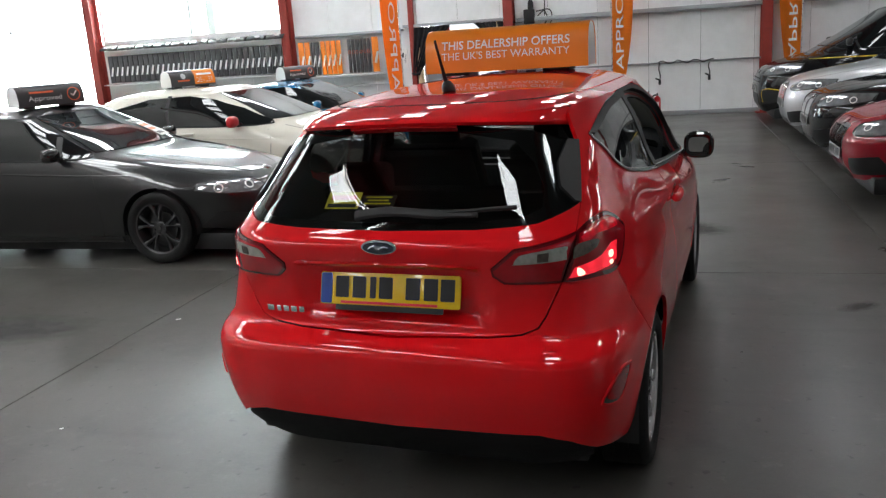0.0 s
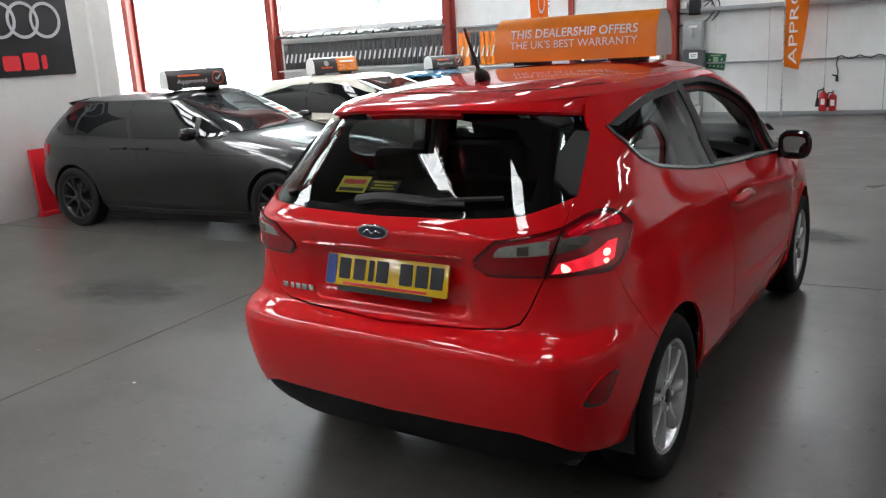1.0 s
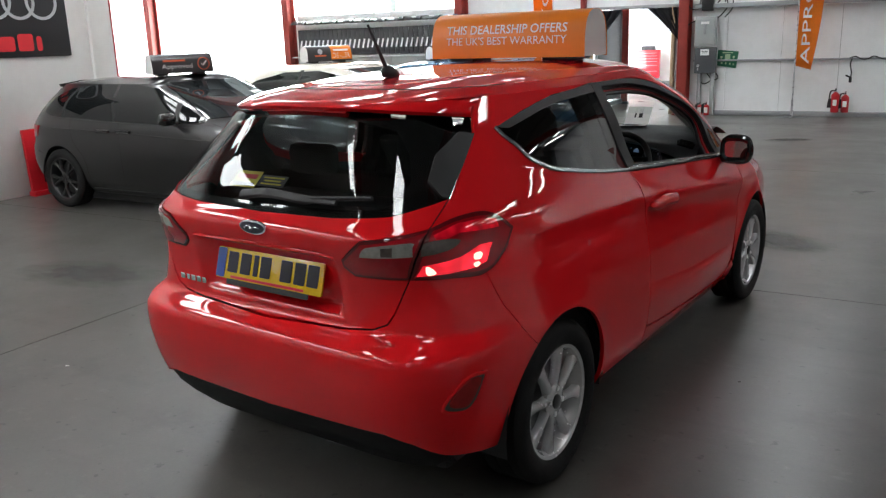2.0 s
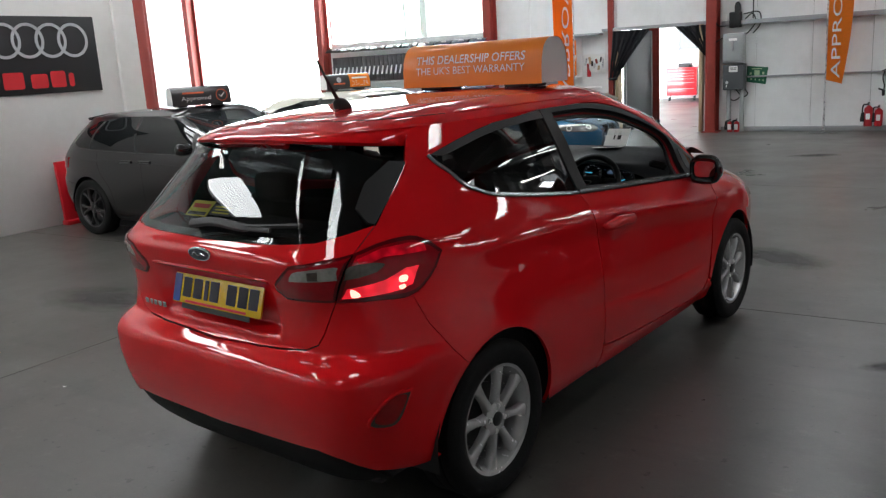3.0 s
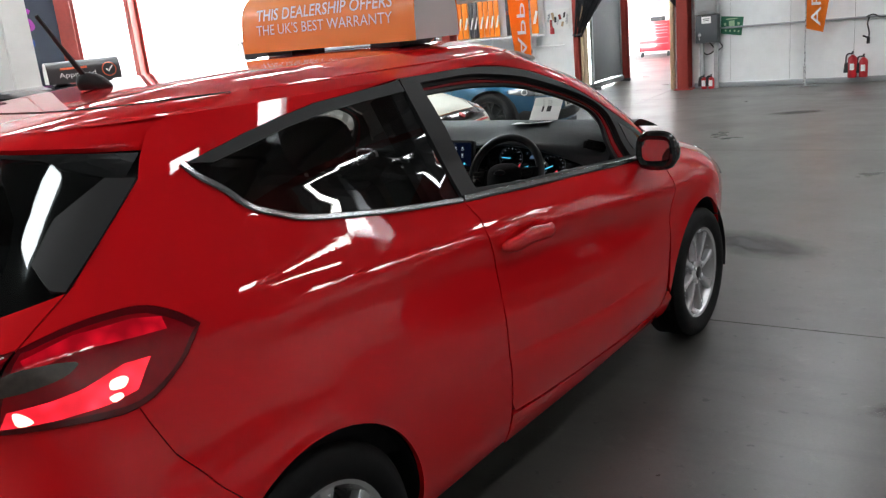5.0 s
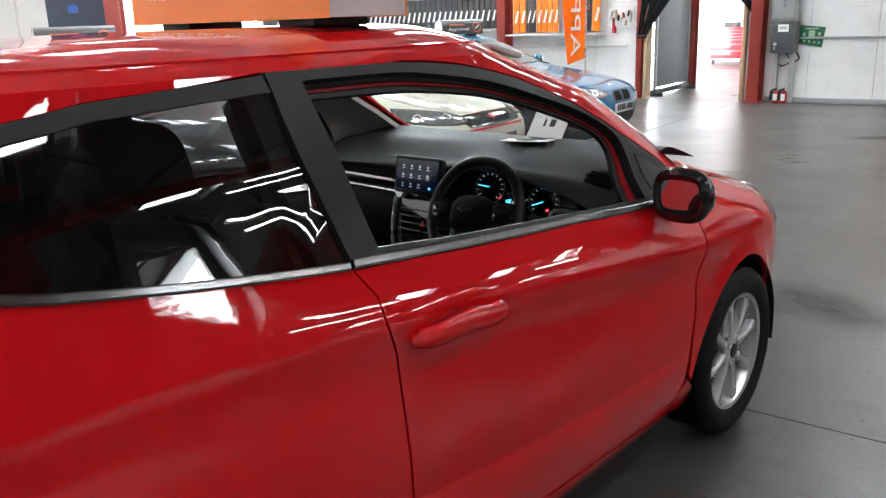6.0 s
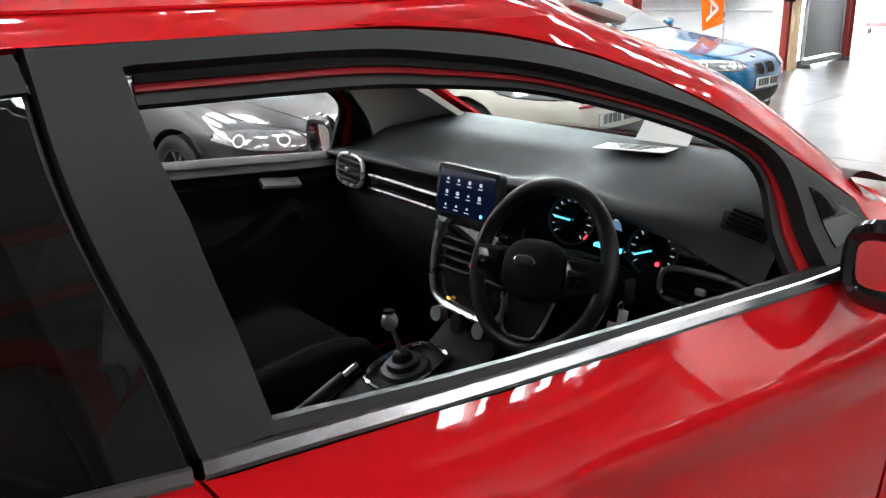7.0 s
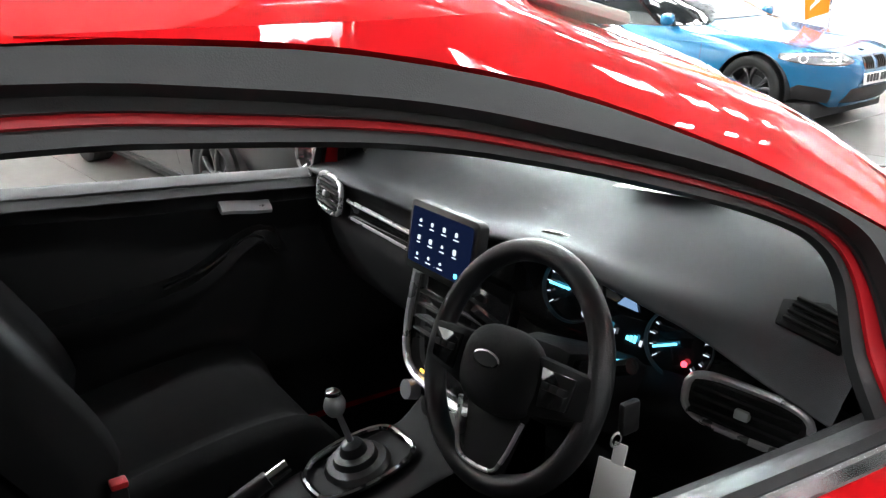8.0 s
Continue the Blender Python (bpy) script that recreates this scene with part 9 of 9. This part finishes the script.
# ---- marks on the floor ----
def stain_material():
    """A thin oily film that fades out unevenly from its middle."""
    m, nt, b, ln = nodes_of("oil_film")
    co = nt.nodes.new("ShaderNodeTexCoord").outputs["Object"]
    ball = nt.nodes.new("ShaderNodeTexGradient")
    ball.gradient_type = "SPHERICAL"
    ln.new(co, ball.inputs["Vector"])
    n = nt.nodes.new("ShaderNodeTexNoise")
    n.inputs["Scale"].default_value, n.inputs["Detail"].default_value, n.inputs["Roughness"].default_value = 3.2, 7, 0.65
    ln.new(co, n.inputs["Vector"])
    mul = nt.nodes.new("ShaderNodeMath")
    mul.operation = "MULTIPLY"
    ln.new(ball.outputs["Fac"], mul.inputs[0])
    ln.new(n.outputs["Fac"], mul.inputs[1])
    r = nt.nodes.new("ShaderNodeMapRange")
    r.inputs["From Min"].default_value, r.inputs["From Max"].default_value, r.inputs["To Max"].default_value = 0.1, 0.42, 0.8
    ln.new(mul.outputs["Value"], r.inputs["Value"])
    ln.new(r.outputs["Result"], b.inputs["Alpha"])
    b.inputs["Base Color"].default_value = (0.022, 0.02, 0.018, 1)
    b.inputs["Roughness"].default_value = 0.5
    return m


FILM = stain_material()


def stain(x, y, sx, sy, turn):
    bm = bmesh.new()
    bmesh.ops.create_circle(bm, cap_ends=True, segments=32, radius=1.0)
    bm.transform(Matrix.Diagonal((1, 1, 1, 1)))
    ob = part("oil_stain", bm, FILM, floor, "faint dark oil stain", m=BUILD.inverted() @ Matrix.Translation((x, y, 0.004)) @ pose(0, 0, 0, 0, 0, turn) @ Matrix.Diagonal((sx, sy, 1, 1)))
    ob.visible_shadow = False


for x, y, sx, sy, turn in ((-3.45, 1.46, 0.85, 0.42, 12), (0.6, 4.74, 0.62, 0.36, -20), (-0.72, 10.87, 0.5, 0.26, 30), (1.75, 2.75, 0.2, 0.1, 40)):
    stain(x, y, sx, sy, turn)


def scrap(x, y, mat, name, label, size):
    """A small curled fleck lying on the floor."""
    t = thing(name, Matrix.Translation((x, y, 0.001)) @ pose(0, 0, 0, 0, 0, 35), label, "litter")
    bm = bmesh.new()
    bmesh.ops.create_grid(bm, x_segments=4, y_segments=3, size=0.5)
    for v in bm.verts:
        v.co = (v.co.x * size * (1 - 0.5 * abs(v.co.y)), v.co.y * size * 0.7, 0.3 * size * v.co.x * v.co.x + 0.06 * size * math.sin(7 * v.co.y))
    bmesh.ops.solidify(bm, geom=list(bm.faces), thickness=0.001)
    part("scrap_sheet", bm, mat, t)


scrap(-2.38, 1.86, PAPER, "paper_scrap", "tiny torn scrap of white paper on the concrete floor", 0.035)
scrap(-2.86, 0.42, TIMBER, "dry_leaf", "small curled brown leaf lying on the concrete floor", 0.03)
scrap(-1.89, 0.35, PAPER, "paper_scrap", "tiny torn scrap of white paper on the concrete floor", 0.02)
